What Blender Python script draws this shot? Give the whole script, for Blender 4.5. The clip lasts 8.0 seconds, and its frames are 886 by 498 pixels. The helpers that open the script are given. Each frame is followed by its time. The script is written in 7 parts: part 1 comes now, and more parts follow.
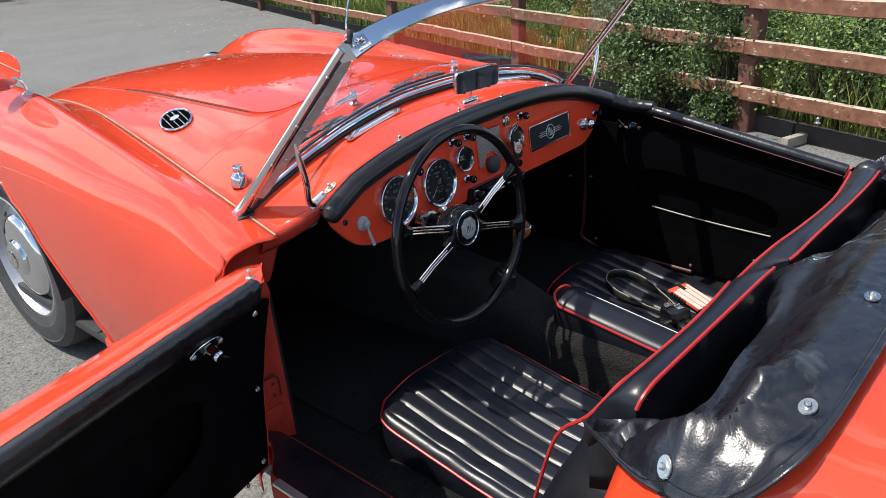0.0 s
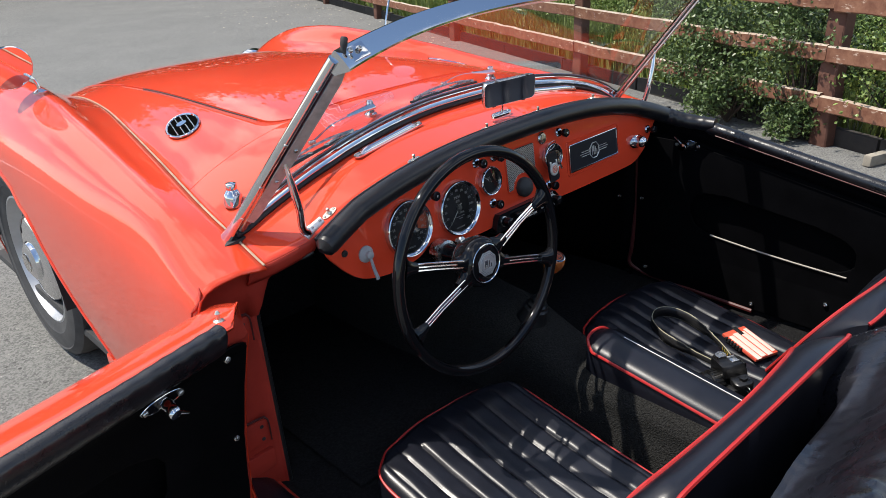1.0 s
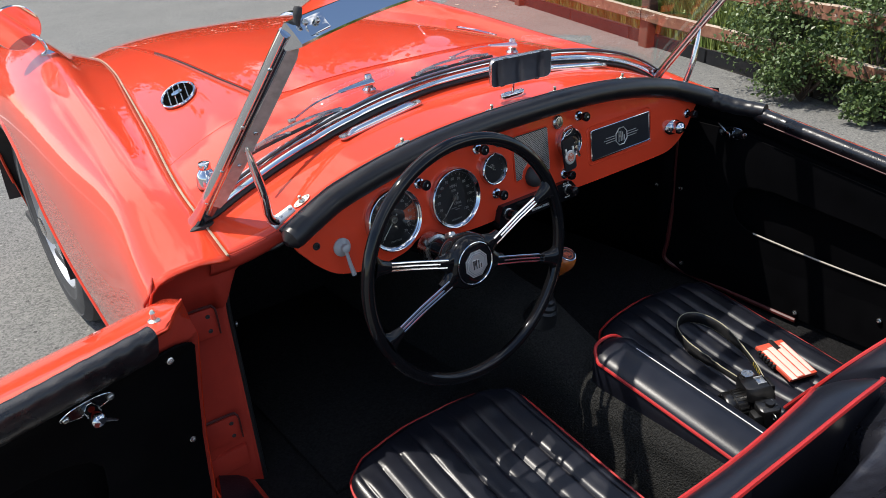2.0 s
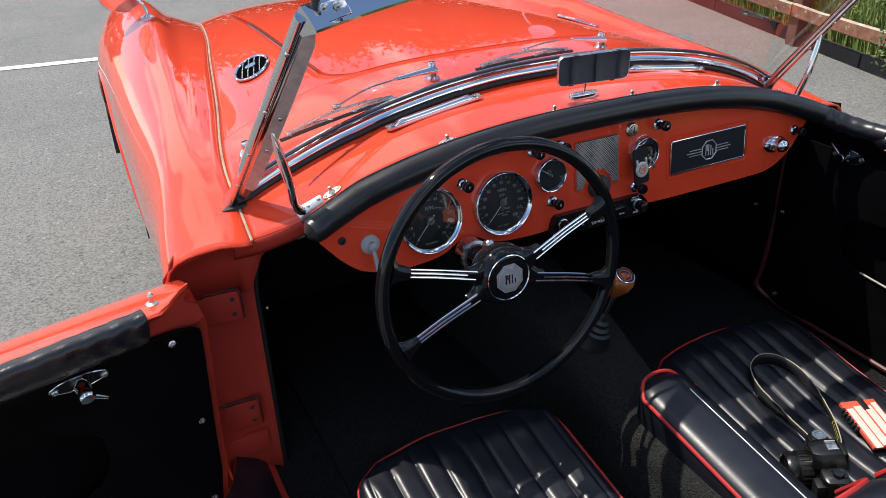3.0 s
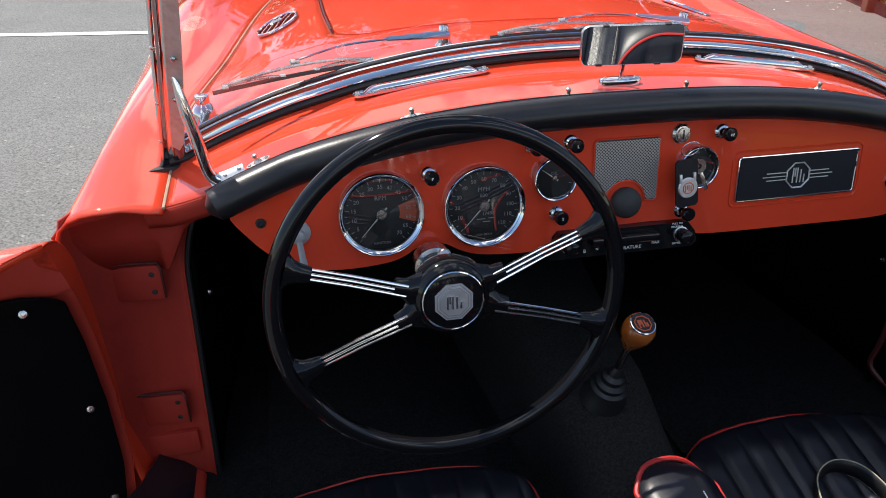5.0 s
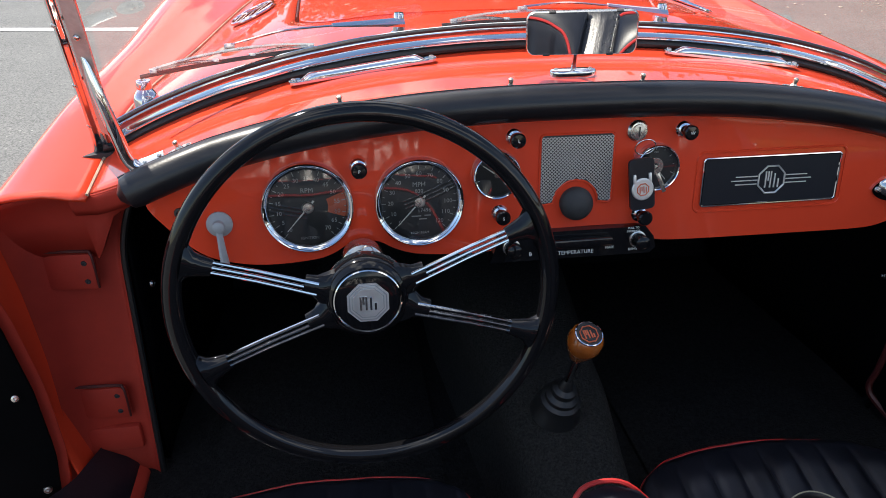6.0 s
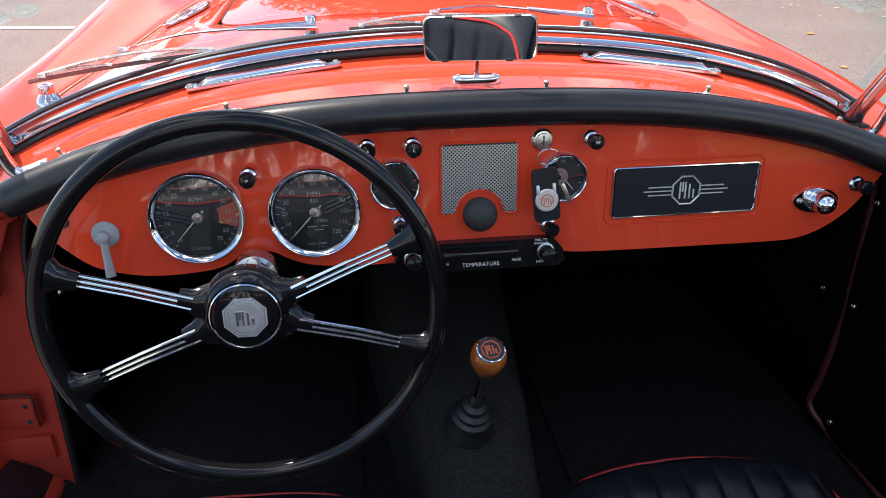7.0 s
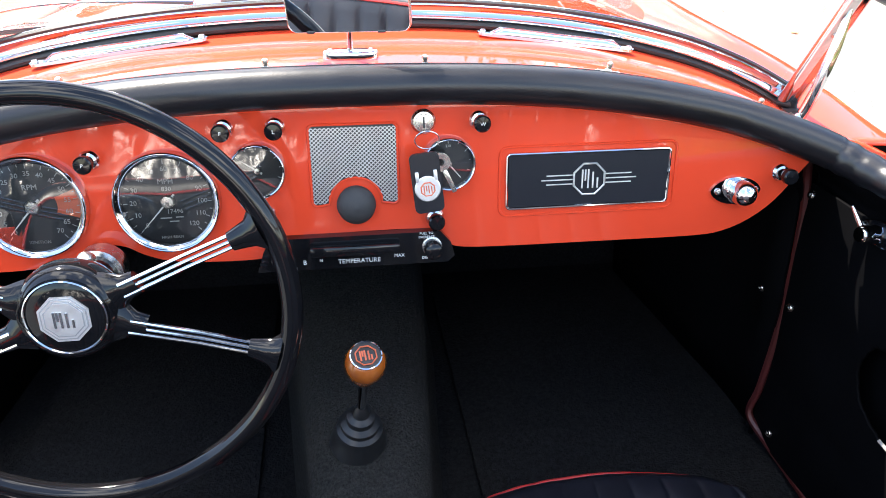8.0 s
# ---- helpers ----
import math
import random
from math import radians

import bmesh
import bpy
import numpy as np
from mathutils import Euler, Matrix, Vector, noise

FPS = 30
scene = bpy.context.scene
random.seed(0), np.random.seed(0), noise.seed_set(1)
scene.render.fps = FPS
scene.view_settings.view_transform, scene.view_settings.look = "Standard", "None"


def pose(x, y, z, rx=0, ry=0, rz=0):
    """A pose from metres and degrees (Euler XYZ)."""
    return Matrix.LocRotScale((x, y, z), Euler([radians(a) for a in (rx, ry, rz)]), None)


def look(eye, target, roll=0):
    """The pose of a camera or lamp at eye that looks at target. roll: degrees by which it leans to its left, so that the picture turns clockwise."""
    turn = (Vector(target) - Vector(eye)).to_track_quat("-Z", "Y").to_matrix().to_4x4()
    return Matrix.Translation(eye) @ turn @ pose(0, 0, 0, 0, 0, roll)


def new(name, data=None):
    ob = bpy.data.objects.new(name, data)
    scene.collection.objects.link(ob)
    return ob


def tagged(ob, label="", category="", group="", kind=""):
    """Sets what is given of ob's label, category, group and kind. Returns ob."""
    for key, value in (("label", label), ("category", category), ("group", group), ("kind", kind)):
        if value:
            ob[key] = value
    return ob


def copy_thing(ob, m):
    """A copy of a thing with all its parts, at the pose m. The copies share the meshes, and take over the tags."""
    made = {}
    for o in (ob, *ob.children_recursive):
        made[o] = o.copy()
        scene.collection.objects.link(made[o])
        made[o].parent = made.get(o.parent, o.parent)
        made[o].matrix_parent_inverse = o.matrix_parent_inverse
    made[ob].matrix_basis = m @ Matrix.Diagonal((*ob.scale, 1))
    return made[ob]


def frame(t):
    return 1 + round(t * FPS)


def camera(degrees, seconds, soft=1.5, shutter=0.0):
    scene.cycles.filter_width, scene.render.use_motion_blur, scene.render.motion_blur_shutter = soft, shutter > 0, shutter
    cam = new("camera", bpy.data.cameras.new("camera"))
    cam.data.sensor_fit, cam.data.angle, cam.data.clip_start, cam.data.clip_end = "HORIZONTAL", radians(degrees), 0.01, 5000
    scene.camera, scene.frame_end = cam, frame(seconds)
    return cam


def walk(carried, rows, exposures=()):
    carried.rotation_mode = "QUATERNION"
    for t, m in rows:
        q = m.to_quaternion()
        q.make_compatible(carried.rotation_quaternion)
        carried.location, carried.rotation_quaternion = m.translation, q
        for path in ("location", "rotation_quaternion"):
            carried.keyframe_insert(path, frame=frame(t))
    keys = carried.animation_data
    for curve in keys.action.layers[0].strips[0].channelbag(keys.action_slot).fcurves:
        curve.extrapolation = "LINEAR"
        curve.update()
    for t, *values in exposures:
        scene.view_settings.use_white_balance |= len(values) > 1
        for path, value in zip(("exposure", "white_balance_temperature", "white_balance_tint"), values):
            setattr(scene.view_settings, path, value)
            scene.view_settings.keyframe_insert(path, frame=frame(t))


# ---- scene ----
cam = camera(61.9, 8.0, soft=0.9)
PATH = [
    (0, (-1.379, -1.051, 1.241), (-0.014, 0.149, 0.406), -3.3),
    (0.5, (-1.276, -1.019, 1.229), (0.037, 0.237, 0.395), -3.2),
    (1, (-1.166, -0.979, 1.226), (0.084, 0.338, 0.388), -3.0),
    (1.2, (-1.136, -0.972, 1.231), (0.09, 0.361, 0.381), -2.9),
    (2.3, (-0.905, -0.965, 1.2), (0.104, 0.488, 0.267), -2.5),
    (2.5, (-0.872, -0.967, 1.197), (0.076, 0.52, 0.254), -2.1),
    (3, (-0.797, -0.965, 1.205), (0.0, 0.604, 0.253), -1.5),
    (3.5, (-0.707, -0.941, 1.177), (-0.031, 0.685, 0.229), -1.1),
    (4, (-0.608, -0.914, 1.14), (-0.056, 0.761, 0.196), -0.8),
    (4.2, (-0.565, -0.9, 1.128), (-0.057, 0.789, 0.184), -0.6),
    (5.3, (-0.408, -0.847, 1.073), (-0.053, 0.884, 0.137), 0.3),
    (5.5, (-0.377, -0.844, 1.068), (-0.055, 0.893, 0.131), 0.1),
    (6, (-0.297, -0.836, 1.053), (-0.026, 0.915, 0.124), 0.3),
    (6.5, (-0.228, -0.836, 1.059), (0.029, 0.915, 0.127), 0.3),
    (7, (-0.162, -0.822, 1.054), (0.091, 0.929, 0.123), 0.4),
    (7.5, (-0.085, -0.792, 1.014), (0.167, 0.962, 0.085), 0.5),
    (8, (-0.013, -0.766, 1.003), (0.244, 0.99, 0.081), 0.5),
]
EXPOSURES = [(0.0, 0.45, 6800, 10), (3.5, 0.46, 6800, 10), (5.5, 0.64, 6850, 10), (6.5, 0.92, 6900, 10), (7.0, 1.02, 6900, 10), (7.5, 1.45, 6900, 10), (8.0, 2.3, 6900, 10)]
walk(cam, [(t, look(eye, target, roll)) for t, eye, target, roll in PATH], EXPOSURES)

# world and sun
SUN = Vector((-0.393, 0.378, 1.0)).normalized()
world = bpy.data.worlds.new("sky")
scene.world = world
world.use_nodes = True
wn = world.node_tree.nodes
sky = wn.new("ShaderNodeTexSky")
sky.sky_type = "NISHITA"
sky.sun_disc = False
sky.dust_density, sky.ozone_density = 0.4, 2.5
sky.sun_elevation = math.asin(SUN.z)
sky.sun_rotation = math.atan2(SUN.x, SUN.y)
# broken white cloud over the sky
wtc = wn.new("ShaderNodeTexCoord")
cl = wn.new("ShaderNodeTexNoise")
cl.inputs["Scale"].default_value = 2.6
cl.inputs["Detail"].default_value = 7
cl.inputs["Roughness"].default_value = 0.55
cmap = wn.new("ShaderNodeMapping")
cmap.inputs["Location"].default_value = (11.1, 3.9, 0)
cmap.inputs["Rotation"].default_value = (0, 0, radians(-150))
world.node_tree.links.new(wtc.outputs["Generated"], cmap.inputs[0])
world.node_tree.links.new(cmap.outputs[0], cl.inputs["Vector"])
cramp = wn.new("ShaderNodeValToRGB")
cramp.color_ramp.elements[0].position, cramp.color_ramp.elements[1].position = 0.535, 0.605
cramp.color_ramp.elements[0].color, cramp.color_ramp.elements[1].color = (0, 0, 0, 1), (0.7, 0.7, 0.7, 1)
world.node_tree.links.new(cl.outputs["Fac"], cramp.inputs[0])
cmix = wn.new("ShaderNodeMix")
cmix.data_type = "RGBA"
cmix.inputs[7].default_value = (11.5, 11.6, 11.8, 1)
world.node_tree.links.new(cramp.outputs[0], cmix.inputs[0])
world.node_tree.links.new(sky.outputs[0], cmix.inputs[6])
world.node_tree.links.new(cmix.outputs[2], wn["Background"].inputs[0])
wn["Background"].inputs[1].default_value = 0.15
sun = new("sun", bpy.data.lights.new("sun", "SUN"))
sun.data.energy = 4.0
sun.data.angle = radians(0.53)
sun.data.color = (1.0, 0.96, 0.9)
sun.matrix_world = look(SUN * 20, (0, 0, 0))


# ---- materials ----
def mat(name, color, rough=0.5, metal=0.0, coat=0.0, coat_rough=0.03, vary=0.0, vscale=8.0, bump=0.0, bscale=60.0, spec=0.5, color2=None, bdist=0.002, rvary=0.0):
    m = bpy.data.materials.new(name)
    m.use_nodes = True
    nt = m.node_tree
    b = nt.nodes["Principled BSDF"]
    b.inputs["Base Color"].default_value = (*color, 1)
    b.inputs["Roughness"].default_value = rough
    b.inputs["Metallic"].default_value = metal
    b.inputs["Coat Weight"].default_value = coat
    b.inputs["Coat Roughness"].default_value = coat_rough
    b.inputs["Specular IOR Level"].default_value = spec
    tc = nt.nodes.new("ShaderNodeTexCoord")
    if vary or color2 or rvary:
        n1 = nt.nodes.new("ShaderNodeTexNoise")
        n1.inputs["Scale"].default_value = vscale
        n1.inputs["Detail"].default_value = 6
        n1.inputs["Roughness"].default_value = 0.65
        nt.links.new(tc.outputs["Object"], n1.inputs["Vector"])
        ramp = nt.nodes.new("ShaderNodeValToRGB")
        ramp.color_ramp.elements[0].position = 0.3
        ramp.color_ramp.elements[1].position = 0.7
        c2 = color2 or tuple(min(1, c * (1 + vary)) for c in color)
        c1 = color if color2 else tuple(c * (1 - vary) for c in color)
        ramp.color_ramp.elements[0].color = (*c1, 1)
        ramp.color_ramp.elements[1].color = (*c2, 1)
        nt.links.new(n1.outputs["Fac"], ramp.inputs[0])
        nt.links.new(ramp.outputs[0], b.inputs["Base Color"])
        if rvary:
            mr = nt.nodes.new("ShaderNodeMapRange")
            mr.inputs["From Min"].default_value = 0.3
            mr.inputs["From Max"].default_value = 0.7
            mr.inputs["To Min"].default_value = max(0, rough - rvary)
            mr.inputs["To Max"].default_value = min(1, rough + rvary)
            nt.links.new(n1.outputs["Fac"], mr.inputs["Value"])
            nt.links.new(mr.outputs[0], b.inputs["Roughness"])
    if bump:
        n2 = nt.nodes.new("ShaderNodeTexNoise")
        n2.inputs["Scale"].default_value = bscale
        n2.inputs["Detail"].default_value = 4
        nt.links.new(tc.outputs["Object"], n2.inputs["Vector"])
        bp = nt.nodes.new("ShaderNodeBump")
        bp.inputs["Strength"].default_value = bump
        bp.inputs["Distance"].default_value = bdist
        nt.links.new(n2.outputs["Fac"], bp.inputs["Height"])
        nt.links.new(bp.outputs[0], b.inputs["Normal"])
    return m


def glass_mat(name, tint=(1, 1, 1), rough=0.0, ior=1.45):
    m = bpy.data.materials.new(name)
    m.use_nodes = True
    nt = m.node_tree
    for n in list(nt.nodes):
        if n.type == "BSDF_PRINCIPLED":
            nt.nodes.remove(n)
    tr = nt.nodes.new("ShaderNodeBsdfTransparent")
    tr.inputs[0].default_value = (*tint, 1)
    gl = nt.nodes.new("ShaderNodeBsdfGlossy")
    gl.inputs["Roughness"].default_value = rough
    fr = nt.nodes.new("ShaderNodeFresnel")
    fr.inputs[0].default_value = ior
    mx = nt.nodes.new("ShaderNodeMixShader")
    nt.links.new(fr.outputs[0], mx.inputs[0])
    nt.links.new(tr.outputs[0], mx.inputs[1])
    nt.links.new(gl.outputs[0], mx.inputs[2])
    nt.links.new(mx.outputs[0], nt.nodes["Material Output"].inputs[0])
    return m


PAINT = mat("orange_red_paint", (0.70, 0.058, 0.022), 0.5, 0.0, 1.0, 0.02, vary=0.05, vscale=3.0, spec=0.05)
PAINT.node_tree.nodes["Principled BSDF"].inputs["Coat IOR"].default_value = 1.5
MAROON = mat("maroon_edge_vinyl", (0.07, 0.010, 0.009), 0.5, 0, vary=0.15, vscale=20)
# matt copy of the body paint, darkened to carry the shade on inner panels
SHADEDPAINT = mat("shaded_inner_paint", (0.39, 0.036, 0.022), 0.6, 0.0, vary=0.15, vscale=9.0, spec=0.25)
CHROME = mat("chrome", (0.66, 0.67, 0.69), 0.06, 1.0, rvary=0.05, vscale=40)
STEEL = mat("brushed_steel", (0.6, 0.59, 0.56), 0.25, 1.0, rvary=0.12, vscale=60)
VINYL = mat("black_vinyl", (0.007, 0.007, 0.009), 0.34, 0, vary=0.3, vscale=14, bump=0.22, bscale=420, bdist=0.0006, rvary=0.06)
LEATHER = mat("black_leather", (0.0080, 0.0090, 0.0140), 0.35, 0, spec=0.46, vary=0.3, vscale=10, bump=0.2, bscale=320, bdist=0.0006, rvary=0.06)
CANVAS = mat("black_hood_vinyl", (0.0080, 0.0085, 0.0120), 0.29, 0, vary=0.35, vscale=16, bump=0.36, bscale=320, bdist=0.0010, rvary=0.10, spec=0.70)
TRIM = mat("black_trim_board", (0.0026, 0.0026, 0.0031), 0.66, 0, spec=0.035, vary=0.35, vscale=9, bump=0.3, bscale=350, bdist=0.0005)
CARPET = mat("black_carpet", (0.0130, 0.0130, 0.0135), 0.95, 0, vary=0.6, vscale=160, bump=1.0, bscale=240, bdist=0.004, spec=0.1)
# dusty tunnel carpet, paler than the floor's to stand in for sunlight
TUNNELPILE = mat("sunlit_dusty_pile", (0.0086, 0.0086, 0.0086), 0.95, 0, color2=(0.038, 0.038, 0.036), vscale=260, bump=1.0, bscale=300, bdist=0.006, spec=0.1)
PIPING = mat("red_piping", (0.42, 0.022, 0.020), 0.4, 0, vary=0.1, vscale=30)
BAKELITE = mat("black_bakelite", (0.006, 0.006, 0.007), 0.07, 0, rvary=0.03, vscale=30, spec=0.34)
RUBBER = mat("black_rubber", (0.03, 0.03, 0.031), 0.7, 0, vary=0.25, vscale=20, bump=0.2, bscale=120)
VENTBLACK = mat("vent_shadow_black", (0.003, 0.003, 0.003), 0.9, spec=0.0)
TREAD = mat("sill_tread_vinyl", (0.011, 0.008, 0.012), 0.36, 0, vary=0.3, vscale=24, bump=0.25, bscale=260, rvary=0.1)
TYRE = mat("tyre_rubber", (0.045, 0.045, 0.046), 0.75, 0, vary=0.3, vscale=15, bump=0.3, bscale=90)
DIAL = mat("dial_black", (0.012, 0.013, 0.014), 0.4)
DIALMARK = mat("grey_dial_marks", (0.42, 0.42, 0.40), 0.6)
WHITE = mat("white_marks", (0.75, 0.74, 0.7), 0.6)
ALLOY = mat("dull_alloy", (0.50, 0.50, 0.48), 0.5, 0.45, vary=0.2, vscale=60, rvary=0.1)
CREAM = mat("cream_piping", (0.36, 0.27, 0.19), 0.6, vary=0.3, vscale=25)
REDMARK = mat("red_mark", (0.6, 0.12, 0.05), 0.5)
SATIN = mat("satin_aluminium", (0.78, 0.78, 0.77), 0.38, 0.85, rvary=0.08, vscale=60)
BOARDEDGE = mat("sunlit_board_edge", (0.42, 0.38, 0.33), 0.7, vary=0.2, vscale=40)
GREYP = mat("grey_plastic", (0.3, 0.31, 0.32), 0.5, vary=0.1, vscale=30)
SILVER = mat("silver_paint", (0.45, 0.46, 0.47), 0.4, 0.6, vary=0.1, vscale=20)
AMBER = mat("varnished_wood", (0.42, 0.115, 0.016), 0.25, 0, coat=1.0, color2=(0.27, 0.062, 0.010), vscale=35)
GLASS = glass_mat("clear_glass", ior=2.1)
SCREEN = glass_mat("windscreen_glass", (0.95, 0.96, 0.95), ior=1.85)
ASPHALT = mat("asphalt", (0.132, 0.133, 0.128), 0.9, 0, bump=0.45, bscale=260, bdist=0.004, color2=(0.168, 0.168, 0.160), vscale=1.3)
ant = ASPHALT.node_tree
atc = [n for n in ant.nodes if n.type == "TEX_COORD"][0]
chips = ant.nodes.new("ShaderNodeTexVoronoi")
chips.inputs["Scale"].default_value = 170
ant.links.new(atc.outputs["Object"], chips.inputs["Vector"])
cr = ant.nodes.new("ShaderNodeValToRGB")
cr.color_ramp.elements[0].position, cr.color_ramp.elements[1].position = 0.1, 0.75
cr.color_ramp.elements[0].color, cr.color_ramp.elements[1].color = (0.66, 0.66, 0.66, 1), (1.28, 1.275, 1.25, 1)
grey = ant.nodes.new("ShaderNodeSeparateColor")
ant.links.new(chips.outputs["Color"], grey.inputs[0])
ant.links.new(grey.outputs[0], cr.inputs[0])
mul = ant.nodes.new("ShaderNodeMix")
mul.data_type, mul.blend_type = "RGBA", "MULTIPLY"
mul.inputs[0].default_value = 1.0
abs_ = ant.nodes["Principled BSDF"]
base_link = abs_.inputs["Base Color"].links[0].from_socket
ant.links.new(base_link, mul.inputs[6])
ant.links.new(cr.outputs[0], mul.inputs[7])
# scattered pale and dark stones in the surface
stones = ant.nodes.new("ShaderNodeTexVoronoi")
stones.inputs["Scale"].default_value = 38
ant.links.new(atc.outputs["Object"], stones.inputs["Vector"])
inside = ant.nodes.new("ShaderNodeMath")
inside.operation = "LESS_THAN"
inside.inputs[1].default_value = 0.24
ant.links.new(stones.outputs["Distance"], inside.inputs[0])
ssep = ant.nodes.new("ShaderNodeSeparateColor")
ant.links.new(stones.outputs["Color"], ssep.inputs[0])
sr = ant.nodes.new("ShaderNodeValToRGB")
sr.color_ramp.interpolation = "CONSTANT"
sr.color_ramp.elements[0].color = (0.5, 0.5, 0.5, 1)
sr.color_ramp.elements[1].position = 0.12
sr.color_ramp.elements[1].color = (1, 1, 1, 1)
pale = sr.color_ramp.elements.new(0.86)
pale.color = (1.55, 1.53, 1.48, 1)
ant.links.new(ssep.outputs[0], sr.inputs[0])
mul2 = ant.nodes.new("ShaderNodeMix")
mul2.data_type, mul2.blend_type = "RGBA", "MULTIPLY"
ant.links.new(inside.outputs[0], mul2.inputs[0])
ant.links.new(mul.outputs[2], mul2.inputs[6])
ant.links.new(sr.outputs[0], mul2.inputs[7])
ant.links.new(mul2.outputs[2], abs_.inputs["Base Color"])
LINE = mat("road_paint", (0.7, 0.7, 0.68), 0.8, 0, vary=0.12, vscale=25, bump=0.4, bscale=150)
KERB = mat("dark_edging", (0.036, 0.031, 0.027), 0.9, 0, vary=0.3, vscale=8, bump=0.5, bscale=60)
SUNLITBLEACH = mat("sunlit_bleached_wood", (0.34, 0.24, 0.17), 0.85, 0, color2=(0.55, 0.47, 0.38), vscale=16, bump=0.6, bscale=50)
WOOD = mat("red_brown_fence_stain", (0.145, 0.052, 0.028), 0.75, 0, color2=(0.27, 0.125, 0.072), vscale=22, bump=0.5, bscale=40)
POST = mat("dark_fence_stain", (0.085, 0.034, 0.022), 0.8, 0, color2=(0.15, 0.066, 0.044), vscale=5, bump=0.5, bscale=40)


def flakes(m, scale, edge, pale):
    """Patches of a paler colour where the stain has worn off."""
    nt = m.node_tree
    b = nt.nodes["Principled BSDF"]
    old = b.inputs["Base Color"].links[0].from_socket
    tc = [n for n in nt.nodes if n.type == "TEX_COORD"][0]
    mp = nt.nodes.new("ShaderNodeMapping")
    mp.inputs["Scale"].default_value = (1, 0.35, 1)
    n = nt.nodes.new("ShaderNodeTexNoise")
    n.inputs["Scale"].default_value, n.inputs["Detail"].default_value, n.inputs["Roughness"].default_value = scale, 8, 0.7
    r = nt.nodes.new("ShaderNodeValToRGB")
    r.color_ramp.elements[0].position, r.color_ramp.elements[1].position = edge, edge + 0.05
    mx = nt.nodes.new("ShaderNodeMix")
    mx.data_type = "RGBA"
    mx.inputs[7].default_value = (*pale, 1)
    nt.links.new(tc.outputs["Object"], mp.inputs[0])
    nt.links.new(mp.outputs[0], n.inputs["Vector"])
    nt.links.new(n.outputs["Fac"], r.inputs[0])
    nt.links.new(r.outputs[0], mx.inputs[0])
    nt.links.new(old, mx.inputs[6])
    nt.links.new(mx.outputs[2], b.inputs["Base Color"])


flakes(WOOD, 38, 0.60, (0.52, 0.38, 0.29))
flakes(WOOD, 9, 0.62, (0.075, 0.035, 0.022))
flakes(SUNLITBLEACH, 30, 0.62, (0.20, 0.10, 0.06))
flakes(POST, 30, 0.63, (0.36, 0.20, 0.14))
EARTH = mat("verge_earth", (0.06, 0.07, 0.03), 0.95, 0, color2=(0.12, 0.11, 0.06), vscale=3, bump=0.8, bscale=20)
GRASS = mat("grass_blades", (0.13, 0.21, 0.035), 0.55, 0, color2=(0.34, 0.37, 0.10), vscale=7)
NETTLE = mat("bright_green_leaves", (0.085, 0.15, 0.03), 0.45, 0, color2=(0.22, 0.30, 0.07), vscale=18)
LEAF = mat("bush_leaves", (0.035, 0.065, 0.02), 0.4, 0, color2=(0.13, 0.19, 0.055), vscale=22)
DRYLEAF = mat("dry_leaf", (0.5, 0.3, 0.08), 0.7, 0, vary=0.2, vscale=40)
BARK = mat("bark", (0.07, 0.05, 0.035), 0.9, 0, vary=0.4, vscale=12, bump=0.8, bscale=30)


# ---- mesh helpers ----
def part(name, bm, material, parent=None, label="", smooth=35, mats=()):
    me = bpy.data.meshes.new(name)
    bm.to_mesh(me)
    bm.free()
    me.materials.append(material)
    for m in mats:
        me.materials.append(m)
    if smooth:
        me.polygons.foreach_set("use_smooth", [True] * len(me.polygons))
        me.set_sharp_from_angle(angle=radians(smooth))
    ob = new(name, me)
    if parent is not None:
        ob.parent = parent
    if label:
        ob["label"] = label
    return ob


def holder(name, parent=None, label=""):
    ob = new(name)
    ob.empty_display_size = 0.02
    if parent is not None:
        ob.parent = parent
    if label:
        ob["label"] = label
    return ob


def sheet(bm, rows, wrap=False, close=False):
    """Quads over a grid of places; close joins the last row to the first, wrap the last column to the first."""
    vs = [[bm.verts.new(p) for p in r] for r in rows]
    nr, nc = len(vs), len(vs[0])
    for i in range(nr if close else nr - 1):
        for j in range(nc if wrap else nc - 1):
            a, b, c, d = vs[i][j], vs[i][(j + 1) % nc], vs[(i + 1) % nr][(j + 1) % nc], vs[(i + 1) % nr][j]
            bm.faces.new((a, b, c, d))
    return vs


def box(bm, c, s, bevel=0.0, m=None, seg=2):
    r = bmesh.ops.create_cube(bm, size=1.0)
    vs = r["verts"]
    bmesh.ops.scale(bm, vec=s, verts=vs)
    if bevel:
        es = list({e for v in vs for e in v.link_edges})
        rb = bmesh.ops.bevel(bm, geom=es, offset=bevel, segments=seg, affect="EDGES", profile=0.6)
        vs = list({v for f in rb["faces"] for v in f.verts} | {v for v in vs if v.is_valid})
    bmesh.ops.transform(bm, matrix=(Matrix.Translation(c) @ m) if m else Matrix.Translation(c), verts=vs)
    return vs


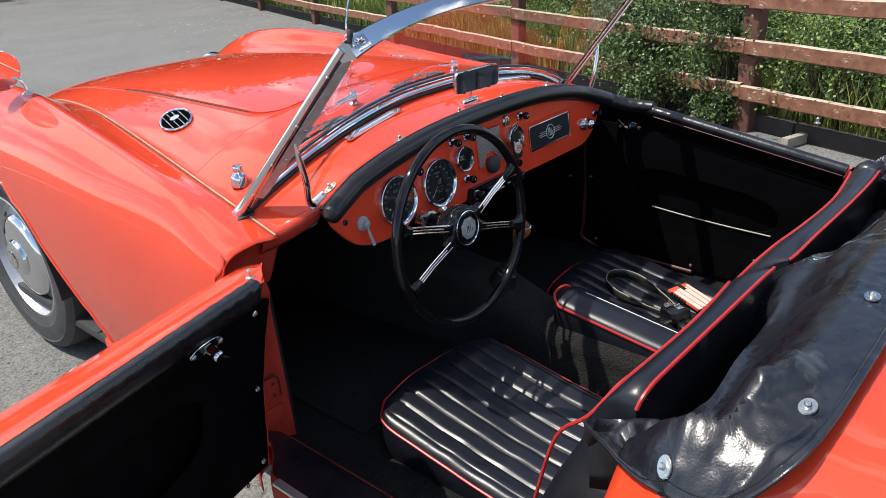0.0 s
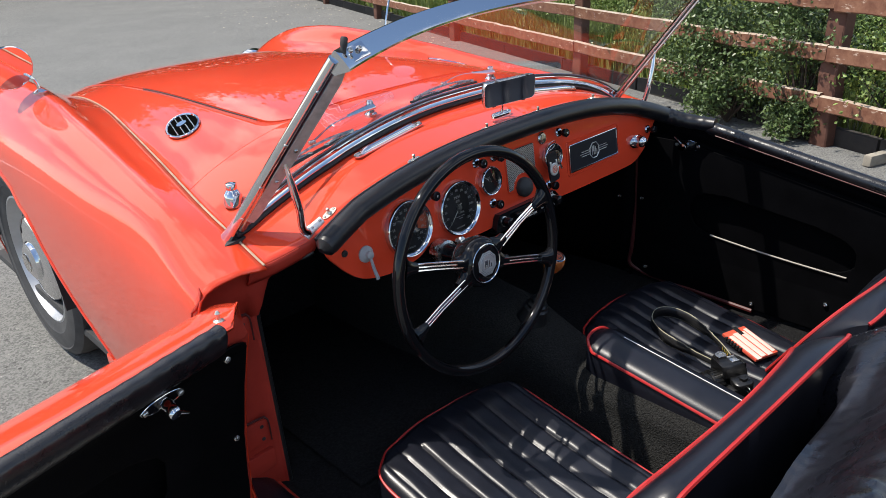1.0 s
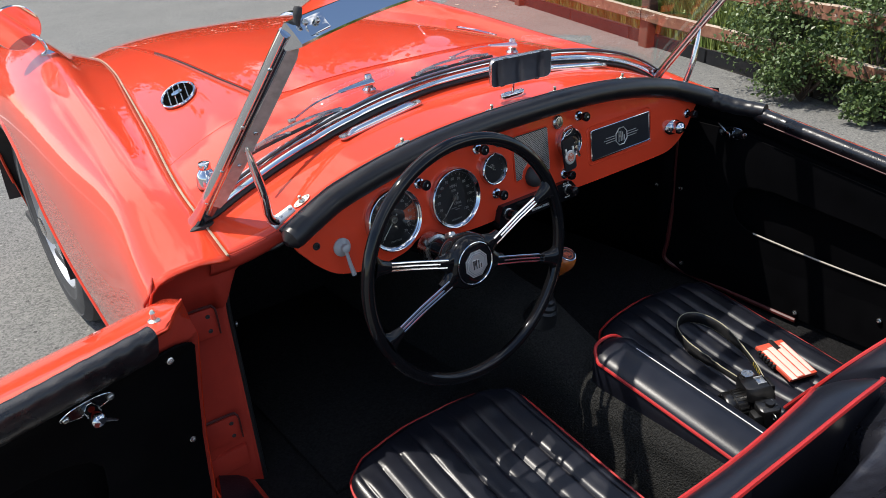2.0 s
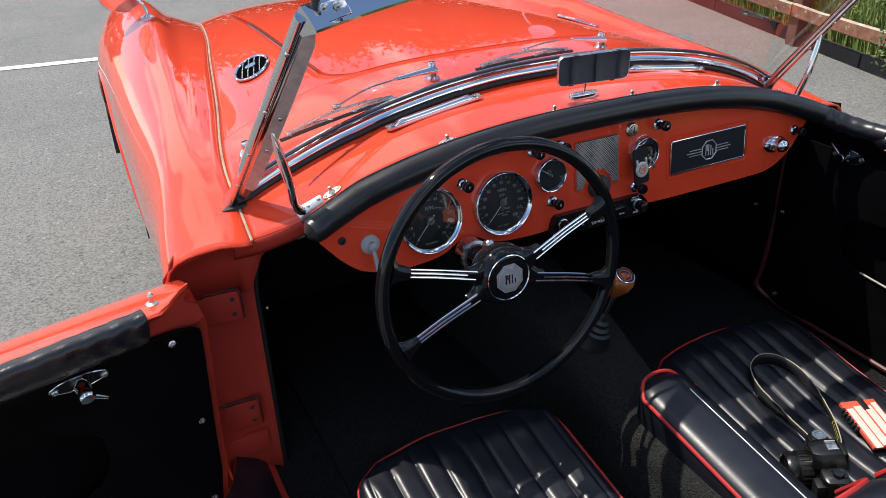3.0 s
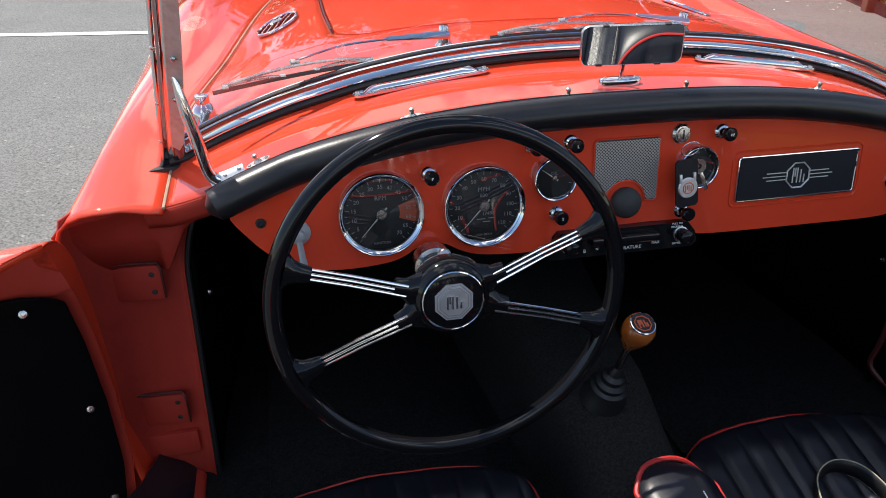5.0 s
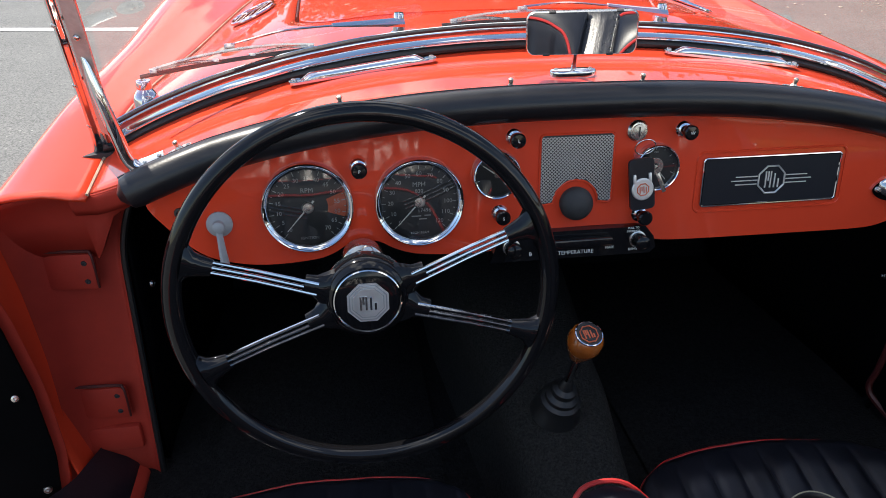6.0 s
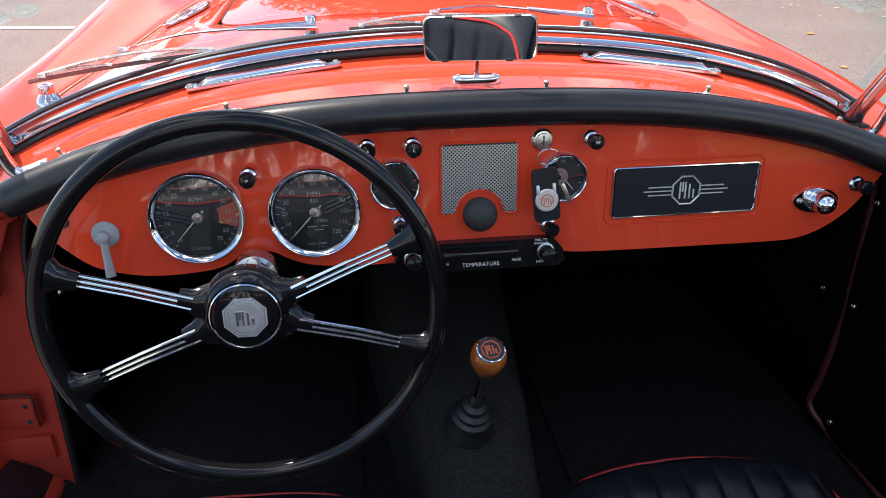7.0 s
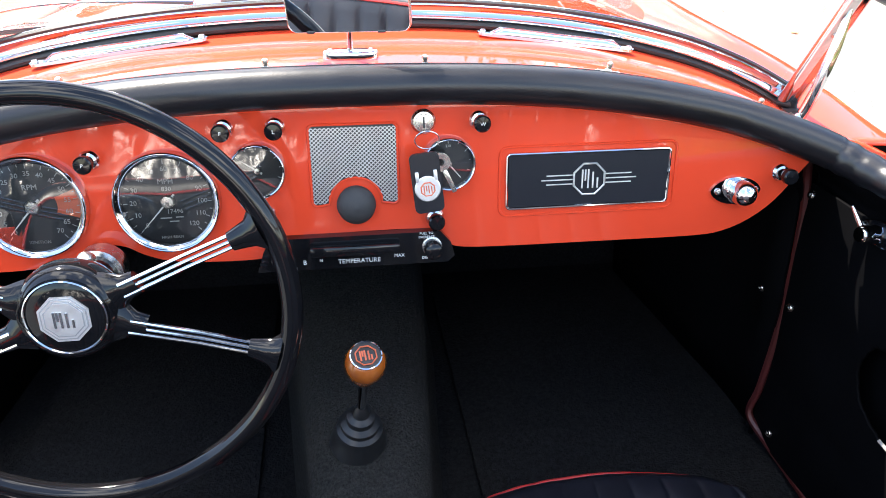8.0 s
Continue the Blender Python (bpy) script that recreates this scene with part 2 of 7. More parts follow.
def smooth_path(pts, n=8, closed=False):
    """Catmull-Rom through the places."""
    P = [Vector(p) for p in pts]
    out = []
    N = len(P)
    for i in range(N if closed else N - 1):
        if closed:
            a, b, c, d = P[i - 1], P[i], P[(i + 1) % N], P[(i + 2) % N]
        else:
            b, c = P[i], P[i + 1]
            a = P[i - 1] if i else b * 2 - c
            d = P[i + 2] if i + 2 < N else c * 2 - b
        for k in range(n):
            t = k / n
            out.append(0.5 * ((2 * b) + (c - a) * t + (2 * a - 5 * b + 4 * c - d) * t * t + (3 * b - a - 3 * c + d) * t ** 3))
    if not closed:
        out.append(P[-1].copy())
    return out


def tube(bm, pts, r, seg=8, closed=False, flat=1.0, cap=True):
    """A tube along places; r a number or a function of 0..1."""
    P = [Vector(p) for p in pts]
    n = len(P)
    rings = []
    side = None
    for i, p in enumerate(P):
        a = P[(i - 1) % n] if closed or i else p
        b = P[(i + 1) % n] if closed or i < n - 1 else p
        d = (b - a).normalized()
        if side is None:
            side = d.orthogonal().normalized()
        side = (side - d * side.dot(d))
        side = side.normalized() if side.length > 1e-6 else d.orthogonal().normalized()
        up = d.cross(side)
        rr = r(i / max(1, n - 1)) if callable(r) else r
        rings.append([p + rr * (math.cos(2 * math.pi * k / seg) * side + flat * math.sin(2 * math.pi * k / seg) * up) for k in range(seg)])
    vs = sheet(bm, rings, wrap=True, close=closed)
    if cap and not closed:
        bm.faces.new(list(reversed(vs[0])))
        bm.faces.new(vs[-1])


def lathe(bm, prof, m=None, seg=24):
    """Spins (radius, height) pairs round the z axis, then moves by m."""
    m = m or Matrix()
    rings = []
    for r, z in prof:
        rings.append([m @ Vector((max(r, 1e-5) * math.cos(2 * math.pi * k / seg), max(r, 1e-5) * math.sin(2 * math.pi * k / seg), z)) for k in range(seg)])
    sheet(bm, rings, wrap=True)


def slab(bm, poly, t0, t1, m=None):
    """A flat outline (x, y pairs) made solid from z t0 to t1."""
    m = m or Matrix()
    lo = [bm.verts.new(m @ Vector((x, y, t0))) for x, y in poly]
    hi = [bm.verts.new(m @ Vector((x, y, t1))) for x, y in poly]
    n = len(poly)
    bm.faces.new(hi)
    bm.faces.new(list(reversed(lo)))
    for i in range(n):
        bm.faces.new((lo[i], lo[(i + 1) % n], hi[(i + 1) % n], hi[i]))


def lettering(name, text, size, m, material, parent, depth=0.0003, align="CENTER"):
    cu = bpy.data.curves.new(name, "FONT")
    cu.body, cu.size, cu.align_x, cu.align_y, cu.extrude = text, size, align, "CENTER", depth
    cu.resolution_u = 2
    tmp = bpy.data.objects.new(name, cu)
    me = bpy.data.meshes.new_from_object(tmp)
    bpy.data.objects.remove(tmp)
    bpy.data.curves.remove(cu)
    me.name = name
    me.transform(m)
    me.materials.append(material)
    ob = new(name, me)
    ob.parent = parent
    return ob


def frame_at(p, n, up=(0, 0, 1)):
    """A pose at p whose z axis is n."""
    n = Vector(n).normalized()
    x = Vector(up).cross(n)
    x = x.normalized() if x.length > 1e-4 else n.orthogonal().normalized()
    y = n.cross(x)
    return Matrix.Translation(p) @ Matrix((x, y, n)).transposed().to_4x4()


def lerp_table(tab, y):
    """Smooth interpolation in rows of (y, values...)."""
    ys = [r[0] for r in tab]
    if y <= ys[0]:
        return np.array(tab[0][1:])
    if y >= ys[-1]:
        return np.array(tab[-1][1:])
    i = max(k for k in range(len(ys)) if ys[k] <= y)
    p = [np.array(tab[max(0, min(len(tab) - 1, i + k))][1:]) for k in (-1, 0, 1, 2)]
    t = (y - ys[i]) / (ys[i + 1] - ys[i])
    h0, h1 = ys[i] - ys[max(0, i - 1)] or 1, ys[min(len(ys) - 1, i + 2)] - ys[i + 1] or 1
    h = ys[i + 1] - ys[i]
    m0 = ((p[2] - p[1]) / h + (p[1] - p[0]) / h0) / 2 * h
    m1 = ((p[2] - p[1]) / h + (p[3] - p[2]) / h1) / 2 * h
    return (2 * t ** 3 - 3 * t * t + 1) * p[1] + (t ** 3 - 2 * t * t + t) * m0 + (3 * t * t - 2 * t ** 3) * p[2] + (t ** 3 - t * t) * m1


# ---- ground and surroundings ----
FO, FD = Vector((2.83, 0.39, 0)), Vector((0.329, 0.944, 0)).normalized()
FN = Vector((FD.y, -FD.x, 0))  # away from the car park


def fpt(s, off, z):
    return FO + FD * s + FN * off + Vector((0, 0, z))


bm = bmesh.new()
sheet(bm, [[(-400 + 800 * i / 4, -400 + 800 * j / 4, 0) for i in range(5)] for j in range(5)])
bmesh.ops.recalc_face_normals(bm, faces=bm.faces)
tagged(part("ground", bm, ASPHALT, smooth=0), "worn grey tarmac of a sunny car park", "ground", kind="structure")

bm = bmesh.new()
rows = []
for i in range(41):
    x = -9 + 10.0 * i / 40
    y = 4.60 - 0.115 * (x + 0.5)
    rows.append([(x, y - 0.05 + 0.004 * math.sin(i * 2.1), 0.004), (x, y + 0.05 + 0.004 * math.sin(i * 1.3), 0.004)])
sheet(bm, rows)
bmesh.ops.recalc_face_normals(bm, faces=bm.faces)
tagged(part("road_marking", bm, LINE, smooth=0), "white painted parking bay line on tarmac", "road marking", kind="structure")

# verge behind the fence, rising a little
bm = bmesh.new()
rows = []
for i in range(61):
    s = -14 + 60 * i / 60
    rows.append([fpt(s, o, 0.012 + min(0.5, 0.06 * o) + 0.03 * noise.noise((s, o, 0))) for o in (0.14, 0.5, 1, 2, 4, 7, 12, 25, 50)])
sheet(bm, rows)
bmesh.ops.recalc_face_normals(bm, faces=bm.faces)
tagged(part("verge", bm, EARTH), "grassy earth verge behind the fence", "verge", kind="structure")

# edging stones along the fence
kerb = tagged(holder("kerb"), "dark weathered edging boards along the verge", "kerb", kind="structure")
bm = bmesh.new()
box(bm, (0, 0, 0), (0.05, 0.905, 0.12), 0.006)
stone = part("edging_stone", bm, KERB, kerb)
for k in range(40):
    e = stone if k == 0 else new("edging_stone", stone.data)
    e.parent = kerb
    e.matrix_basis = Matrix.Translation(fpt(-10 + 0.92 * k, 0.10 + random.uniform(-0.006, 0.006), 0.030 + random.uniform(-0.008, 0.006))) @ Matrix.Rotation(-math.atan2(FD.x, FD.y), 4, "Z") @ Matrix.Rotation(random.uniform(-0.03, 0.03), 4, "Y")

fence = tagged(holder("fence"), "weathered red-brown wooden post and rail fence", "fence")
FROT = Matrix.Rotation(-math.atan2(FD.x, FD.y), 4, "Z")


def wooden_bar(size, seed):
    """A sawn bar with slightly uneven faces."""
    rnd = random.Random(seed)
    b = bmesh.new()
    n = 14
    sx, sy, sz = size
    ax = 1 if sy > sz else 2
    L = max(sy, sz)
    rings = []
    for i in range(n + 1):
        t = -L / 2 + L * i / n
        jx, jz = rnd.uniform(-0.003, 0.003), rnd.uniform(-0.004, 0.004)
        o = sz if ax == 1 else sy
        c = 0.006
        prof = [(-sx / 2, -o / 2 + c), (-sx / 2 + c, -o / 2), (sx / 2 - c, -o / 2), (sx / 2, -o / 2 + c), (sx / 2, o / 2 - c), (sx / 2 - c, o / 2), (-sx / 2 + c, o / 2), (-sx / 2, o / 2 - c)]
        rings.append([(p + jx, t, q + jz) if ax == 1 else (p + jx, q + jz, t) for p, q in prof])
    vs = sheet(b, rings, wrap=True)
    b.faces.new(list(reversed(vs[0])))
    b.faces.new(vs[-1])
    bmesh.ops.recalc_face_normals(b, faces=b.faces)
    return b


for k in range(-4, 11):
    s = 2.17 * k - 0.10
    p = part("post", wooden_bar((0.075, 0.105, 1.06), k + 50), POST, fence, "dark stained square fence post")
    p.matrix_basis = Matrix.Translation(fpt(s + 0.06, 0.05, 0.51)) @ FROT
    for j, z in enumerate((0.232, 0.478, 0.722, 0.962)):
        b = wooden_bar((0.032, 2.166, 0.080), k * 7 + j)
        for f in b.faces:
            # upward faces are paler: part bleaching, part sunlight put into the colour
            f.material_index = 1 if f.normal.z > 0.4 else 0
        r = part("rail", b, WOOD, fence, mats=(SUNLITBLEACH,))
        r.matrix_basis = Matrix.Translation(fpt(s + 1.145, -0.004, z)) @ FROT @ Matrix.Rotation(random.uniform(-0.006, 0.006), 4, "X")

# pale broken block lying by the edging
bm = bmesh.new()
box(bm, (0, 0, 0), (0.04, 0.20, 0.055), 0.006)
for v in bm.verts:
    v.co += Vector((noise.noise(v.co * 30), noise.noise(v.co * 30 + Vector((5, 0, 0))), 0)) * 0.006
blk = tagged(part("concrete_block", bm, mat("pale_concrete", (0.30, 0.27, 0.22), 0.9, vary=0.2, vscale=20, bump=0.5, bscale=90)), "pale weathered concrete block beside the edging", "block")
blk.matrix_basis = pose(2.71, 0.00, 0.030, 0, 0, 70)

# tall grass, one tuft mesh joined many times
rng = np.random.default_rng(3)


def blades(n, s0, s1, o0, o1, hmin, hmax, name, label, material, wide=0.006):
    verts, faces = [], []
    for _ in range(n):
        s, o = rng.uniform(s0, s1), o0 + (o1 - o0) * rng.random() ** 1.4
        h = rng.uniform(hmin, hmax) * (0.6 + 0.6 * (0.5 + 0.5 * noise.noise((s * 0.9, o * 0.9, 5.0))))
        b = fpt(s, o, 0.0 + min(0.5, 0.06 * o))
        a = rng.uniform(0, 2 * math.pi)
        lean = rng.uniform(0.05, 0.45) * h
        la = rng.uniform(0, 2 * math.pi)
        w = wide * rng.uniform(0.6, 1.5)
        dx, dy = w * math.cos(a), w * math.sin(a)
        lx, ly = lean * math.cos(la), lean * math.sin(la)
        k = len(verts)
        verts += [(b.x - dx, b.y - dy, b.z), (b.x + dx, b.y + dy, b.z),
                  (b.x + lx * 0.35 + dx * 0.8, b.y + ly * 0.35 + dy * 0.8, b.z + h * 0.6), (b.x + lx * 0.35 - dx * 0.8, b.y + ly * 0.35 - dy * 0.8, b.z + h * 0.6),
                  (b.x + lx, b.y + ly, b.z + h)]
        faces += [(k, k + 1, k + 2, k + 3), (k + 3, k + 2, k + 4)]
    me = bpy.data.meshes.new(name)
    me.from_pydata(verts, [], faces)
    me.materials.append(material)
    return tagged(new(name, me), label, "grass", kind="stuff")


blades(20000, -4.5, 5, 0.16, 3.4, 0.14, 0.42, "grass", "tall sunlit meadow grass behind the fence", GRASS, 0.0036)
blades(6500, 0.9, 5, 0.12, 0.9, 0.25, 0.52, "grass", "tall sunlit meadow grass behind the fence", GRASS, 0.0034)
blades(9000, 5, 18, 0.16, 4.0, 0.3, 0.6, "grass", "tall sunlit meadow grass behind the fence", GRASS, 0.012)


def leaf_clump(name, centre, size, n, leaf, label, seed, parent=None, leafmat=None):
    """A bush: thin stems and many small folded leaves in uneven bunches."""
    r = np.random.default_rng(seed)
    ob = tagged(holder(name), label, "bush") if parent is None else parent
    bunches = []
    for _ in range(26):
        d = r.normal(size=3)
        d /= np.linalg.norm(d)
        d[2] = abs(d[2]) * 1.1 - 0.35
        bunches.append((np.array(d) * np.array(size) * r.uniform(0.35, 1.0), r.uniform(0.2, 0.42)))
    verts, faces = [], []
    for _ in range(n):
        b, rad = bunches[r.integers(len(bunches))]
        p = np.array(centre) + b + r.normal(size=3) * rad * np.array(size) * 0.5
        if p[2] < 0.02:
            p[2] = 0.02 + r.random() * 0.1
        a = r.normal(size=3)
        a /= np.linalg.norm(a)
        q = np.cross(a, r.normal(size=3))
        q /= np.linalg.norm(q)
        L, W = leaf * r.uniform(0.6, 1.4), leaf * r.uniform(0.25, 0.45)
        up = np.cross(a, q) * L * 0.12
        k = len(verts)
        verts += [tuple(p), tuple(p + a * L * 0.5 + q * W + up), tuple(p + a * L), tuple(p + a * L * 0.5 - q * W + up)]
        faces += [(k, k + 1, k + 2), (k, k + 2, k + 3)]
    me = bpy.data.meshes.new("foliage")
    me.from_pydata(verts, [], faces)
    me.materials.append(leafmat or LEAF)
    f = new("foliage", me)
    f.parent = ob
    bm = bmesh.new()
    for b, rad in bunches:
        c = Vector(centre)
        c.z = 0.0
        e = Vector(centre) + Vector(b)
        e.z = max(e.z, 0.08)
        mid = c.lerp(e, 0.5) + Vector((r.normal() * 0.03, r.normal() * 0.03, 0.05))
        tube(bm, smooth_path([c, mid, e], 4), lambda t: 0.006 * (1.2 - t), 5)
    tagged(part("stem", bm, BARK, ob), "thin tangled woody stems", kind="stuff")
    return ob


BUSHES = [(0.75, 0.04, 0.32, 0.46), (0.35, 0.35, 0.46, 0.55), (0.88, 0.10, 0.40, 0.42), (0.55, -0.02, 0.16, 0.30), (0.15, 0.10, 0.42, 0.36), (-0.35, 0.5, 0.32, 0.4), (1.9, 0.9, 0.5, 0.55), (0.1, 0.02, 0.12, 0.2),
          (-1.3, 0.9, 0.4, 0.5), (3.3, 1.2, 0.5, 0.6), (5.2, 1.2, 0.5, 0.6), (-2.4, 0.9, 0.4, 0.5), (0.95, 1.1, 0.55, 0.6)]
for k, (s, o, z, sz) in enumerate(BUSHES):
    c = fpt(s, o, z)
    leaf_clump("bush", (c.x, c.y, c.z), (sz * 0.75, sz * 0.75, sz), 2600, 0.026, "leafy dark green bramble bush growing through the fence", 20 + k)

# lighter green weeds among the grass
for k in range(26):
    r9 = random.Random(400 + k)
    s9, o9, h9 = r9.uniform(-3.6, 4.6), r9.uniform(0.3, 2.4), r9.uniform(0.24, 0.42)
    c = fpt(s9, o9, h9 * 0.75 + min(0.5, 0.06 * o9))
    leaf_clump("weed_clump", (c.x, c.y, c.z), (h9 * 1.1, h9 * 1.1, h9), 1700, 0.025, "bright green leafy weeds in the long grass", 500 + k, leafmat=NETTLE)

# trees round the car park
TREELEAF = mat("tree_leaves", (0.035, 0.06, 0.018), 0.5, 0, color2=(0.08, 0.12, 0.03), vscale=1.5)


def tree(x, y, h, seed):
    r = np.random.default_rng(seed)
    t = tagged(holder("tree"), "broad leafy green tree at the edge of the car park", "tree")
    bm = bmesh.new()
    top = Vector((x + r.normal() * 0.2, y + r.normal() * 0.2, h * 0.62))
    base = Vector((x, y, -0.05))
    tube(bm, smooth_path([base, base.lerp(top, 0.4) + Vector((r.normal() * 0.12, r.normal() * 0.12, 0)), top], 6), lambda k: h * 0.03 * (1.15 - 0.8 * k), 9)
    ends = []
    for k in range(11):
        a = 2 * math.pi * k / 11 + r.normal() * 0.3
        z0 = h * r.uniform(0.25, 0.55)
        p0 = base.lerp(top, z0 / (h * 0.62))
        L = h * r.uniform(0.22, 0.4)
        p1 = p0 + Vector((math.cos(a) * L, math.sin(a) * L, h * r.uniform(0.1, 0.32)))
        tube(bm, smooth_path([p0, p0.lerp(p1, 0.5) + Vector((0, 0, -0.06 * h * 0.3)), p1], 4), lambda k: h * 0.010 * (1.1 - 0.8 * k), 6)
        ends.append(p1)
    part("trunk", bm, BARK, t, "brown trunk and limbs")
    ends += [top + Vector((r.normal() * h * 0.1, r.normal() * h * 0.1, h * 0.22 * r.random())) for _ in range(8)]
    verts, faces = [], []
    for _ in range(9000):
        e = ends[r.integers(len(ends))]
        p = np.array(e) + r.normal(size=3) * h * 0.075
        a = r.normal(size=3)
        a /= np.linalg.norm(a)
        q = np.cross(a, r.normal(size=3))
        q /= np.linalg.norm(q)
        L, W = r.uniform(0.14, 0.30), r.uniform(0.07, 0.14)
        k = len(verts)
        verts += [tuple(p - a * L), tuple(p + q * W), tuple(p + a * L), tuple(p - q * W)]
        faces += [(k, k + 1, k + 2), (k, k + 2, k + 3)]
    me = bpy.data.meshes.new("crown")
    me.from_pydata(verts, [], faces)
    me.materials.append(TREELEAF)
    c = new("crown", me)
    c.parent = t


for k, (s, o, h) in enumerate(((9, 8, 6.0), (13, 7, 6.5), (17, 8, 7), (22, 7, 6.5))):
    c = fpt(s, o, 0)
    tree(c.x, c.y, h, 70 + k)
for k, (az, d, h) in enumerate(((2, 24, 7.6), (9, 22, 8.2), (16, 23, 8.8), (23, 21, 8.0), (30, 22, 7.6), (37, 23, 6.2))):
    tree(d * math.sin(radians(az)), d * math.cos(radians(az)), h, 90 + k)
# hedge closing the far end of the car park
hr = np.random.default_rng(8)
verts, faces = [], []
for _ in range(9000):
    az, d = radians(hr.uniform(-14, 56)), 19.5 + hr.normal() * 0.5
    z = abs(hr.random() ** 0.8) * (2.6 + 0.8 * noise.noise((az * 9, 2.0, 0.0)))
    p = np.array((d * math.sin(az), d * math.cos(az), z))
    a = hr.normal(size=3)
    a /= np.linalg.norm(a)
    q = np.cross(a, hr.normal(size=3))
    q /= np.linalg.norm(q)
    L, W = hr.uniform(0.12, 0.26), hr.uniform(0.07, 0.14)
    k = len(verts)
    verts += [tuple(p - a * L), tuple(p + q * W), tuple(p + a * L), tuple(p - q * W)]
    faces += [(k, k + 1, k + 2), (k, k + 2, k + 3)]
me = bpy.data.meshes.new("hedge")
me.from_pydata(verts, [], faces)
me.materials.append(TREELEAF)
tagged(new("hedge", me), "dense dark green hedge closing the far end of the car park", "hedge", kind="stuff")
# dry leaves blown on the tarmac
leafmesh = bmesh.new()
pts = []
for k in range(24):
    a = 2 * math.pi * k / 24
    rr = 0.045 * (0.62 + 0.38 * abs(math.cos(2.5 * a)) ** 0.7)
    pts.append((rr * math.cos(a), rr * math.sin(a)))
cv = leafmesh.verts.new((0, 0, 0.004))
vs = [leafmesh.verts.new((x, y, 0.002 + 0.010 * ((i % 5) / 4))) for i, (x, y) in enumerate(pts)]
for i in range(24):
    leafmesh.faces.new((cv, vs[i], vs[(i + 1) % 24]))
first_leaf = tagged(part("dry_leaf", leafmesh, DRYLEAF), "yellowed dry leaf lying on the tarmac", "leaf", "fallen leaves")
first_leaf.matrix_basis = pose(2.05, 3.55, 0.004, 0, 0, 20)
for x, y, a, sc in ((1.75, 4.1, 80, 0.5), (2.6, 4.6, 140, 0.6), (2.3, 5.2, 10, 0.5), (3.1, 4.0, 200, 0.6), (2.75, 3.1, 300, 0.5)):
    c = copy_thing(first_leaf, pose(x, y, 0.004, 0, 0, a))
    c.scale = (sc, sc, sc)

# pale petals and scraps blown along the fence
verts, faces = [], []
for _ in range(170):
    q = fpt(rng.uniform(4.2, 10.5), -0.05 - 1.9 * rng.random() ** 2, 0.004)
    a, r0 = rng.uniform(0, 6.28), rng.uniform(0.008, 0.022)
    k = len(verts)
    verts += [(q.x + r0 * math.cos(a + b) * c, q.y + r0 * math.sin(a + b) * c, 0.003 + h) for b, c, h in ((0, 1, 0.0), (1.4, 0.7, 0.004), (2.9, 1, 0.001), (4.4, 0.6, 0.006))]
    faces += [(k, k + 1, k + 2), (k, k + 2, k + 3)]
me = bpy.data.meshes.new("leaf_litter")
me.from_pydata(verts, [], faces)
me.materials.append(mat("pale_petals", (0.55, 0.50, 0.40), 0.8, vary=0.3, vscale=30))
tagged(new("leaf_litter", me), "pale petals and dry scraps scattered on the tarmac", "litter", kind="stuff")

# ---- the car ----
car = tagged(holder("sports_car"), "orange-red vintage open two-seater sports car with black interior", "car")

PAN = [(-0.05, 0.808, 0.668, 0.608), (0.0, 0.812, 0.674, 0.606), (0.064, 0.817, 0.687, 0.603), (0.15, 0.8235, 0.706, 0.598), (0.25, 0.834, 0.727, 0.592), (0.58, 0.848, 0.750, 0.530), (0.9, 0.843, 0.770, 0.472),
       (1.1, 0.832, 0.772, 0.435), (1.4, 0.800, 0.755, 0.395), (1.7, 0.740, 0.700, 0.370), (1.95, 0.650, 0.610, 0.360), (2.05, 0.560, 0.52, 0.355)]
WNG = [(0.05, 0.655, 0.692, 0.722, 0.680, 0.741, 0.62), (0.30, 0.648, 0.742, 0.694, 0.722, 0.724, 0.62), (0.60, 0.624, 0.776, 0.692, 0.724, 0.717, 0.62),
       (0.90, 0.598, 0.812, 0.686, 0.742, 0.712, 0.63), (1.17, 0.570, 0.836, 0.680, 0.752, 0.709, 0.63), (1.45, 0.560, 0.838, 0.672, 0.748, 0.704, 0.62),
       (1.70, 0.555, 0.800, 0.632, 0.750, 0.690, 0.58), (1.92, 0.555, 0.700, 0.615, 0.670, 0.655, 0.55), (2.03, 0.550, 0.600, 0.585, 0.580, 0.595, 0.50)]
AXLE_F, AXLE_R, HUB = 1.35, -1.038, 0.318
ARCH = 0.345


def crown(x, y):
    """Height of scuttle and bonnet."""
    zc, zp, xp = lerp_table(PAN, y)
    u = min(1.0, abs(x) / xp)
    return zp + (zc - zp) * (1 - u ** 3.1)


def under(y):
    """Lower edge of the body side, with the wheel arches."""
    z = 0.19
    if abs(y - AXLE_R) < ARCH:
        z = max(z, HUB - 0.01 + math.sqrt(ARCH ** 2 - (y - AXLE_R) ** 2))
    if 0.76 < y < AXLE_F + ARCH:
        if y > AXLE_F:
            z = max(z, HUB + math.sqrt(ARCH ** 2 - (y - AXLE_F) ** 2))
        else:
            z = max(z, float(np.interp(y, [0.76, 0.83, 0.90, 1.02, 1.13, 1.24, 1.35], [0.19, 0.29, 0.385, 0.525, 0.615, 0.655, 0.664])))
    return z


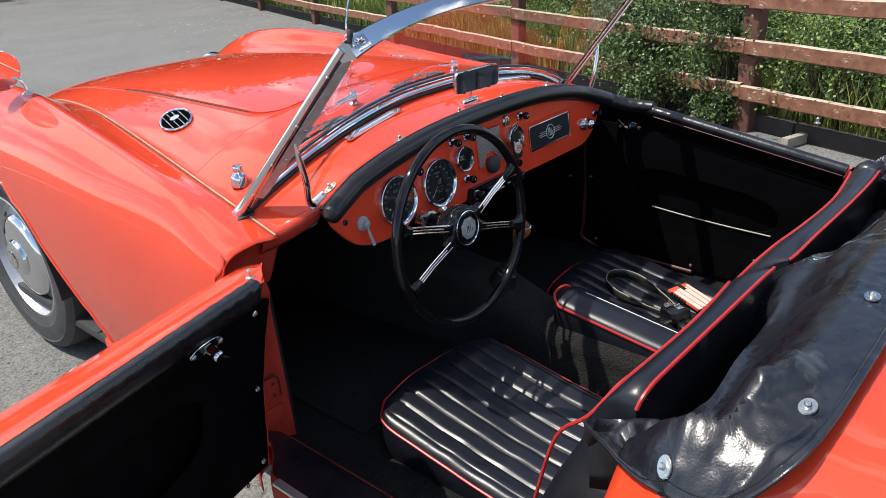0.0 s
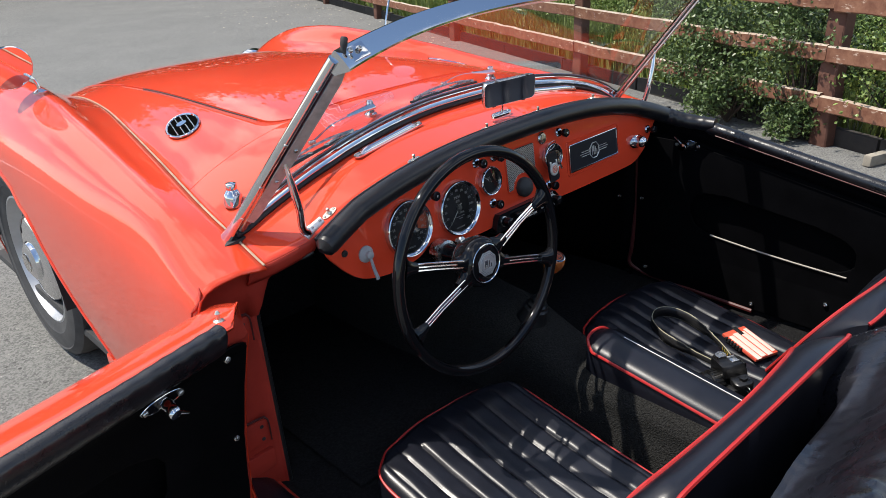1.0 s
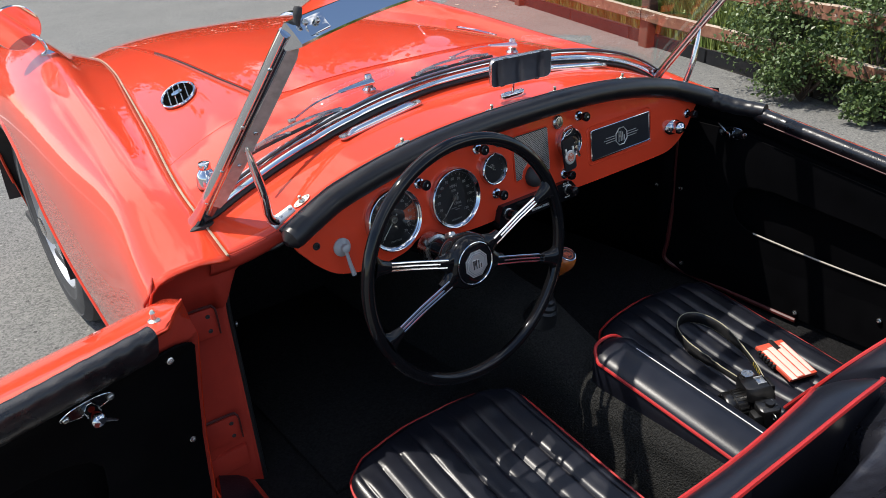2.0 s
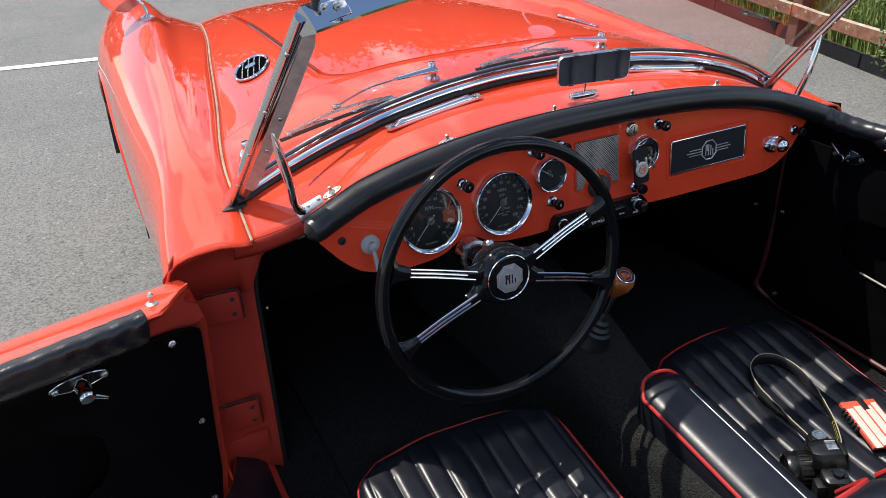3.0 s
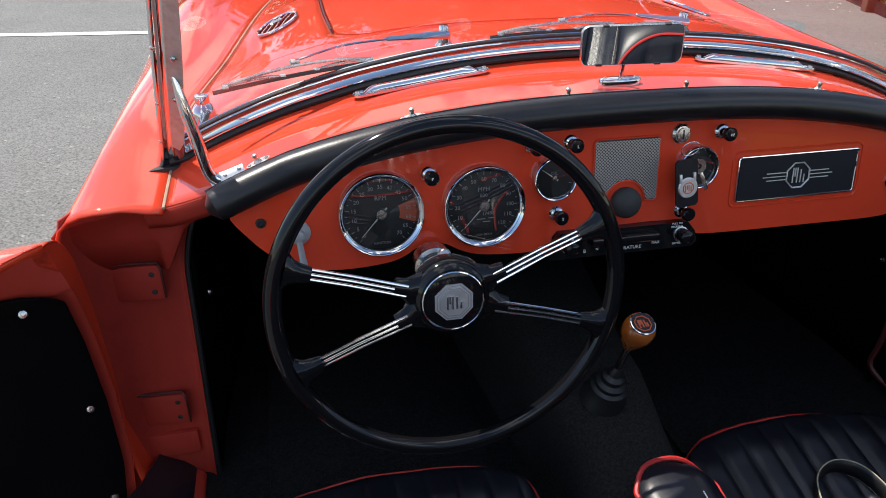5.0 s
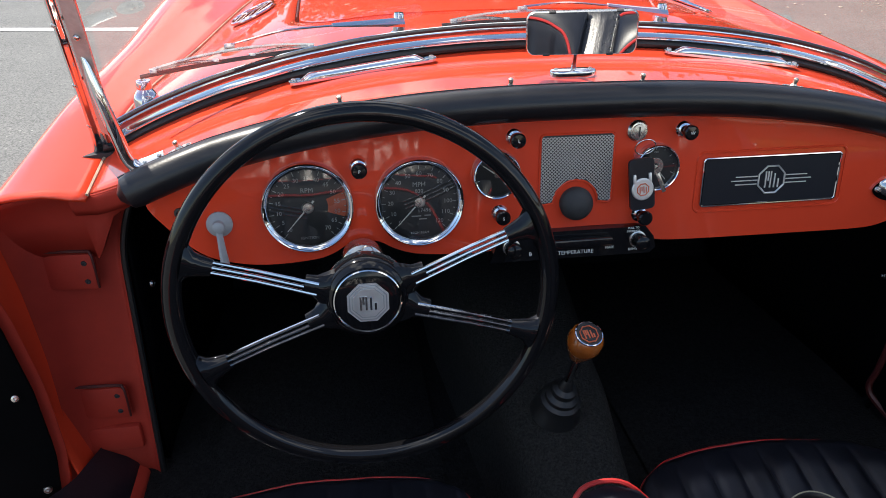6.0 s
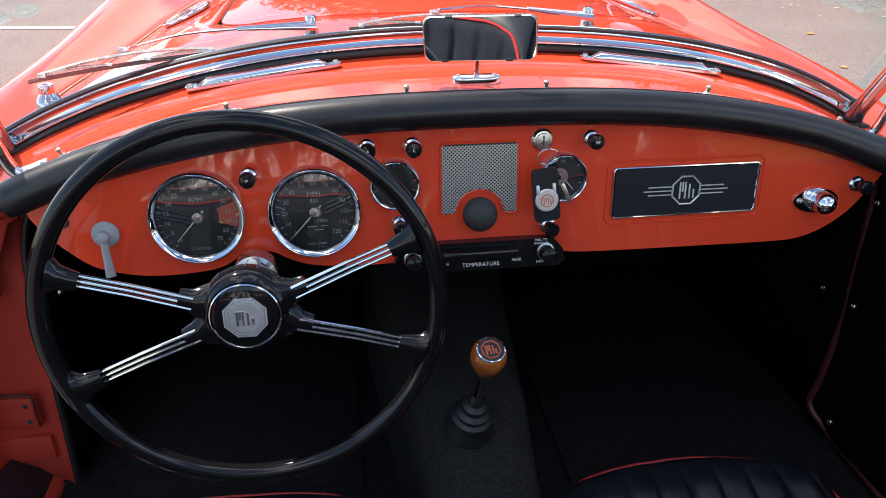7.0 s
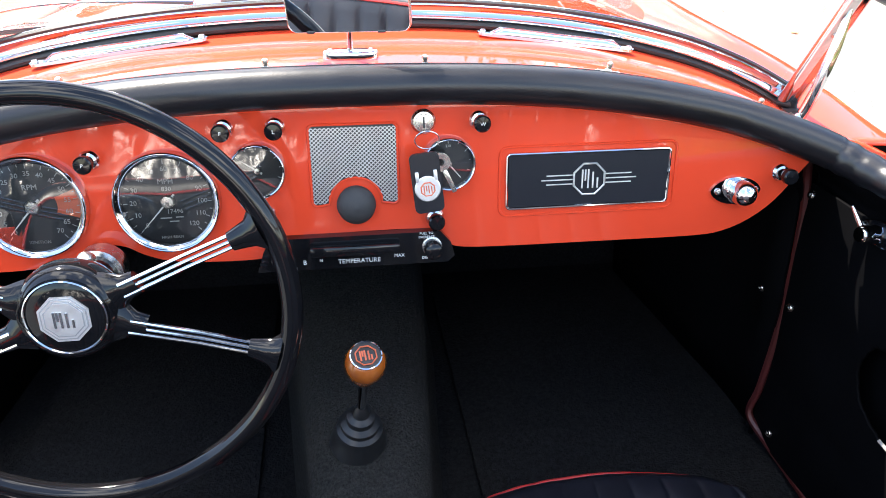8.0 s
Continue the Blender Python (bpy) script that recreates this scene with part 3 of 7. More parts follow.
def wing_row(y, n=36):
    zc, zp, xp = lerp_table(PAN, y)
    xc, zcr, x3, z3, x4, z4 = lerp_table(WNG, y)
    ctrl = [(xp, 0, zp), (xp + 0.5 * (xc - xp), 0, zp + 0.42 * (zcr - zp)), (xc, 0, zcr), (x3, 0, z3), (x4, 0, z4), (x4 - 0.006, 0, 0.42), (x4 - 0.045, 0, 0.19)]
    line = smooth_path(ctrl, 14)
    zb = under(y)
    cut = [p for i, p in enumerate(line) if i < 30 or p.z > zb]
    L = [0]
    for a, b in zip(cut, cut[1:]):
        L.append(L[-1] + (b - a).length)
    out = []
    for k in range(n + 1):
        t = L[-1] * k / n
        i = max(0, min(len(L) - 2, int(np.searchsorted(L, t)) - 1))
        f = (t - L[i]) / max(1e-9, L[i + 1] - L[i])
        p = cut[i].lerp(cut[i + 1], f)
        out.append((p.x, y, p.z))
    return out


def solid(ob, t, offset=-1.0):
    m = ob.modifiers.new("thickness", "SOLIDIFY")
    m.thickness, m.offset = t, offset
    return ob


ys = sorted(set([0.05 + 1.98 * i / 110 for i in range(111)]))
for side in (-1, 1):
    bm = bmesh.new()
    sheet(bm, [[(side * x, y, z) for x, y, z in wing_row(y)] for y in ys])
    bmesh.ops.recalc_face_normals(bm, faces=bm.faces)
    w = part("front_wing", bm, PAINT, car, "orange-red front wing", smooth=60)
    solid(w, 0.004, -1.0 if side > 0 else -1.0)
    bm = bmesh.new()
    tube(bm, [(side * lerp_table(PAN, y)[2], y, lerp_table(PAN, y)[1] + 0.001) for y in [0.058 + 1.9 * i / 60 for i in range(61)]], 0.0023, 6)
    part("wing_beading", bm, CREAM, car, "cream beading along the wing seam")

# scuttle, from the dash edge to the bonnet
YB, XB = 0.372, 0.345


def scuttle_edge(x):
    a = max(0.0, abs(x) - 0.47)
    return 0.006 + 3.2 * a * a


def bonnet_half(y):
    base = XB - 0.045 * max(0, (y - 0.6)) ** 1.2
    d = y - YB
    r = 0.07
    return base - r + math.sqrt(max(0, r * r - (r - d) ** 2)) if d < r else base


bm = bmesh.new()
rows = []
for j in range(19):
    v = j / 18
    row = []
    for i in range(81):
        u = -1 + 2 * i / 80
        xp = 0.6
        for _ in range(3):
            y = scuttle_edge(u * xp) * (1 - v) + (YB + (0.02 if abs(u * xp) > XB + 0.005 else 0.0)) * v
            xp = lerp_table(PAN, y)[2]
        x = u * xp
        row.append((x, y, crown(x, y) - 0.0007 * max(0.0, min(1.0, (y - YB + 0.004) / 0.008))))
    rows.append(row)
sheet(bm, rows)
bmesh.ops.recalc_face_normals(bm, faces=bm.faces)
solid(part("scuttle", bm, PAINT, car, "orange-red scuttle panel below the windscreen", smooth=60), 0.004)

for side in (-1, 1):
    bm = bmesh.new()
    rows = []
    for j in range(101):
        v = (j / 100) ** 1.5
        y = YB + (2.05 - YB) * v
        x0, x1 = bonnet_half(y) + 0.0045, lerp_table(PAN, y)[2]
        rows.append([(side * (x0 + (x1 - x0) * i / 12), y, crown(x0 + (x1 - x0) * i / 12, y)) for i in range(13)])
    sheet(bm, rows)
    bmesh.ops.recalc_face_normals(bm, faces=bm.faces)
    solid(part("bonnet_surround", bm, PAINT, car, smooth=60), 0.004)
    # black tube added to draw the shade inside the open shut gap
    bm = bmesh.new()
    tube(bm, [(side * (bonnet_half(y) + 0.0008), y, crown(bonnet_half(y), y) - 0.0012) for y in [0.46 + 0.62 * k / 40 for k in range(41)]], lambda t: 0.0013 + 0.0010 * t, 6)
    part("bonnet_gap_shade", bm, DIAL, car, "black tube standing in for the dark bonnet shut gap")

bm = bmesh.new()
rows = []
for j in range(101):
    v = (j / 100) ** 1.5
    y = YB + 0.003 + (1.93 - YB) * v
    h = bonnet_half(y) - 0.003
    row = [(-h - 0.0005, y, crown(h, y) - 0.006)]
    row += [(h * (-1 + 2 * i / 60), y, crown(h * (-1 + 2 * i / 60), y) + 0.0008) for i in range(61)]
    row += [(h + 0.0005, y, crown(h, y) - 0.006)]
    rows.append(row)
rows.insert(0, [(x, y - 0.0005, z - 0.008) for x, y, z in rows[0]])
sheet(bm, rows)
bmesh.ops.recalc_face_normals(bm, faces=bm.faces)
part("bonnet", bm, PAINT, car, "orange-red bonnet lid", smooth=50)
bm = bmesh.new()
sheet(bm, [[(0.42 * (-1 + 2 * i / 20) * (1 - 0.25 * j / 30), 0.3 + 1.65 * j / 30, crown(0.42 * (-1 + 2 * i / 20) * (1 - 0.25 * j / 30), 0.3 + 1.65 * j / 30) - 0.02) for i in range(21)] for j in range(31)])
part("engine_bay_lining", bm, RUBBER, car)

# nose, closed below the bonnet
bm = bmesh.new()
rows = []
for j in range(13):
    t = j / 12
    row = []
    for i in range(61):
        x = 0.6 * (-1 + 2 * i / 60)
        zt = crown(min(abs(x), 0.355), 2.05) if abs(x) < 0.36 else 0.52 + 0.08 * math.sin(math.pi * min(1, (abs(x) - 0.36) / 0.24))
        row.append((x, 2.04 + 0.07 * math.sin(math.pi * t) * (1 - (x / 0.62) ** 2), zt + (0.24 - zt) * t))
    rows.append(row)
sheet(bm, rows)
bmesh.ops.recalc_face_normals(bm, faces=bm.faces)
part("nose_panel", bm, PAINT, car)
for side in (-1, 1):
    lamp = holder("headlamp", car)
    bm = bmesh.new()
    lathe(bm, [(0.092, -0.05), (0.095, 0.0), (0.09, 0.012), (0.082, 0.014), (0.08, 0.008)], pose(side * 0.545, 1.985, 0.615, -80, 0, 0), 32)
    part("lamp_rim", bm, CHROME, lamp)
    bm = bmesh.new()
    lathe(bm, [(0.082, 0.006), (0.06, 0.022), (0.03, 0.03), (0, 0.032)], pose(side * 0.545, 1.985, 0.615, -80, 0, 0), 32)
    part("lens", bm, GLASS, lamp)

# rear wings and deck
REAR = [(-0.54, 0.70, 0.70, 0.69, 0.672, 0.745), (-0.8, 0.705, 0.70, 0.692, 0.662, 0.747), (-1.1, 0.70, 0.695, 0.685, 0.66, 0.75), (-1.4, 0.645, 0.645, 0.652, 0.635, 0.738), (-1.62, 0.555, 0.555, 0.59, 0.585, 0.705), (-1.78, 0.465, 0.465, 0.50, 0.52, 0.64), (-1.88, 0.38, 0.38, 0.40, 0.44, 0.53)]


def rear_line(y):
    z0, z1, z2, z3, xs = lerp_table(REAR, y)
    return smooth_path([(0, y, z0), (0.3, y, z1), (0.56, y, z2), (0.66 * xs / 0.745, y, z3 - 0.006), (xs - 0.012, y, z3 - 0.085), (xs, y, z3 - 0.17), (xs - 0.004, y, 0.38), (xs - 0.03, y, 0.19)], 10)


def rear_z(x, y):
    """Height of the deck and rear quarter at a place."""
    line = rear_line(min(y, -0.80))
    top = [p for p in line if p.z > 0.5]
    z = float(np.interp(x, [p.x for p in top], [p.z for p in top]))
    if x < opening(y):
        return 0.0
    if y > -0.80:
        z = z - 0.075 * (y + 0.80) / 0.085
    return z


def opening(y):
    """Half width of the cockpit opening in the rear deck."""
    if y > -0.83:
        return 0.655
    return 0.655 * math.sqrt(max(0.0, 1 - ((-0.83 - y) / 0.055) ** 2))


def rear_row(y, x_in, side, n=40):
    zb = under(y)
    cut = [p for p in rear_line(y) if p.x >= x_in - 1e-6 and (p.z > zb or p.x < 0.6)]
    L = [0]
    for a, b in zip(cut, cut[1:]):
        L.append(L[-1] + (b - a).length)
    out = []
    for k in range(n + 1):
        t = L[-1] * k / n
        i = max(0, min(len(L) - 2, int(np.searchsorted(L, t)) - 1))
        f = (t - L[i]) / max(1e-9, L[i + 1] - L[i])
        p = cut[i].lerp(cut[i + 1], f)
        out.append((side * p.x, y, p.z))
    return out


for side in (-1, 1):
    bm = bmesh.new()
    sheet(bm, [[(x, y, z - 0.075 * (1 - i / 6)) for x, y, z in rear_row(-0.715 - 0.085 * i / 6, 0.66, side)] for i in range(7)])
    bmesh.ops.recalc_face_normals(bm, faces=bm.faces)
    solid(part("rear_quarter", bm, PAINT, car, smooth=60), 0.004)
    bm = bmesh.new()
    sheet(bm, [rear_row(y, opening(y), side) for y in [-0.80 - 0.09 * i / 20 for i in range(20)] + [-0.89 - 0.99 * i / 50 for i in range(51)]])
    bmesh.ops.recalc_face_normals(bm, faces=bm.faces)
    solid(part("rear_wing", bm, PAINT, car, smooth=60), 0.004)
bm = bmesh.new()
rr = rear_row(-1.88, 0, 1)
sheet(bm, [[(-x, y, z) for x, y, z in reversed(rr)] + rr[1:], [(-x * 0.95, y - 0.04, 0.2) for x, y, z in reversed(rr)] + [(x * 0.95, y - 0.04, 0.2) for x, y, z in rr[1:]]])
part("tail_panel", bm, PAINT, car)
# undertray
bm = bmesh.new()
box(bm, (0, 0.1, 0.17), (1.3, 3.6, 0.03), 0.01)
part("undertray", bm, RUBBER, car)


# ---- wheels ----
def road_wheel(x, y, side):
    w = holder("wheel", car)
    M = Matrix.Translation((x, y, HUB)) @ Matrix.Rotation(radians(90) * side, 4, "Y")
    bm = bmesh.new()
    prof = [(0.19, -0.06), (0.215, -0.068), (0.26, -0.075), (0.295, -0.07), (0.312, -0.058), (0.318, -0.03), (0.318, 0.03), (0.312, 0.058), (0.295, 0.07), (0.288, 0.0735), (0.284, 0.0705), (0.26, 0.075), (0.235, 0.0745), (0.231, 0.0715), (0.215, 0.07), (0.195, 0.06), (0.19, 0.045)]
    lathe(bm, prof, M, 64)
    part("tyre", bm, TYRE, w, "black tyre with ribbed sidewall")
    bm = bmesh.new()
    lathe(bm, [(0.2, 0.055), (0.203, 0.064), (0.197, 0.066), (0.19, 0.05), (0.178, 0.03), (0.165, 0.025), (0.15, 0.034), (0.13, 0.036)], M, 64)
    part("rim", bm, SILVER, w, "silver painted steel rim")
    bm = bmesh.new()
    lathe(bm, [(0.135, 0.036), (0.138, 0.046), (0.13, 0.056), (0.11, 0.062), (0.08, 0.066), (0.062, 0.068), (0.058, 0.076), (0.04, 0.084), (0.0, 0.086)], M, 64)
    part("hubcap", bm, CHROME, w, "chrome hubcap")
    bm = bmesh.new()
    slab(bm, [(0.03 * math.cos(math.pi * (k + 0.5) / 4), 0.03 * math.sin(math.pi * (k + 0.5) / 4)) for k in range(8)], 0.084, 0.089, M)
    part("badge", bm, STEEL, w, "plain octagonal badge")
    for k in range(8):
        bm = bmesh.new()
        a = 2 * math.pi * k / 8
        slab(bm, [(0.155 * math.cos(a + d) * s, 0.155 * math.sin(a + d) * s) for d, s in ((-0.09, 0.95), (0.09, 0.95), (0.1, 1.05), (-0.1, 1.05))], 0.0335, 0.0345, M)
        part("vent_slot", bm, RUBBER, w)
    return w


for side in (-1, 1):
    road_wheel(side * 0.592, AXLE_F, side)
    road_wheel(side * 0.615, AXLE_R, side)
    for a in (AXLE_F, AXLE_R):
        bm = bmesh.new()
        rows = []
        for k in range(25):
            an = math.pi * k / 24
            rows.append([(side * x, a + 0.37 * math.cos(an), HUB + 0.33 * math.sin(an) - 0.02) for x in (0.42, 0.5, 0.6, 0.7)])
        sheet(bm, rows)
        part("wheel_arch_liner", bm, RUBBER, car)
    bm = bmesh.new()
    rim_pts = []
    for k in range(41):
        y = 0.762 + (AXLE_F + ARCH - 0.764) * (0.5 - 0.5 * math.cos(math.pi * k / 40))
        e = wing_row(y)[-1]
        rim_pts.append((side * (e[0] - 0.001), e[1], e[2]))
    tube(bm, rim_pts, 0.005, 6)
    part("arch_lip", bm, PAINT, car)

# ---- cowl vents on the wings' inner sides ----
def normal_frame(x, y, spin=0):
    e = 0.01
    n = Vector((-(crown(x + e, y) - crown(x - e, y)) / (2 * e), -(crown(x, y + e) - crown(x, y - e)) / (2 * e), 1)).normalized()
    ax = Vector((0, 1, 0)) - n * n.y
    ax.normalize()
    bx = ax.cross(n)
    m = Matrix((bx, ax, n)).transposed().to_4x4()
    return Matrix.Translation((x, y, crown(x, y))) @ m @ Matrix.Rotation(spin, 4, "Z")


for side in (-1, 1):
    M = normal_frame(side * 0.432, 0.644, side * radians(17))
    v = holder("cowl_vent", car)
    bm = bmesh.new()
    oval = lambda a, b, n=40: [(a * math.cos(2 * math.pi * k / n), b * math.sin(2 * math.pi * k / n)) for k in range(n)]
    slab(bm, oval(0.036, 0.062), 0.0005, 0.003, M)
    part("well", bm, VENTBLACK, v, "dark vent opening")
    bm = bmesh.new()
    tube(bm, [M @ Vector((x, y, 0.004)) for x, y in oval(0.038, 0.064)], 0.0035, 8, closed=True)
    part("surround", bm, CHROME, v, "chrome oval surround")
    for k in (-1.5, -0.5, 0.5, 1.5):
        bm = bmesh.new()
        L = 0.062 * math.sqrt(max(0.05, 1 - (k * 0.0135 / 0.036) ** 2)) * 0.93
        tube(bm, [M @ Vector((k * 0.0135, -L, 0.005)), M @ Vector((k * 0.0135, 0, 0.0065)), M @ Vector((k * 0.0135, L, 0.005))], 0.0013, 6)
        part("bar", bm, STEEL, v)
    bm = bmesh.new()
    slab(bm, [(0.013 * math.cos(math.pi * (k + 0.5) / 4), 0.013 * math.sin(math.pi * (k + 0.5) / 4)) for k in range(8)], 0.004, 0.010, M)
    part("badge", bm, CHROME, v, "plain octagonal chrome badge")

# chrome filler cap on the scuttle
bm = bmesh.new()
lathe(bm, [(0.0185, -0.002), (0.0190, 0.004), (0.0175, 0.012), (0.0172, 0.019), (0.0155, 0.025), (0.0118, 0.031), (0.0095, 0.034), (0.0102, 0.0355), (0.0105, 0.045), (0.0095, 0.0475), (0.0050, 0.0480), (0.0044, 0.0455), (0, 0.0455)], Matrix.Translation((-0.553, 0.226, crown(0.553, 0.226) - 0.002)) @ Matrix.Diagonal((1, 1, 0.86, 1)), 28)
part("washer_cap", bm, CHROME, car, "stepped chrome screw cap on the scuttle")

# wing mirrors
for side in (-1, 1):
    wm = holder("wing_mirror", car)
    bx, by = side * 0.565, 1.167 if side < 0 else 1.07
    bz = lerp_table(WNG, by)[1] - 0.002
    bm = bmesh.new()
    lathe(bm, [(0.017, -0.003), (0.017, 0.003), (0.008, 0.008), (0.005, 0.01)], Matrix.Translation((bx, by, bz)), 20)
    if side < 0:
        hd = Vector((bx - 0.054, by + 0.01, bz + 0.072))
        bend = [(bx, by, bz), (bx - 0.002, by + 0.002, bz + 0.022), (bx - 0.010, by + 0.006, bz + 0.040), (bx - 0.030, by + 0.022, bz + 0.056), hd + Vector((0, 0.02, 0))]
    else:
        # this stalk stands up higher
        hd = Vector((bx + 0.085, by + 0.01, bz + 0.185))
        bend = [(bx, by, bz), (bx - 0.004, by + 0.002, bz + 0.030), (bx + 0.006, by + 0.004, bz + 0.070), (bx + 0.030, by + 0.012, bz + 0.120), hd + Vector((0, 0.02, 0))]
    tube(bm, smooth_path(bend, 6), 0.0042, 8)
    part("arm", bm, CHROME, wm, "chrome mirror arm")
    M = frame_at(hd, (0.10, -0.93, -0.22) if side < 0 else (-0.10, -0.93, 0.03))
    bm = bmesh.new()
    lathe(bm, [(0.0, -0.03), (0.022, -0.028), (0.044, -0.018), (0.056, -0.004), (0.058, 0.004), (0.0555, 0.006)], M, 40)
    part("shell", bm, CHROME, wm, "round chrome mirror shell")
    bm = bmesh.new()
    lathe(bm, [(0.0557, 0.005), (0.0, 0.0051)], M, 40)
    part("mirror_glass", bm, mat("mirror", (0.9, 0.9, 0.9), 0.0, 1.0), wm, "round mirror glass")

# ---- windscreen ----
def ws_low(u):
    x = 0.598 * u
    y = float(np.interp(abs(x), [0, 0.05, 0.1, 0.2, 0.3, 0.4, 0.5, 0.6, 0.7], [0.172, 0.1715, 0.169, 0.157, 0.144, 0.137, 0.141, 0.152, 0.163]))
    return Vector((x, y + 0.009, crown(min(abs(x), 0.59), y) + 0.006 + 0.009))


def ws_top(u):
    x = 0.543 * u
    return Vector((x, 0.004 - 0.125 * u * u, 1.056 - 0.024 * u * u))


def on_screen(u, v, off=0.0):
    p = ws_low(u).lerp(ws_top(u), v)
    if off:
        a = (ws_low(u + 0.02) - ws_low(u - 0.02)).normalized()
        n = a.cross((ws_top(u) - ws_low(u)).normalized())
        p = p + n.normalized() * off
    return p


ws = holder("windscreen", car, "curved glass windscreen in a chrome frame")
bm = bmesh.new()
rows = [[on_screen(-0.985 + 1.97 * i / 40, v / 8 * 0.985 + 0.01) for i in range(41)] for v in range(9)]
sheet(bm, rows)
g = part("pane", bm, SCREEN, ws, "clear windscreen glass")
g.visible_shadow = False


def profile_strip(path_fn, prof, n=64, u0=-1.0, u1=1.0):
    """A profile of (along screen, out of screen) swept across the screen at path_fn(u)."""
    b = bmesh.new()
    rows = []
    for i in range(n + 1):
        u = u0 + (u1 - u0) * i / n
        p = path_fn(u)
        a = (path_fn(u + 0.02) - path_fn(u - 0.02)).normalized()
        up = (ws_top(u) - ws_low(u)).normalized()
        up = (up - a * up.dot(a)).normalized()
        nn = a.cross(up).normalized()
        rows.append([p + up * s + nn * o for s, o in prof])
    vs = sheet(b, rows, wrap=True)
    b.faces.new(list(reversed(vs[0])))
    b.faces.new(vs[-1])
    bmesh.ops.recalc_face_normals(b, faces=b.faces)
    return b


part("lower_rail", profile_strip(ws_low, [(0.0050, 0.004), (0.0050, 0.0125), (0.0058, 0.0140), (0.0074, 0.0143), (0.0086, 0.0134), (0.0108, 0.0062), (0.0118, 0.0054), (0.0198, 0.0046), (0.0206, 0.0036), (0.0206, -0.006), (0.014, -0.009), (0.0050, -0.006)]), CHROME, ws, "polished lower windscreen rail")
part("rubber_seal", profile_strip(ws_low, [(-0.034, -0.012), (0.0046, -0.005), (0.0046, 0.0100), (0.0042, 0.0205), (0.0015, 0.0222), (-0.034, 0.0160)]), DIAL, ws, "black rubber seal under the screen")
part("glazing_strip", profile_strip(ws_low, [(0.0206, -0.004), (0.0228, -0.003), (0.0228, 0.0010), (0.0206, 0.0020)]), DIAL, ws)
part("upper_rail", profile_strip(ws_top, [(-0.012, -0.007), (0.010, -0.012), (0.0165, -0.0130), (0.0190, -0.0105), (0.0165, 0.006), (0.0130, 0.0205), (0.0105, 0.0225), (0.0070, 0.0205), (-0.012, 0.008)]), CHROME, ws, "polished upper windscreen rail")


def screw(M, r=0.004, parent=None, material=None):
    b = bmesh.new()
    lathe(b, [(r, 0), (r, r * 0.35), (r * 0.75, r * 0.7), (r * 0.35, r * 0.75), (r * 0.3, r * 0.4), (0, r * 0.4)], M, 12)
    return part("screw", b, material or STEEL, parent)


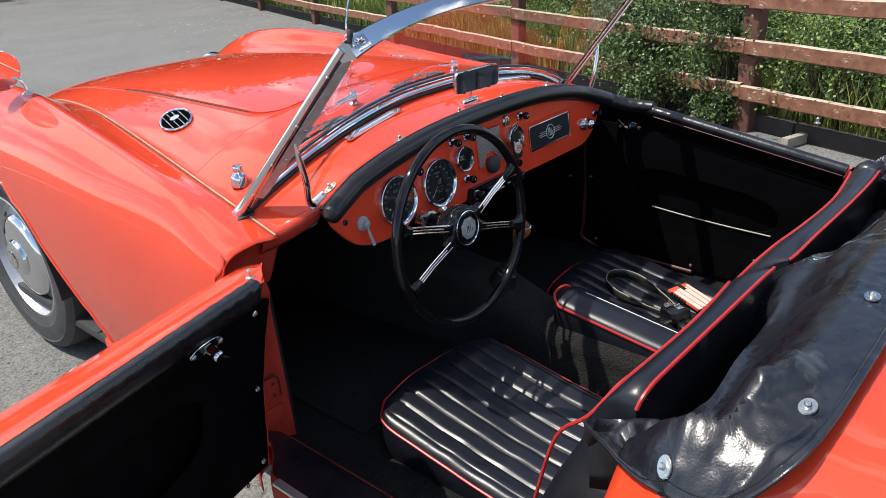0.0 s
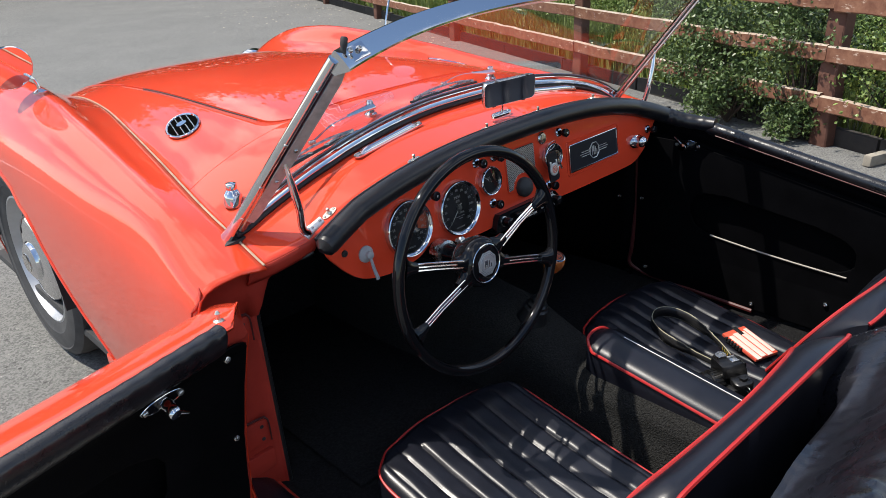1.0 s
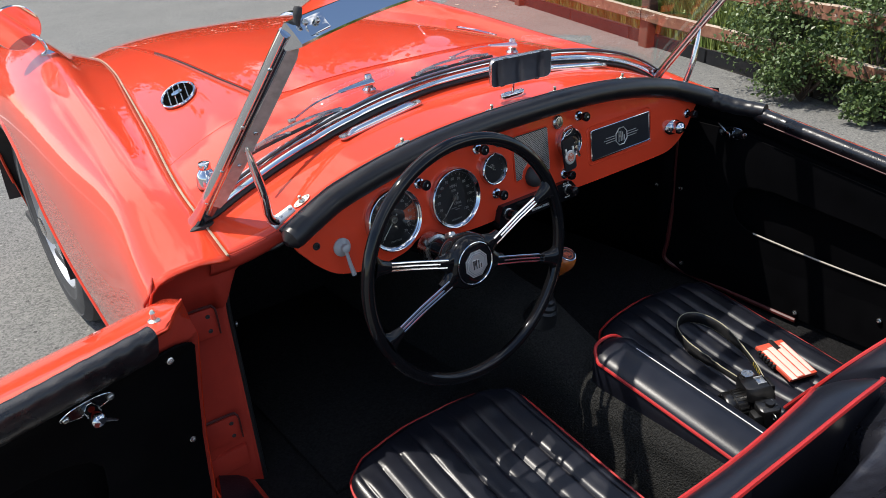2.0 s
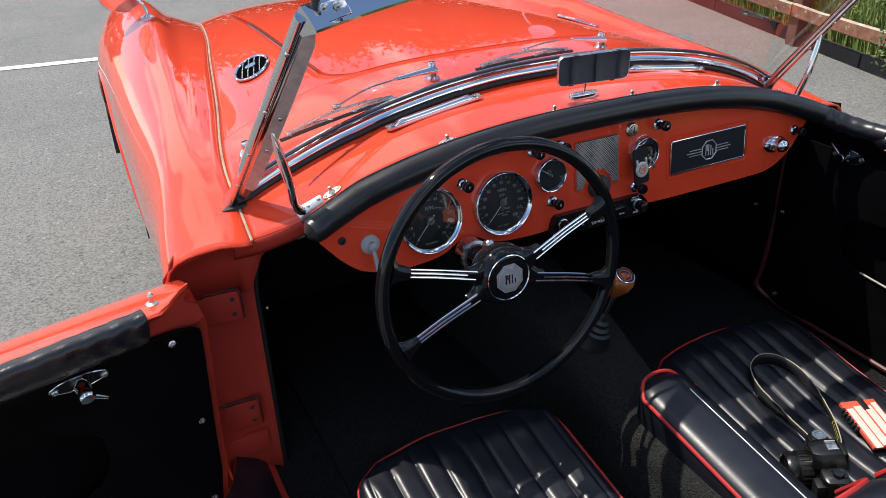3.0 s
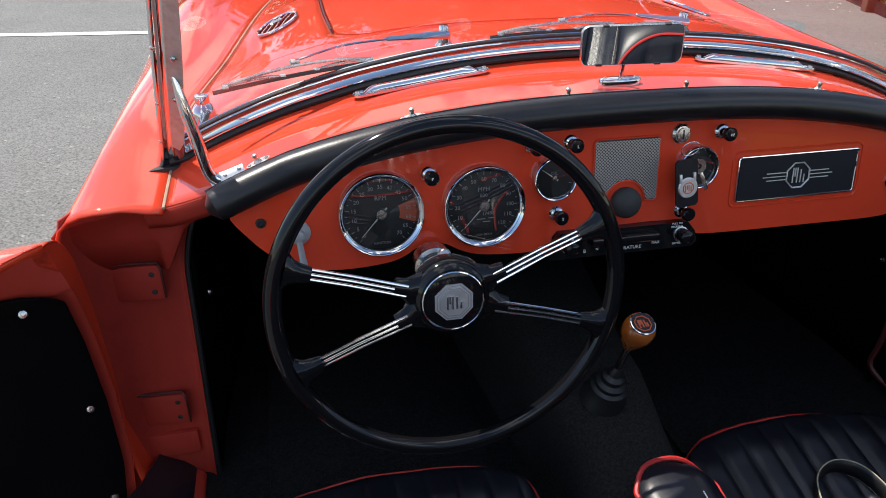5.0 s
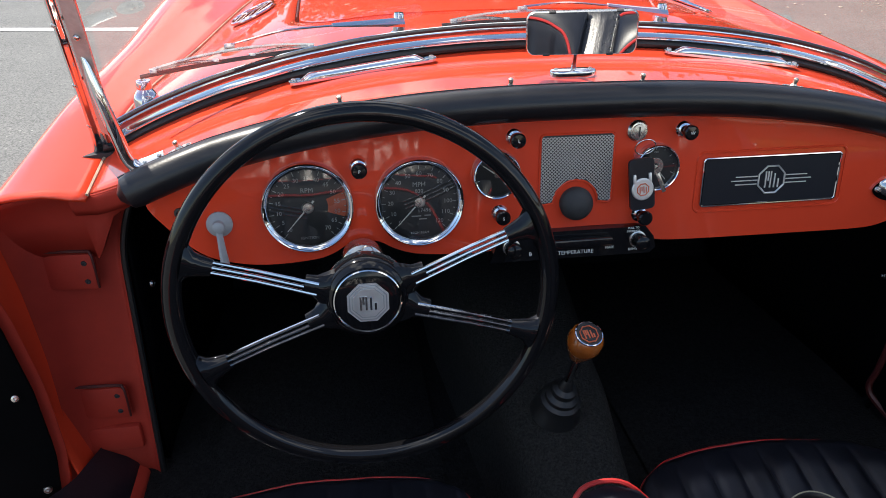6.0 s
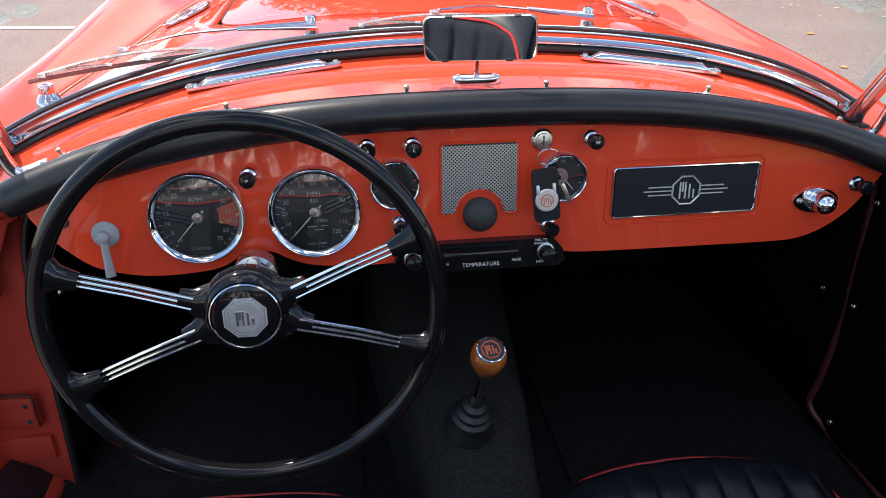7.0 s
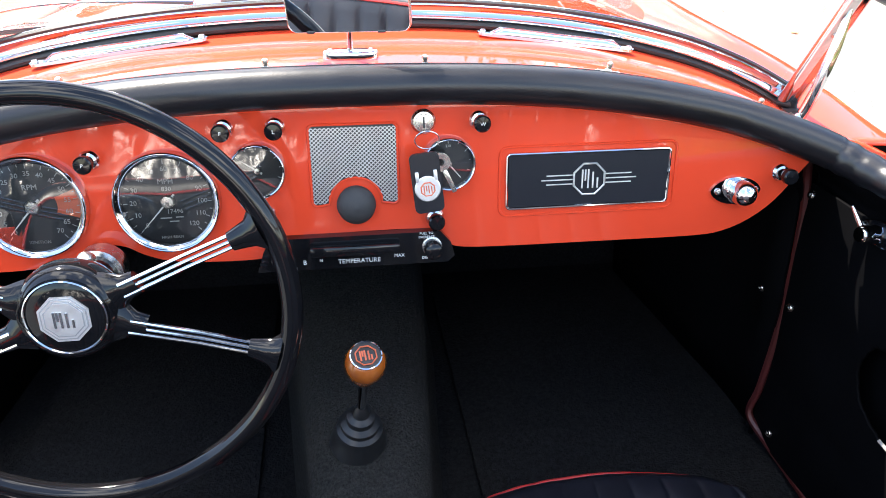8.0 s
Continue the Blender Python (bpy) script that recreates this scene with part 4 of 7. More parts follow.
for side in (-1, 1):
    lo, hi = Vector((side * 0.6025, 0.168, 0.710)), Vector((side * 0.539, -0.119, 1.042))
    d = (hi - lo).normalized()
    inw = Vector((-side, 0, 0))
    inw = (inw - d * inw.dot(d)).normalized()
    back = d.cross(inw).normalized()
    if back.y > 0:
        back = -back
    pil = holder("windscreen_pillar", car, "chrome windscreen pillar")
    # channelled section: rounded outer strip, hollow middle, flat inner flange
    bm = bmesh.new()
    sec = smooth_path([(-0.012, -0.009, 0), (-0.0155, 0.002, 0), (-0.0135, 0.0095, 0), (-0.0085, 0.0118, 0), (-0.0045, 0.0100, 0), (-0.0005, 0.0082, 0), (0.0035, 0.0098, 0), (0.0060, 0.0112, 0), (0.0120, 0.0108, 0), (0.0185, 0.0088, 0), (0.0190, 0.0050, 0), (0.0060, -0.0060, 0), (-0.0040, -0.0110, 0)], 4, True)
    rows = []
    for i in range(25):
        t = i / 24
        p = lo.lerp(hi, t)
        flare = 1.06 - 0.13 * t + 0.45 * max(0, 1 - t * 9) ** 2
        rows.append([p + (inw * (q.x if q.x > 0 else q.x * 0.72) + back * (q.y if q.y > 0 else q.y * 0.6)) * flare for q in sec])
    vs = sheet(bm, rows, wrap=True)
    bm.faces.new(list(reversed(vs[0])))
    bm.faces.new(vs[-1])
    bmesh.ops.recalc_face_normals(bm, faces=bm.faces)
    part("post", bm, CHROME, pil, "polished raked pillar", smooth=60)
    bm = bmesh.new()
    rows = []
    for i in range(21):
        t = 0.14 + 0.83 * i / 20
        p = lo.lerp(hi, t)
        w = (0.0185 + 0.003 * math.sin(math.pi * min(1, (t - 0.14) / 0.83))) * (1.06 - 0.13 * t)
        if i in (0, 20):
            w *= 0.75
        rows.append([p + inw * x + back * y for x, y in ((0.0045, 0.0095), (0.0045, 0.0128), (w, 0.0190), (w + 0.0008, 0.0178), (w, 0.0150))])
    vs = sheet(bm, rows, wrap=True)
    bm.faces.new(list(reversed(vs[0])))
    bm.faces.new(vs[-1])
    bmesh.ops.recalc_face_normals(bm, faces=bm.faces)
    part("flange", bm, ALLOY, pil, "flat satin flange beside the glass", smooth=40)
    for t in (0.40, 0.48, 0.58):
        p = lo.lerp(hi, t) + inw * 0.0125 + back * 0.0162
        screw(frame_at(p, back - inw * 0.4), 0.0038, pil)
    for t in (0.16, 0.36, 0.60, 0.87):
        p = lo.lerp(hi, t) - inw * 0.0088 + back * 0.0100
        screw(frame_at(p + inw * 0.0012, back - inw * 0.5), 0.0032, pil)
    # rubber pad under the foot
    bm = bmesh.new()
    poly = [(-0.024, -0.030), (0.016, -0.034), (0.023, -0.018), (0.020, 0.026), (0.0, 0.038), (-0.018, 0.026)]
    slab(bm, [(x, y) for x, y in poly], -0.008, 0.004, Matrix.Translation((lo.x, lo.y + 0.004, lo.z - 0.004)) @ Matrix.Rotation(radians(8) * side, 4, "Y"))
    part("rubber_pad", bm, RUBBER, pil, "black rubber pad under the pillar")
    # peg on top
    bm = bmesh.new()
    lathe(bm, [(0.0045, 0), (0.0045, 0.010), (0.0055, 0.012), (0.0055, 0.022), (0.004, 0.0245), (0, 0.0245)], frame_at(hi + d * 0.006 + inw * 0.012, (-0.25 * side, 0.05, 1)), 14)
    part("peg", bm, RUBBER, pil, "dark peg on the pillar top")
    # joint plate at the corner
    bm = bmesh.new()
    box(bm, (0, 0, 0), (0.05, 0.004, 0.024), 0.0015)
    bmesh.ops.transform(bm, matrix=Matrix.Translation(hi + inw * 0.03 + Vector((0, -0.006, 0.004))) @ Matrix.Rotation(radians(14) * side, 4, "Y") @ Matrix.Rotation(radians(-40), 4, "X"), verts=bm.verts)
    part("corner_plate", bm, CHROME, pil)
    for k in (0.022, 0.04):
        screw(frame_at(hi + inw * k + Vector((0, -0.010, 0.008 + k * 0.1)), (0, -0.77, 0.64)), 0.0045, pil)
    # stay from the pillar to the scuttle, pinched flat at its upper end
    a, f = lo.lerp(hi, 0.50) + inw * 0.011 + back * 0.0105, Vector((side * 0.536, 0.026, crown(0.536, 0.026) + 0.006))
    bm = bmesh.new()
    mid = a.lerp(f, 0.6) + Vector((-side * 0.001, -0.005, 0))
    tube(bm, smooth_path([a, a.lerp(f, 0.25) + back * 0.004, mid, f + Vector((-side * -0.002, 0, 0.016)), f + Vector((-side * 0.010, 0.001, 0.002))], 6), lambda t: 0.0030 + 0.0048 * min(1, t / 0.30) ** 0.8, 12, flat=0.85)
    part("stay", bm, CHROME, pil, "chrome stay bracing the pillar")
    bm = bmesh.new()
    e = Vector((side * 0.496, 0.027, crown(0.496, 0.027) + 0.003))
    tube(bm, [f + Vector((0, 0, -0.001)), f.lerp(e, 0.3) + Vector((0, 0, 0.001)), f.lerp(e, 0.5) + Vector((0, 0, 0.0005)), e], lambda t: 0.0100 - 0.0022 * t, 12, flat=0.42)
    part("stay_foot", bm, SATIN, pil)
    for t in (0.42, 0.85):
        screw(frame_at(f.lerp(e, t) + Vector((0, 0, 0.003)), (0, 0, 1)), 0.0034, pil)

# ---- wipers ----
for pv, b0, b1, e in (((-0.195, 0.246), (-0.527, 0.107, 0.818), (-0.304, 0.154, 0.837), (-0.4205, 0.142, 0.846)), ((0.209, 0.266), (-0.144, 0.172, 0.858), (0.084, 0.196, 0.857), (-0.030, 0.188, 0.876))):
    w = holder("wiper", car, "chrome windscreen wiper")
    pv = Vector((pv[0], pv[1], crown(*pv)))
    b0, b1, e = Vector(b0), Vector(b1), Vector(e)
    bm = bmesh.new()
    lathe(bm, [(0.014, -0.002), (0.014, 0.004), (0.010, 0.008), (0.0095, 0.014), (0.0075, 0.016), (0.0075, 0.030), (0.006, 0.033), (0, 0.0335)], Matrix.Translation(pv), 18)
    part("pivot", bm, CHROME, w)
    a = pv + Vector((0, -0.004, 0.020))
    bm = bmesh.new()
    tube(bm, [a + Vector((0.006, 0, 0)), a.lerp(e, 0.15) + Vector((0, 0, 0.003)), a.lerp(e, 0.42) + Vector((0, 0, 0.008))], lambda t: 0.0085 - 0.0050 * t, 8, flat=0.55)
    tube(bm, smooth_path([a.lerp(e, 0.38) + Vector((0, 0, 0.007)), a.lerp(e, 0.7) + Vector((0, 0, 0.009)), e + Vector((0.008, 0, 0.002)), e], 5), 0.0017, 6)
    part("arm", bm, CHROME, w, "thin chrome wiper arm")

    def along(k, lift):
        return b0.lerp(b1, k) + Vector((0, 0.002, 0.004 + lift))
    bm = bmesh.new()
    tube(bm, [b0.lerp(b1, k / 8) + Vector((0, 0, 0.003 * math.sin(math.pi * k / 8))) for k in range(9)], 0.0033, 6, flat=0.6)
    part("blade", bm, DIAL, w, "black rubber wiper blade")
    bm = bmesh.new()
    for k0, k1, h in ((0.05, 0.95, 0.009), (0.07, 0.40, 0.0035), (0.60, 0.93, 0.0035)):
        base = 0.0015 if h > 0.005 else 0.0
        tube(bm, smooth_path([along(k0 + (k1 - k0) * q, base + h * (1 - abs(2 * q - 1) ** 2)) for q in (0, 0.25, 0.5, 0.75, 1)], 4), 0.0025, 6, flat=0.7)
    part("blade_carrier", bm, STEEL, w, "sprung metal blade carrier")
    bm = bmesh.new()
    for k in (0.07, 0.40, 0.60, 0.93):
        box(bm, along(k, 0.0), (0.009, 0.006, 0.006), 0.0015)
    box(bm, e + Vector((0, 0, -0.002)), (0.014, 0.008, 0.008), 0.002)
    part("clip", bm, STEEL, w)

# ---- demister slots on the scuttle ----
for side in (-1, 1):
    v = holder("demister_slot", car)
    M0 = normal_frame(side * 0.2535, 0.1205, 0)
    ang = math.atan2((0.127 - 0.146) * side, 0.183 * side) if side > 0 else math.atan2(0.146 - 0.127, 0.183)
    M = M0 @ Matrix.Rotation(ang, 4, "Z")
    bm = bmesh.new()
    pl = []
    for k in range(13):
        a = -math.pi / 2 + math.pi * k / 12
        pl.append((0.088 + 0.009 * math.cos(a), 0.009 * math.sin(a)))
    for k in range(13):
        a = math.pi / 2 + math.pi * k / 12
        pl.append((-0.088 + 0.009 * math.cos(a), 0.009 * math.sin(a)))
    slab(bm, pl, 0.0, 0.003, M)
    part("base", bm, CHROME, v, "chrome base plate")
    bm = bmesh.new()
    rows = []
    for i in range(15):
        x = -0.082 + 0.164 * i / 14
        h = 0.0075 * min(1, (1 - abs(x) / 0.0821) * 22) ** 0.5
        rows.append([M @ Vector((x, y, z)) for y, z in ((-0.0075, 0.002), (-0.0074, 0.002 + h * 0.5), (-0.006, 0.002 + h * 0.85), (-0.003, 0.002 + h), (0.003, 0.002 + h * 1.05), (0.006, 0.002 + h * 0.8), (0.0075, 0.002 + h * 0.4), (0.008, 0.002))])
    sheet(bm, rows)
    part("hood", bm, CHROME, v, "chrome demister hood")
    for sx in (-0.088, 0.088):
        screw(M @ Matrix.Translation((sx * 1.03, 0, 0.003)), 0.0040, v)

# ---- cover studs along the dash edge ----
STUDMETAL = mat("worn_nickel", (0.72, 0.68, 0.58), 0.3, 1.0, rvary=0.1, vscale=60)
for x in (-0.478, -0.287, -0.085, 0.080, 0.283, 0.478):
    y = 0.029 if abs(x) > 0.3 else 0.013
    M = normal_frame(x, y, random.uniform(-0.15, 0.15))
    s = holder("cover_stud", car)
    bm = bmesh.new()
    slab(bm, [(0.016 * math.cos(2 * math.pi * k / 16), 0.0075 * math.sin(2 * math.pi * k / 16)) for k in range(16)], 0.0, 0.0022, M)
    part("plate", bm, STUDMETAL, s)
    bm = bmesh.new()
    lathe(bm, [(0.0055, 0.002), (0.0045, 0.004), (0.0028, 0.006), (0.0028, 0.008), (0.0036, 0.010), (0.0032, 0.0125), (0.002, 0.0135), (0, 0.0138)], M, 12)
    part("peg", bm, STUDMETAL, s)
    for k in (-0.0115, 0.0115):
        screw(M @ Matrix.Translation((k, 0, 0.002)), 0.0025, s)

# ---- interior mirror ----
im = holder("interior_mirror", car, "rounded interior mirror on a stalk")
M = normal_frame(0.003, 0.050, 0)
bm = bmesh.new()
oval = [(math.copysign(abs(math.cos(2 * math.pi * k / 28)) ** 0.5, math.cos(2 * math.pi * k / 28)), math.sin(2 * math.pi * k / 28)) for k in range(28)]
vs = sheet(bm, [[M @ Vector((x * (0.030 - i), y * (0.0085 - i), z)) for x, y in oval] for i, z in ((0, -0.002), (0, 0.0065), (0.0008, 0.0082), (0.0022, 0.0090))], wrap=True)
bm.faces.new(vs[-1])
bmesh.ops.recalc_face_normals(bm, faces=bm.faces)
part("foot", bm, CHROME, im)
bm = bmesh.new()
tube(bm, [M @ Vector((0, 0, 0.004)), (0.003, 0.045, 0.855), (0.003, 0.038, 0.872)], 0.0032, 10)
part("stalk", bm, CHROME, im)
for k in (-0.022, 0.022):
    screw(M @ Matrix.Translation((k, 0, 0.0088)), 0.0026, im)
MM = Matrix.Translation((0.002, 0.027, 0.874)) @ Matrix.Rotation(radians(-13.5), 4, "Z") @ Matrix.Rotation(radians(-2.5), 4, "Y") @ Matrix.Rotation(radians(96), 4, "X")
rr_poly = lambda hx, hy, r, n=6: [(sx * (hx - r) + r * math.cos(a0 + math.pi / 2 * k / n), sy * (hy - r) + r * math.sin(a0 + math.pi / 2 * k / n)) for sx, sy, a0 in ((1, 1, 0), (-1, 1, math.pi / 2), (-1, -1, math.pi), (1, -1, 1.5 * math.pi)) for k in range(n + 1)]
bm = bmesh.new()
rows = []
for s, z in ((0.80, -0.012), (0.95, -0.009), (1.0, -0.002), (1.0, 0.003), (0.98, 0.005), (0.965, 0.004)):
    rows.append([MM @ Vector((x * (1 if s > 0.99 else (s if s < 0.9 else s)), y * s, z)) for x, y in rr_poly(0.0655, 0.0258, 0.0095)])
vs = sheet(bm, rows, wrap=True)
bm.faces.new(list(reversed(vs[0])))
part("shell", bm, STEEL, im, "slim metal mirror back")
bm = bmesh.new()
slab(bm, rr_poly(0.0642, 0.0248, 0.0088), 0.0035, 0.0045, MM)
part("mirror_glass", bm, mat("mirror_silver", (0.88, 0.89, 0.88), 0.01, 1.0), im, "mirror glass reflecting the seats")

for x, y in ((-0.035, 0.0252), (0.043, 0.0252), (-0.041, -0.0252), (0.034, -0.0252)):
    bm = bmesh.new()
    box(bm, (0, 0, 0), (0.008, 0.0022, 0.007), 0.0006, MM @ Matrix.Translation((x, y, 0.003)))
    part("clip", bm, RUBBER, im, "small dark clip on the mirror edge")

# ---- dashboard ----
TILT_D = math.atan(0.12)


def dash(x, z, off=0.0):
    """A place on the dash face; off is towards the seats."""
    return Vector((x, 0.12 * (z - 0.758) - off * math.cos(TILT_D), z + off * math.sin(TILT_D)))


def dash_m(x, z, off=0.0, spin=0.0):
    """A pose on the dash: x to the right, y up the face, z towards the seats."""
    return Matrix.Translation(dash(x, z, off)) @ Matrix.Rotation(radians(90) - TILT_D, 4, "X") @ Matrix.Rotation(spin, 4, "Z")


def pad_mid(x):
    return Vector((x, -0.003, 0.7995 - 0.079 * (abs(x) / 0.53) ** 2.6))


board = holder("dashboard", car, "orange-red painted metal dashboard")
low = [(-0.521, 0.715), (-0.518, 0.692), (-0.500, 0.668), (-0.484, 0.650), (-0.456, 0.628), (-0.415, 0.616), (-0.375, 0.613), (-0.330, 0.616), (-0.308, 0.622), (-0.29, 0.632), (-0.272, 0.637), (-0.25, 0.634), (-0.232, 0.624), (-0.205, 0.615), (-0.16, 0.611), (-0.112, 0.611), (-0.104, 0.616), (-0.098, 0.634), (-0.06, 0.636), (0.0, 0.637), (0.06, 0.637), (0.085, 0.634), (0.100, 0.622), (0.112, 0.613), (0.16, 0.610), (0.303, 0.609), (0.40, 0.609), (0.437, 0.613), (0.47, 0.626), (0.50, 0.648), (0.525, 0.678), (0.548, 0.705)]
low = smooth_path([(x, z, 0) for x, z in low], 3)
bm = bmesh.new()
rows_f, rows_b = [], []
for p in low:
    zt = pad_mid(p.x).z
    n = 14
    rows_f.append([dash(p.x, p.y + (zt - p.y) * k / n) for k in range(n + 1)])
    rows_f[-1].insert(0, dash(p.x, p.y - 0.001, -0.006))
sheet(bm, rows_f)
bmesh.ops.recalc_face_normals(bm, faces=bm.faces)
part("panel", bm, PAINT, board, "orange-red dashboard panel")

bm = bmesh.new()
pad_pts = [pad_mid(-0.541 + 1.089 * k / 120) for k in range(121)]
pad_pts = [Vector((p.x, p.y - 0.002 - 0.2 * max(0, abs(p.x) - 0.44), p.z)) for p in pad_pts]
tube(bm, pad_pts, lambda t: (0.0212 - 0.0005 * abs(2 * t - 1) ** 4) * math.sqrt(max(0.08, 1 - max(0.0, 1 - t / 0.017) ** 2.6)), 20, flat=1.0)
pad = part("dash_pad", bm, VINYL, board, "padded black vinyl roll along the dash top")
bm = bmesh.new()
tube(bm, [Vector((p.x, p.y + 0.012, p.z + 0.0165)) for p in pad_pts], 0.004, 6)
part("pad_edge", bm, VINYL, board)


def ring(bm, M, r0, r1, h, seg=48):
    lathe(bm, [(r1 + 0.0012, 0), (r1 + 0.0012, h * 0.45), (r1 + 0.0006, h * 0.75), (r1 - 0.0004, h * 0.94), (r1 - 0.0014, h), (r1 - 0.0025, h * 0.95), (r0 + 0.0010, h * 0.60), (r0, h * 0.45), (r0 - 0.0006, 0.0015)], M, seg)


def gauge(name, x, z, r, label, marks, needle, start=-135, stop=135, texts=()):
    gmain = holder(name, car, label)
    M = dash_m(x, z, 0.0)
    b = bmesh.new()
    ring(b, M, r * 0.86, r, 0.0125)
    part("bezel", b, CHROME, gmain, "chrome bezel")
    b = bmesh.new()
    lathe(b, [(r * 0.91, 0.0018), (0, 0.0018)], M, 48)
    part("dial", b, DIAL, gmain, "black dial face")
    b = bmesh.new()
    n = (len(marks) - 1) * 2
    for k in range(n + 1):
        a = radians(90 - (start + (stop - start) * k / n))
        r1, r2 = r * 0.835, r * (0.755 if k % 2 == 0 else 0.795)
        w = 0.00045
        d, q = Vector((math.cos(a), math.sin(a), 0)), Vector((-math.sin(a), math.cos(a), 0))
        vs = [b.verts.new(M @ (d * rr + q * s + Vector((0, 0, 0.0024)))) for rr, s in ((r1, -w), (r1, w), (r2, w), (r2, -w))]
        b.faces.new(vs)
    part("scale", b, DIALMARK, gmain, "white scale marks", smooth=0)
    for k, t in enumerate(marks):
        if not t:
            continue
        a = radians(90 - (start + (stop - start) * k / (len(marks) - 1)))
        lettering("numeral", t, r * 0.135, M @ Matrix.Translation((r * 0.65 * math.cos(a), r * 0.65 * math.sin(a), 0.0022)), DIALMARK, gmain)
    for t, px, pz, sz in texts:
        lettering("dial_text", t, r * sz, M @ Matrix.Translation((r * px, r * pz, 0.0022)), DIALMARK, gmain)
    b = bmesh.new()
    a = radians(90 - needle)
    d, q = Vector((math.cos(a), math.sin(a), 0)), Vector((-math.sin(a), math.cos(a), 0))
    slab(b, [((d * u + q * v).x, (d * u + q * v).y) for u, v in ((-r * 0.2, -0.0012), (r * 0.72, -0.0004), (r * 0.72, 0.0004), (-r * 0.2, 0.0012))], 0.0040, 0.0046, M)
    part("needle", b, WHITE, gmain, "white needle")
    b = bmesh.new()
    lathe(b, [(r * 0.135, 0.002), (r * 0.135, 0.005), (r * 0.11, 0.0062), (0, 0.0064)], M, 24)
    part("needle_hub", b, STEEL, gmain, "polished needle hub")
    b = bmesh.new()
    lathe(b, [(r * 0.91, 0.0075), (0, 0.0078)], M, 48)
    c = part("cover_glass", b, GLASS, gmain)
    c.visible_shadow = False
    return gmain, M


tach, MT = gauge("rev_counter", -0.334, 0.684, 0.0545, "round black rev counter with chrome bezel", ["0", "5", "10", "15", "20", "25", "30", "35", "40", "45", "50", "55", "60", "65", "70"], -138, -141, 141, (("RPM", 0, 0.38, 0.15), ("IGNITION", 0, -0.72, 0.09)))
bm = bmesh.new()
arc = [radians(90 - a) for a in range(68, 112, 4)]
poly = [(0.046 * math.cos(a), 0.046 * math.sin(a)) for a in arc] + [(0.024 * math.cos(a), 0.024 * math.sin(a)) for a in reversed(arc)]
slab(bm, poly, 0.0019, 0.0021, MT)
part("red_sector", bm, REDMARK, tach, "red limit sector")
speedo, MS = gauge("speedometer", -0.199, 0.683, 0.0545, "round black speedometer with chrome bezel", ["0", "10", "20", "30", "40", "50", "60", "70", "80", "90", "100", "110", "120"], -137, -137, 137, (("MPH", 0, 0.40, 0.15), ("HIGH BEAM", 0, -0.74, 0.08)))
lettering("trip_counter", "830", 0.0068, MS @ Matrix.Translation((0, 0.0135, 0.0022)), DIALMARK, speedo)
lettering("distance_counter", "17496", 0.0068, MS @ Matrix.Translation((0.006, -0.0115, 0.0022)), DIALMARK, speedo)
bm = bmesh.new()
for k, (x, y, w) in enumerate(((-0.004, -0.0185, 0.006), (0.010, -0.0180, 0.004), (0.004, -0.0225, 0.005))):
    slab(bm, rr_poly(w, 0.0006, 0.0003, 2), 0.0020, 0.0022, MS @ Matrix.Translation((x, y, 0)))
part("small_print", bm, DIALMARK, speedo)
gauge("oil_gauge", -0.103, 0.712, 0.0295, "small round oil pressure gauge", ["", "", "", "", ""], -55, -110, 110, (("OIL", 0, 0.2, 0.2),))
gauge("fuel_gauge", 0.103, 0.711, 0.0295, "small round temperature gauge behind keys", ["", "", "230", "", ""], 140, -110, 110, ())


def dash_knob(x, z, r, letter="", length=0.02, chrome=True, dx=0.006, dz=-0.004, parent=None):
    k = holder("dash_knob", car, "black pull knob on the dashboard")
    M = dash_m(x, z, 0)
    if chrome:
        b = bmesh.new()
        lathe(b, [(r * 0.95, 0), (r * 0.98, 0.002), (r * 0.8, 0.005), (r * 0.55, 0.006)], M, 24)
        part("escutcheon", b, CHROME, k)
    b = bmesh.new()
    lathe(b, [(r * 0.35, 0), (r * 0.35, length * 0.5), (r * 0.7, length * 0.6), (r * 0.88, length * 0.8), (r * 0.85, length), (r * 0.7, length * 1.08), (0, length * 1.1)], M, 24)
    part("knob", b, BAKELITE, k, "black knob")
    if letter:
        lettering("letter", letter, r * 0.52, M @ Matrix.Translation((0, 0, length * 1.11)), WHITE, k)
    return k


for x, z, ch in ((-0.271, 0.730, "P"), (-0.134, 0.757, "F"), (-0.081, 0.757, "L"), (-0.098, 0.662, "S"), (0.137, 0.757, "W"), (0.087, 0.650, ""), (0.502, 0.682, "")):
    dash_knob(x, z, 0.0108, ch, 0.024)

# speaker grille with a round bite at its lower edge
sp = holder("speaker_grille", car, "silver woven mesh speaker grille")
MG = dash_m(0, 0.713, 0)
gz = 0.045
bm = bmesh.new()
out = []
for x, z in rr_poly(0.0475, gz, 0.006):
    out.append((x, z))
poly = [p for p in out if not (abs(p[0]) < 0.03 and p[1] < -gz + 0.001)]
i_low = [i for i, p in enumerate(poly) if p[0] < 0 and p[1] < -gz + 0.0012]
bite = [(-0.029 * math.cos(math.pi * k / 16), -gz + 0.002 + 0.029 * math.sin(math.pi * k / 16)) for k in range(17)]
cut = max(i_low) + 1
poly = poly[:cut] + bite + poly[cut:]
slab(bm, poly, 0.0004, 0.0012, MG)
part("backing", bm, DIAL, sp, "dark cloth behind the mesh")


def in_grille(x, z):
    return abs(x) < 0.0465 and abs(z) < gz - 0.001 and math.hypot(x, z + gz - 0.002) > 0.030


verts, faces = [], []
step = 0.0046
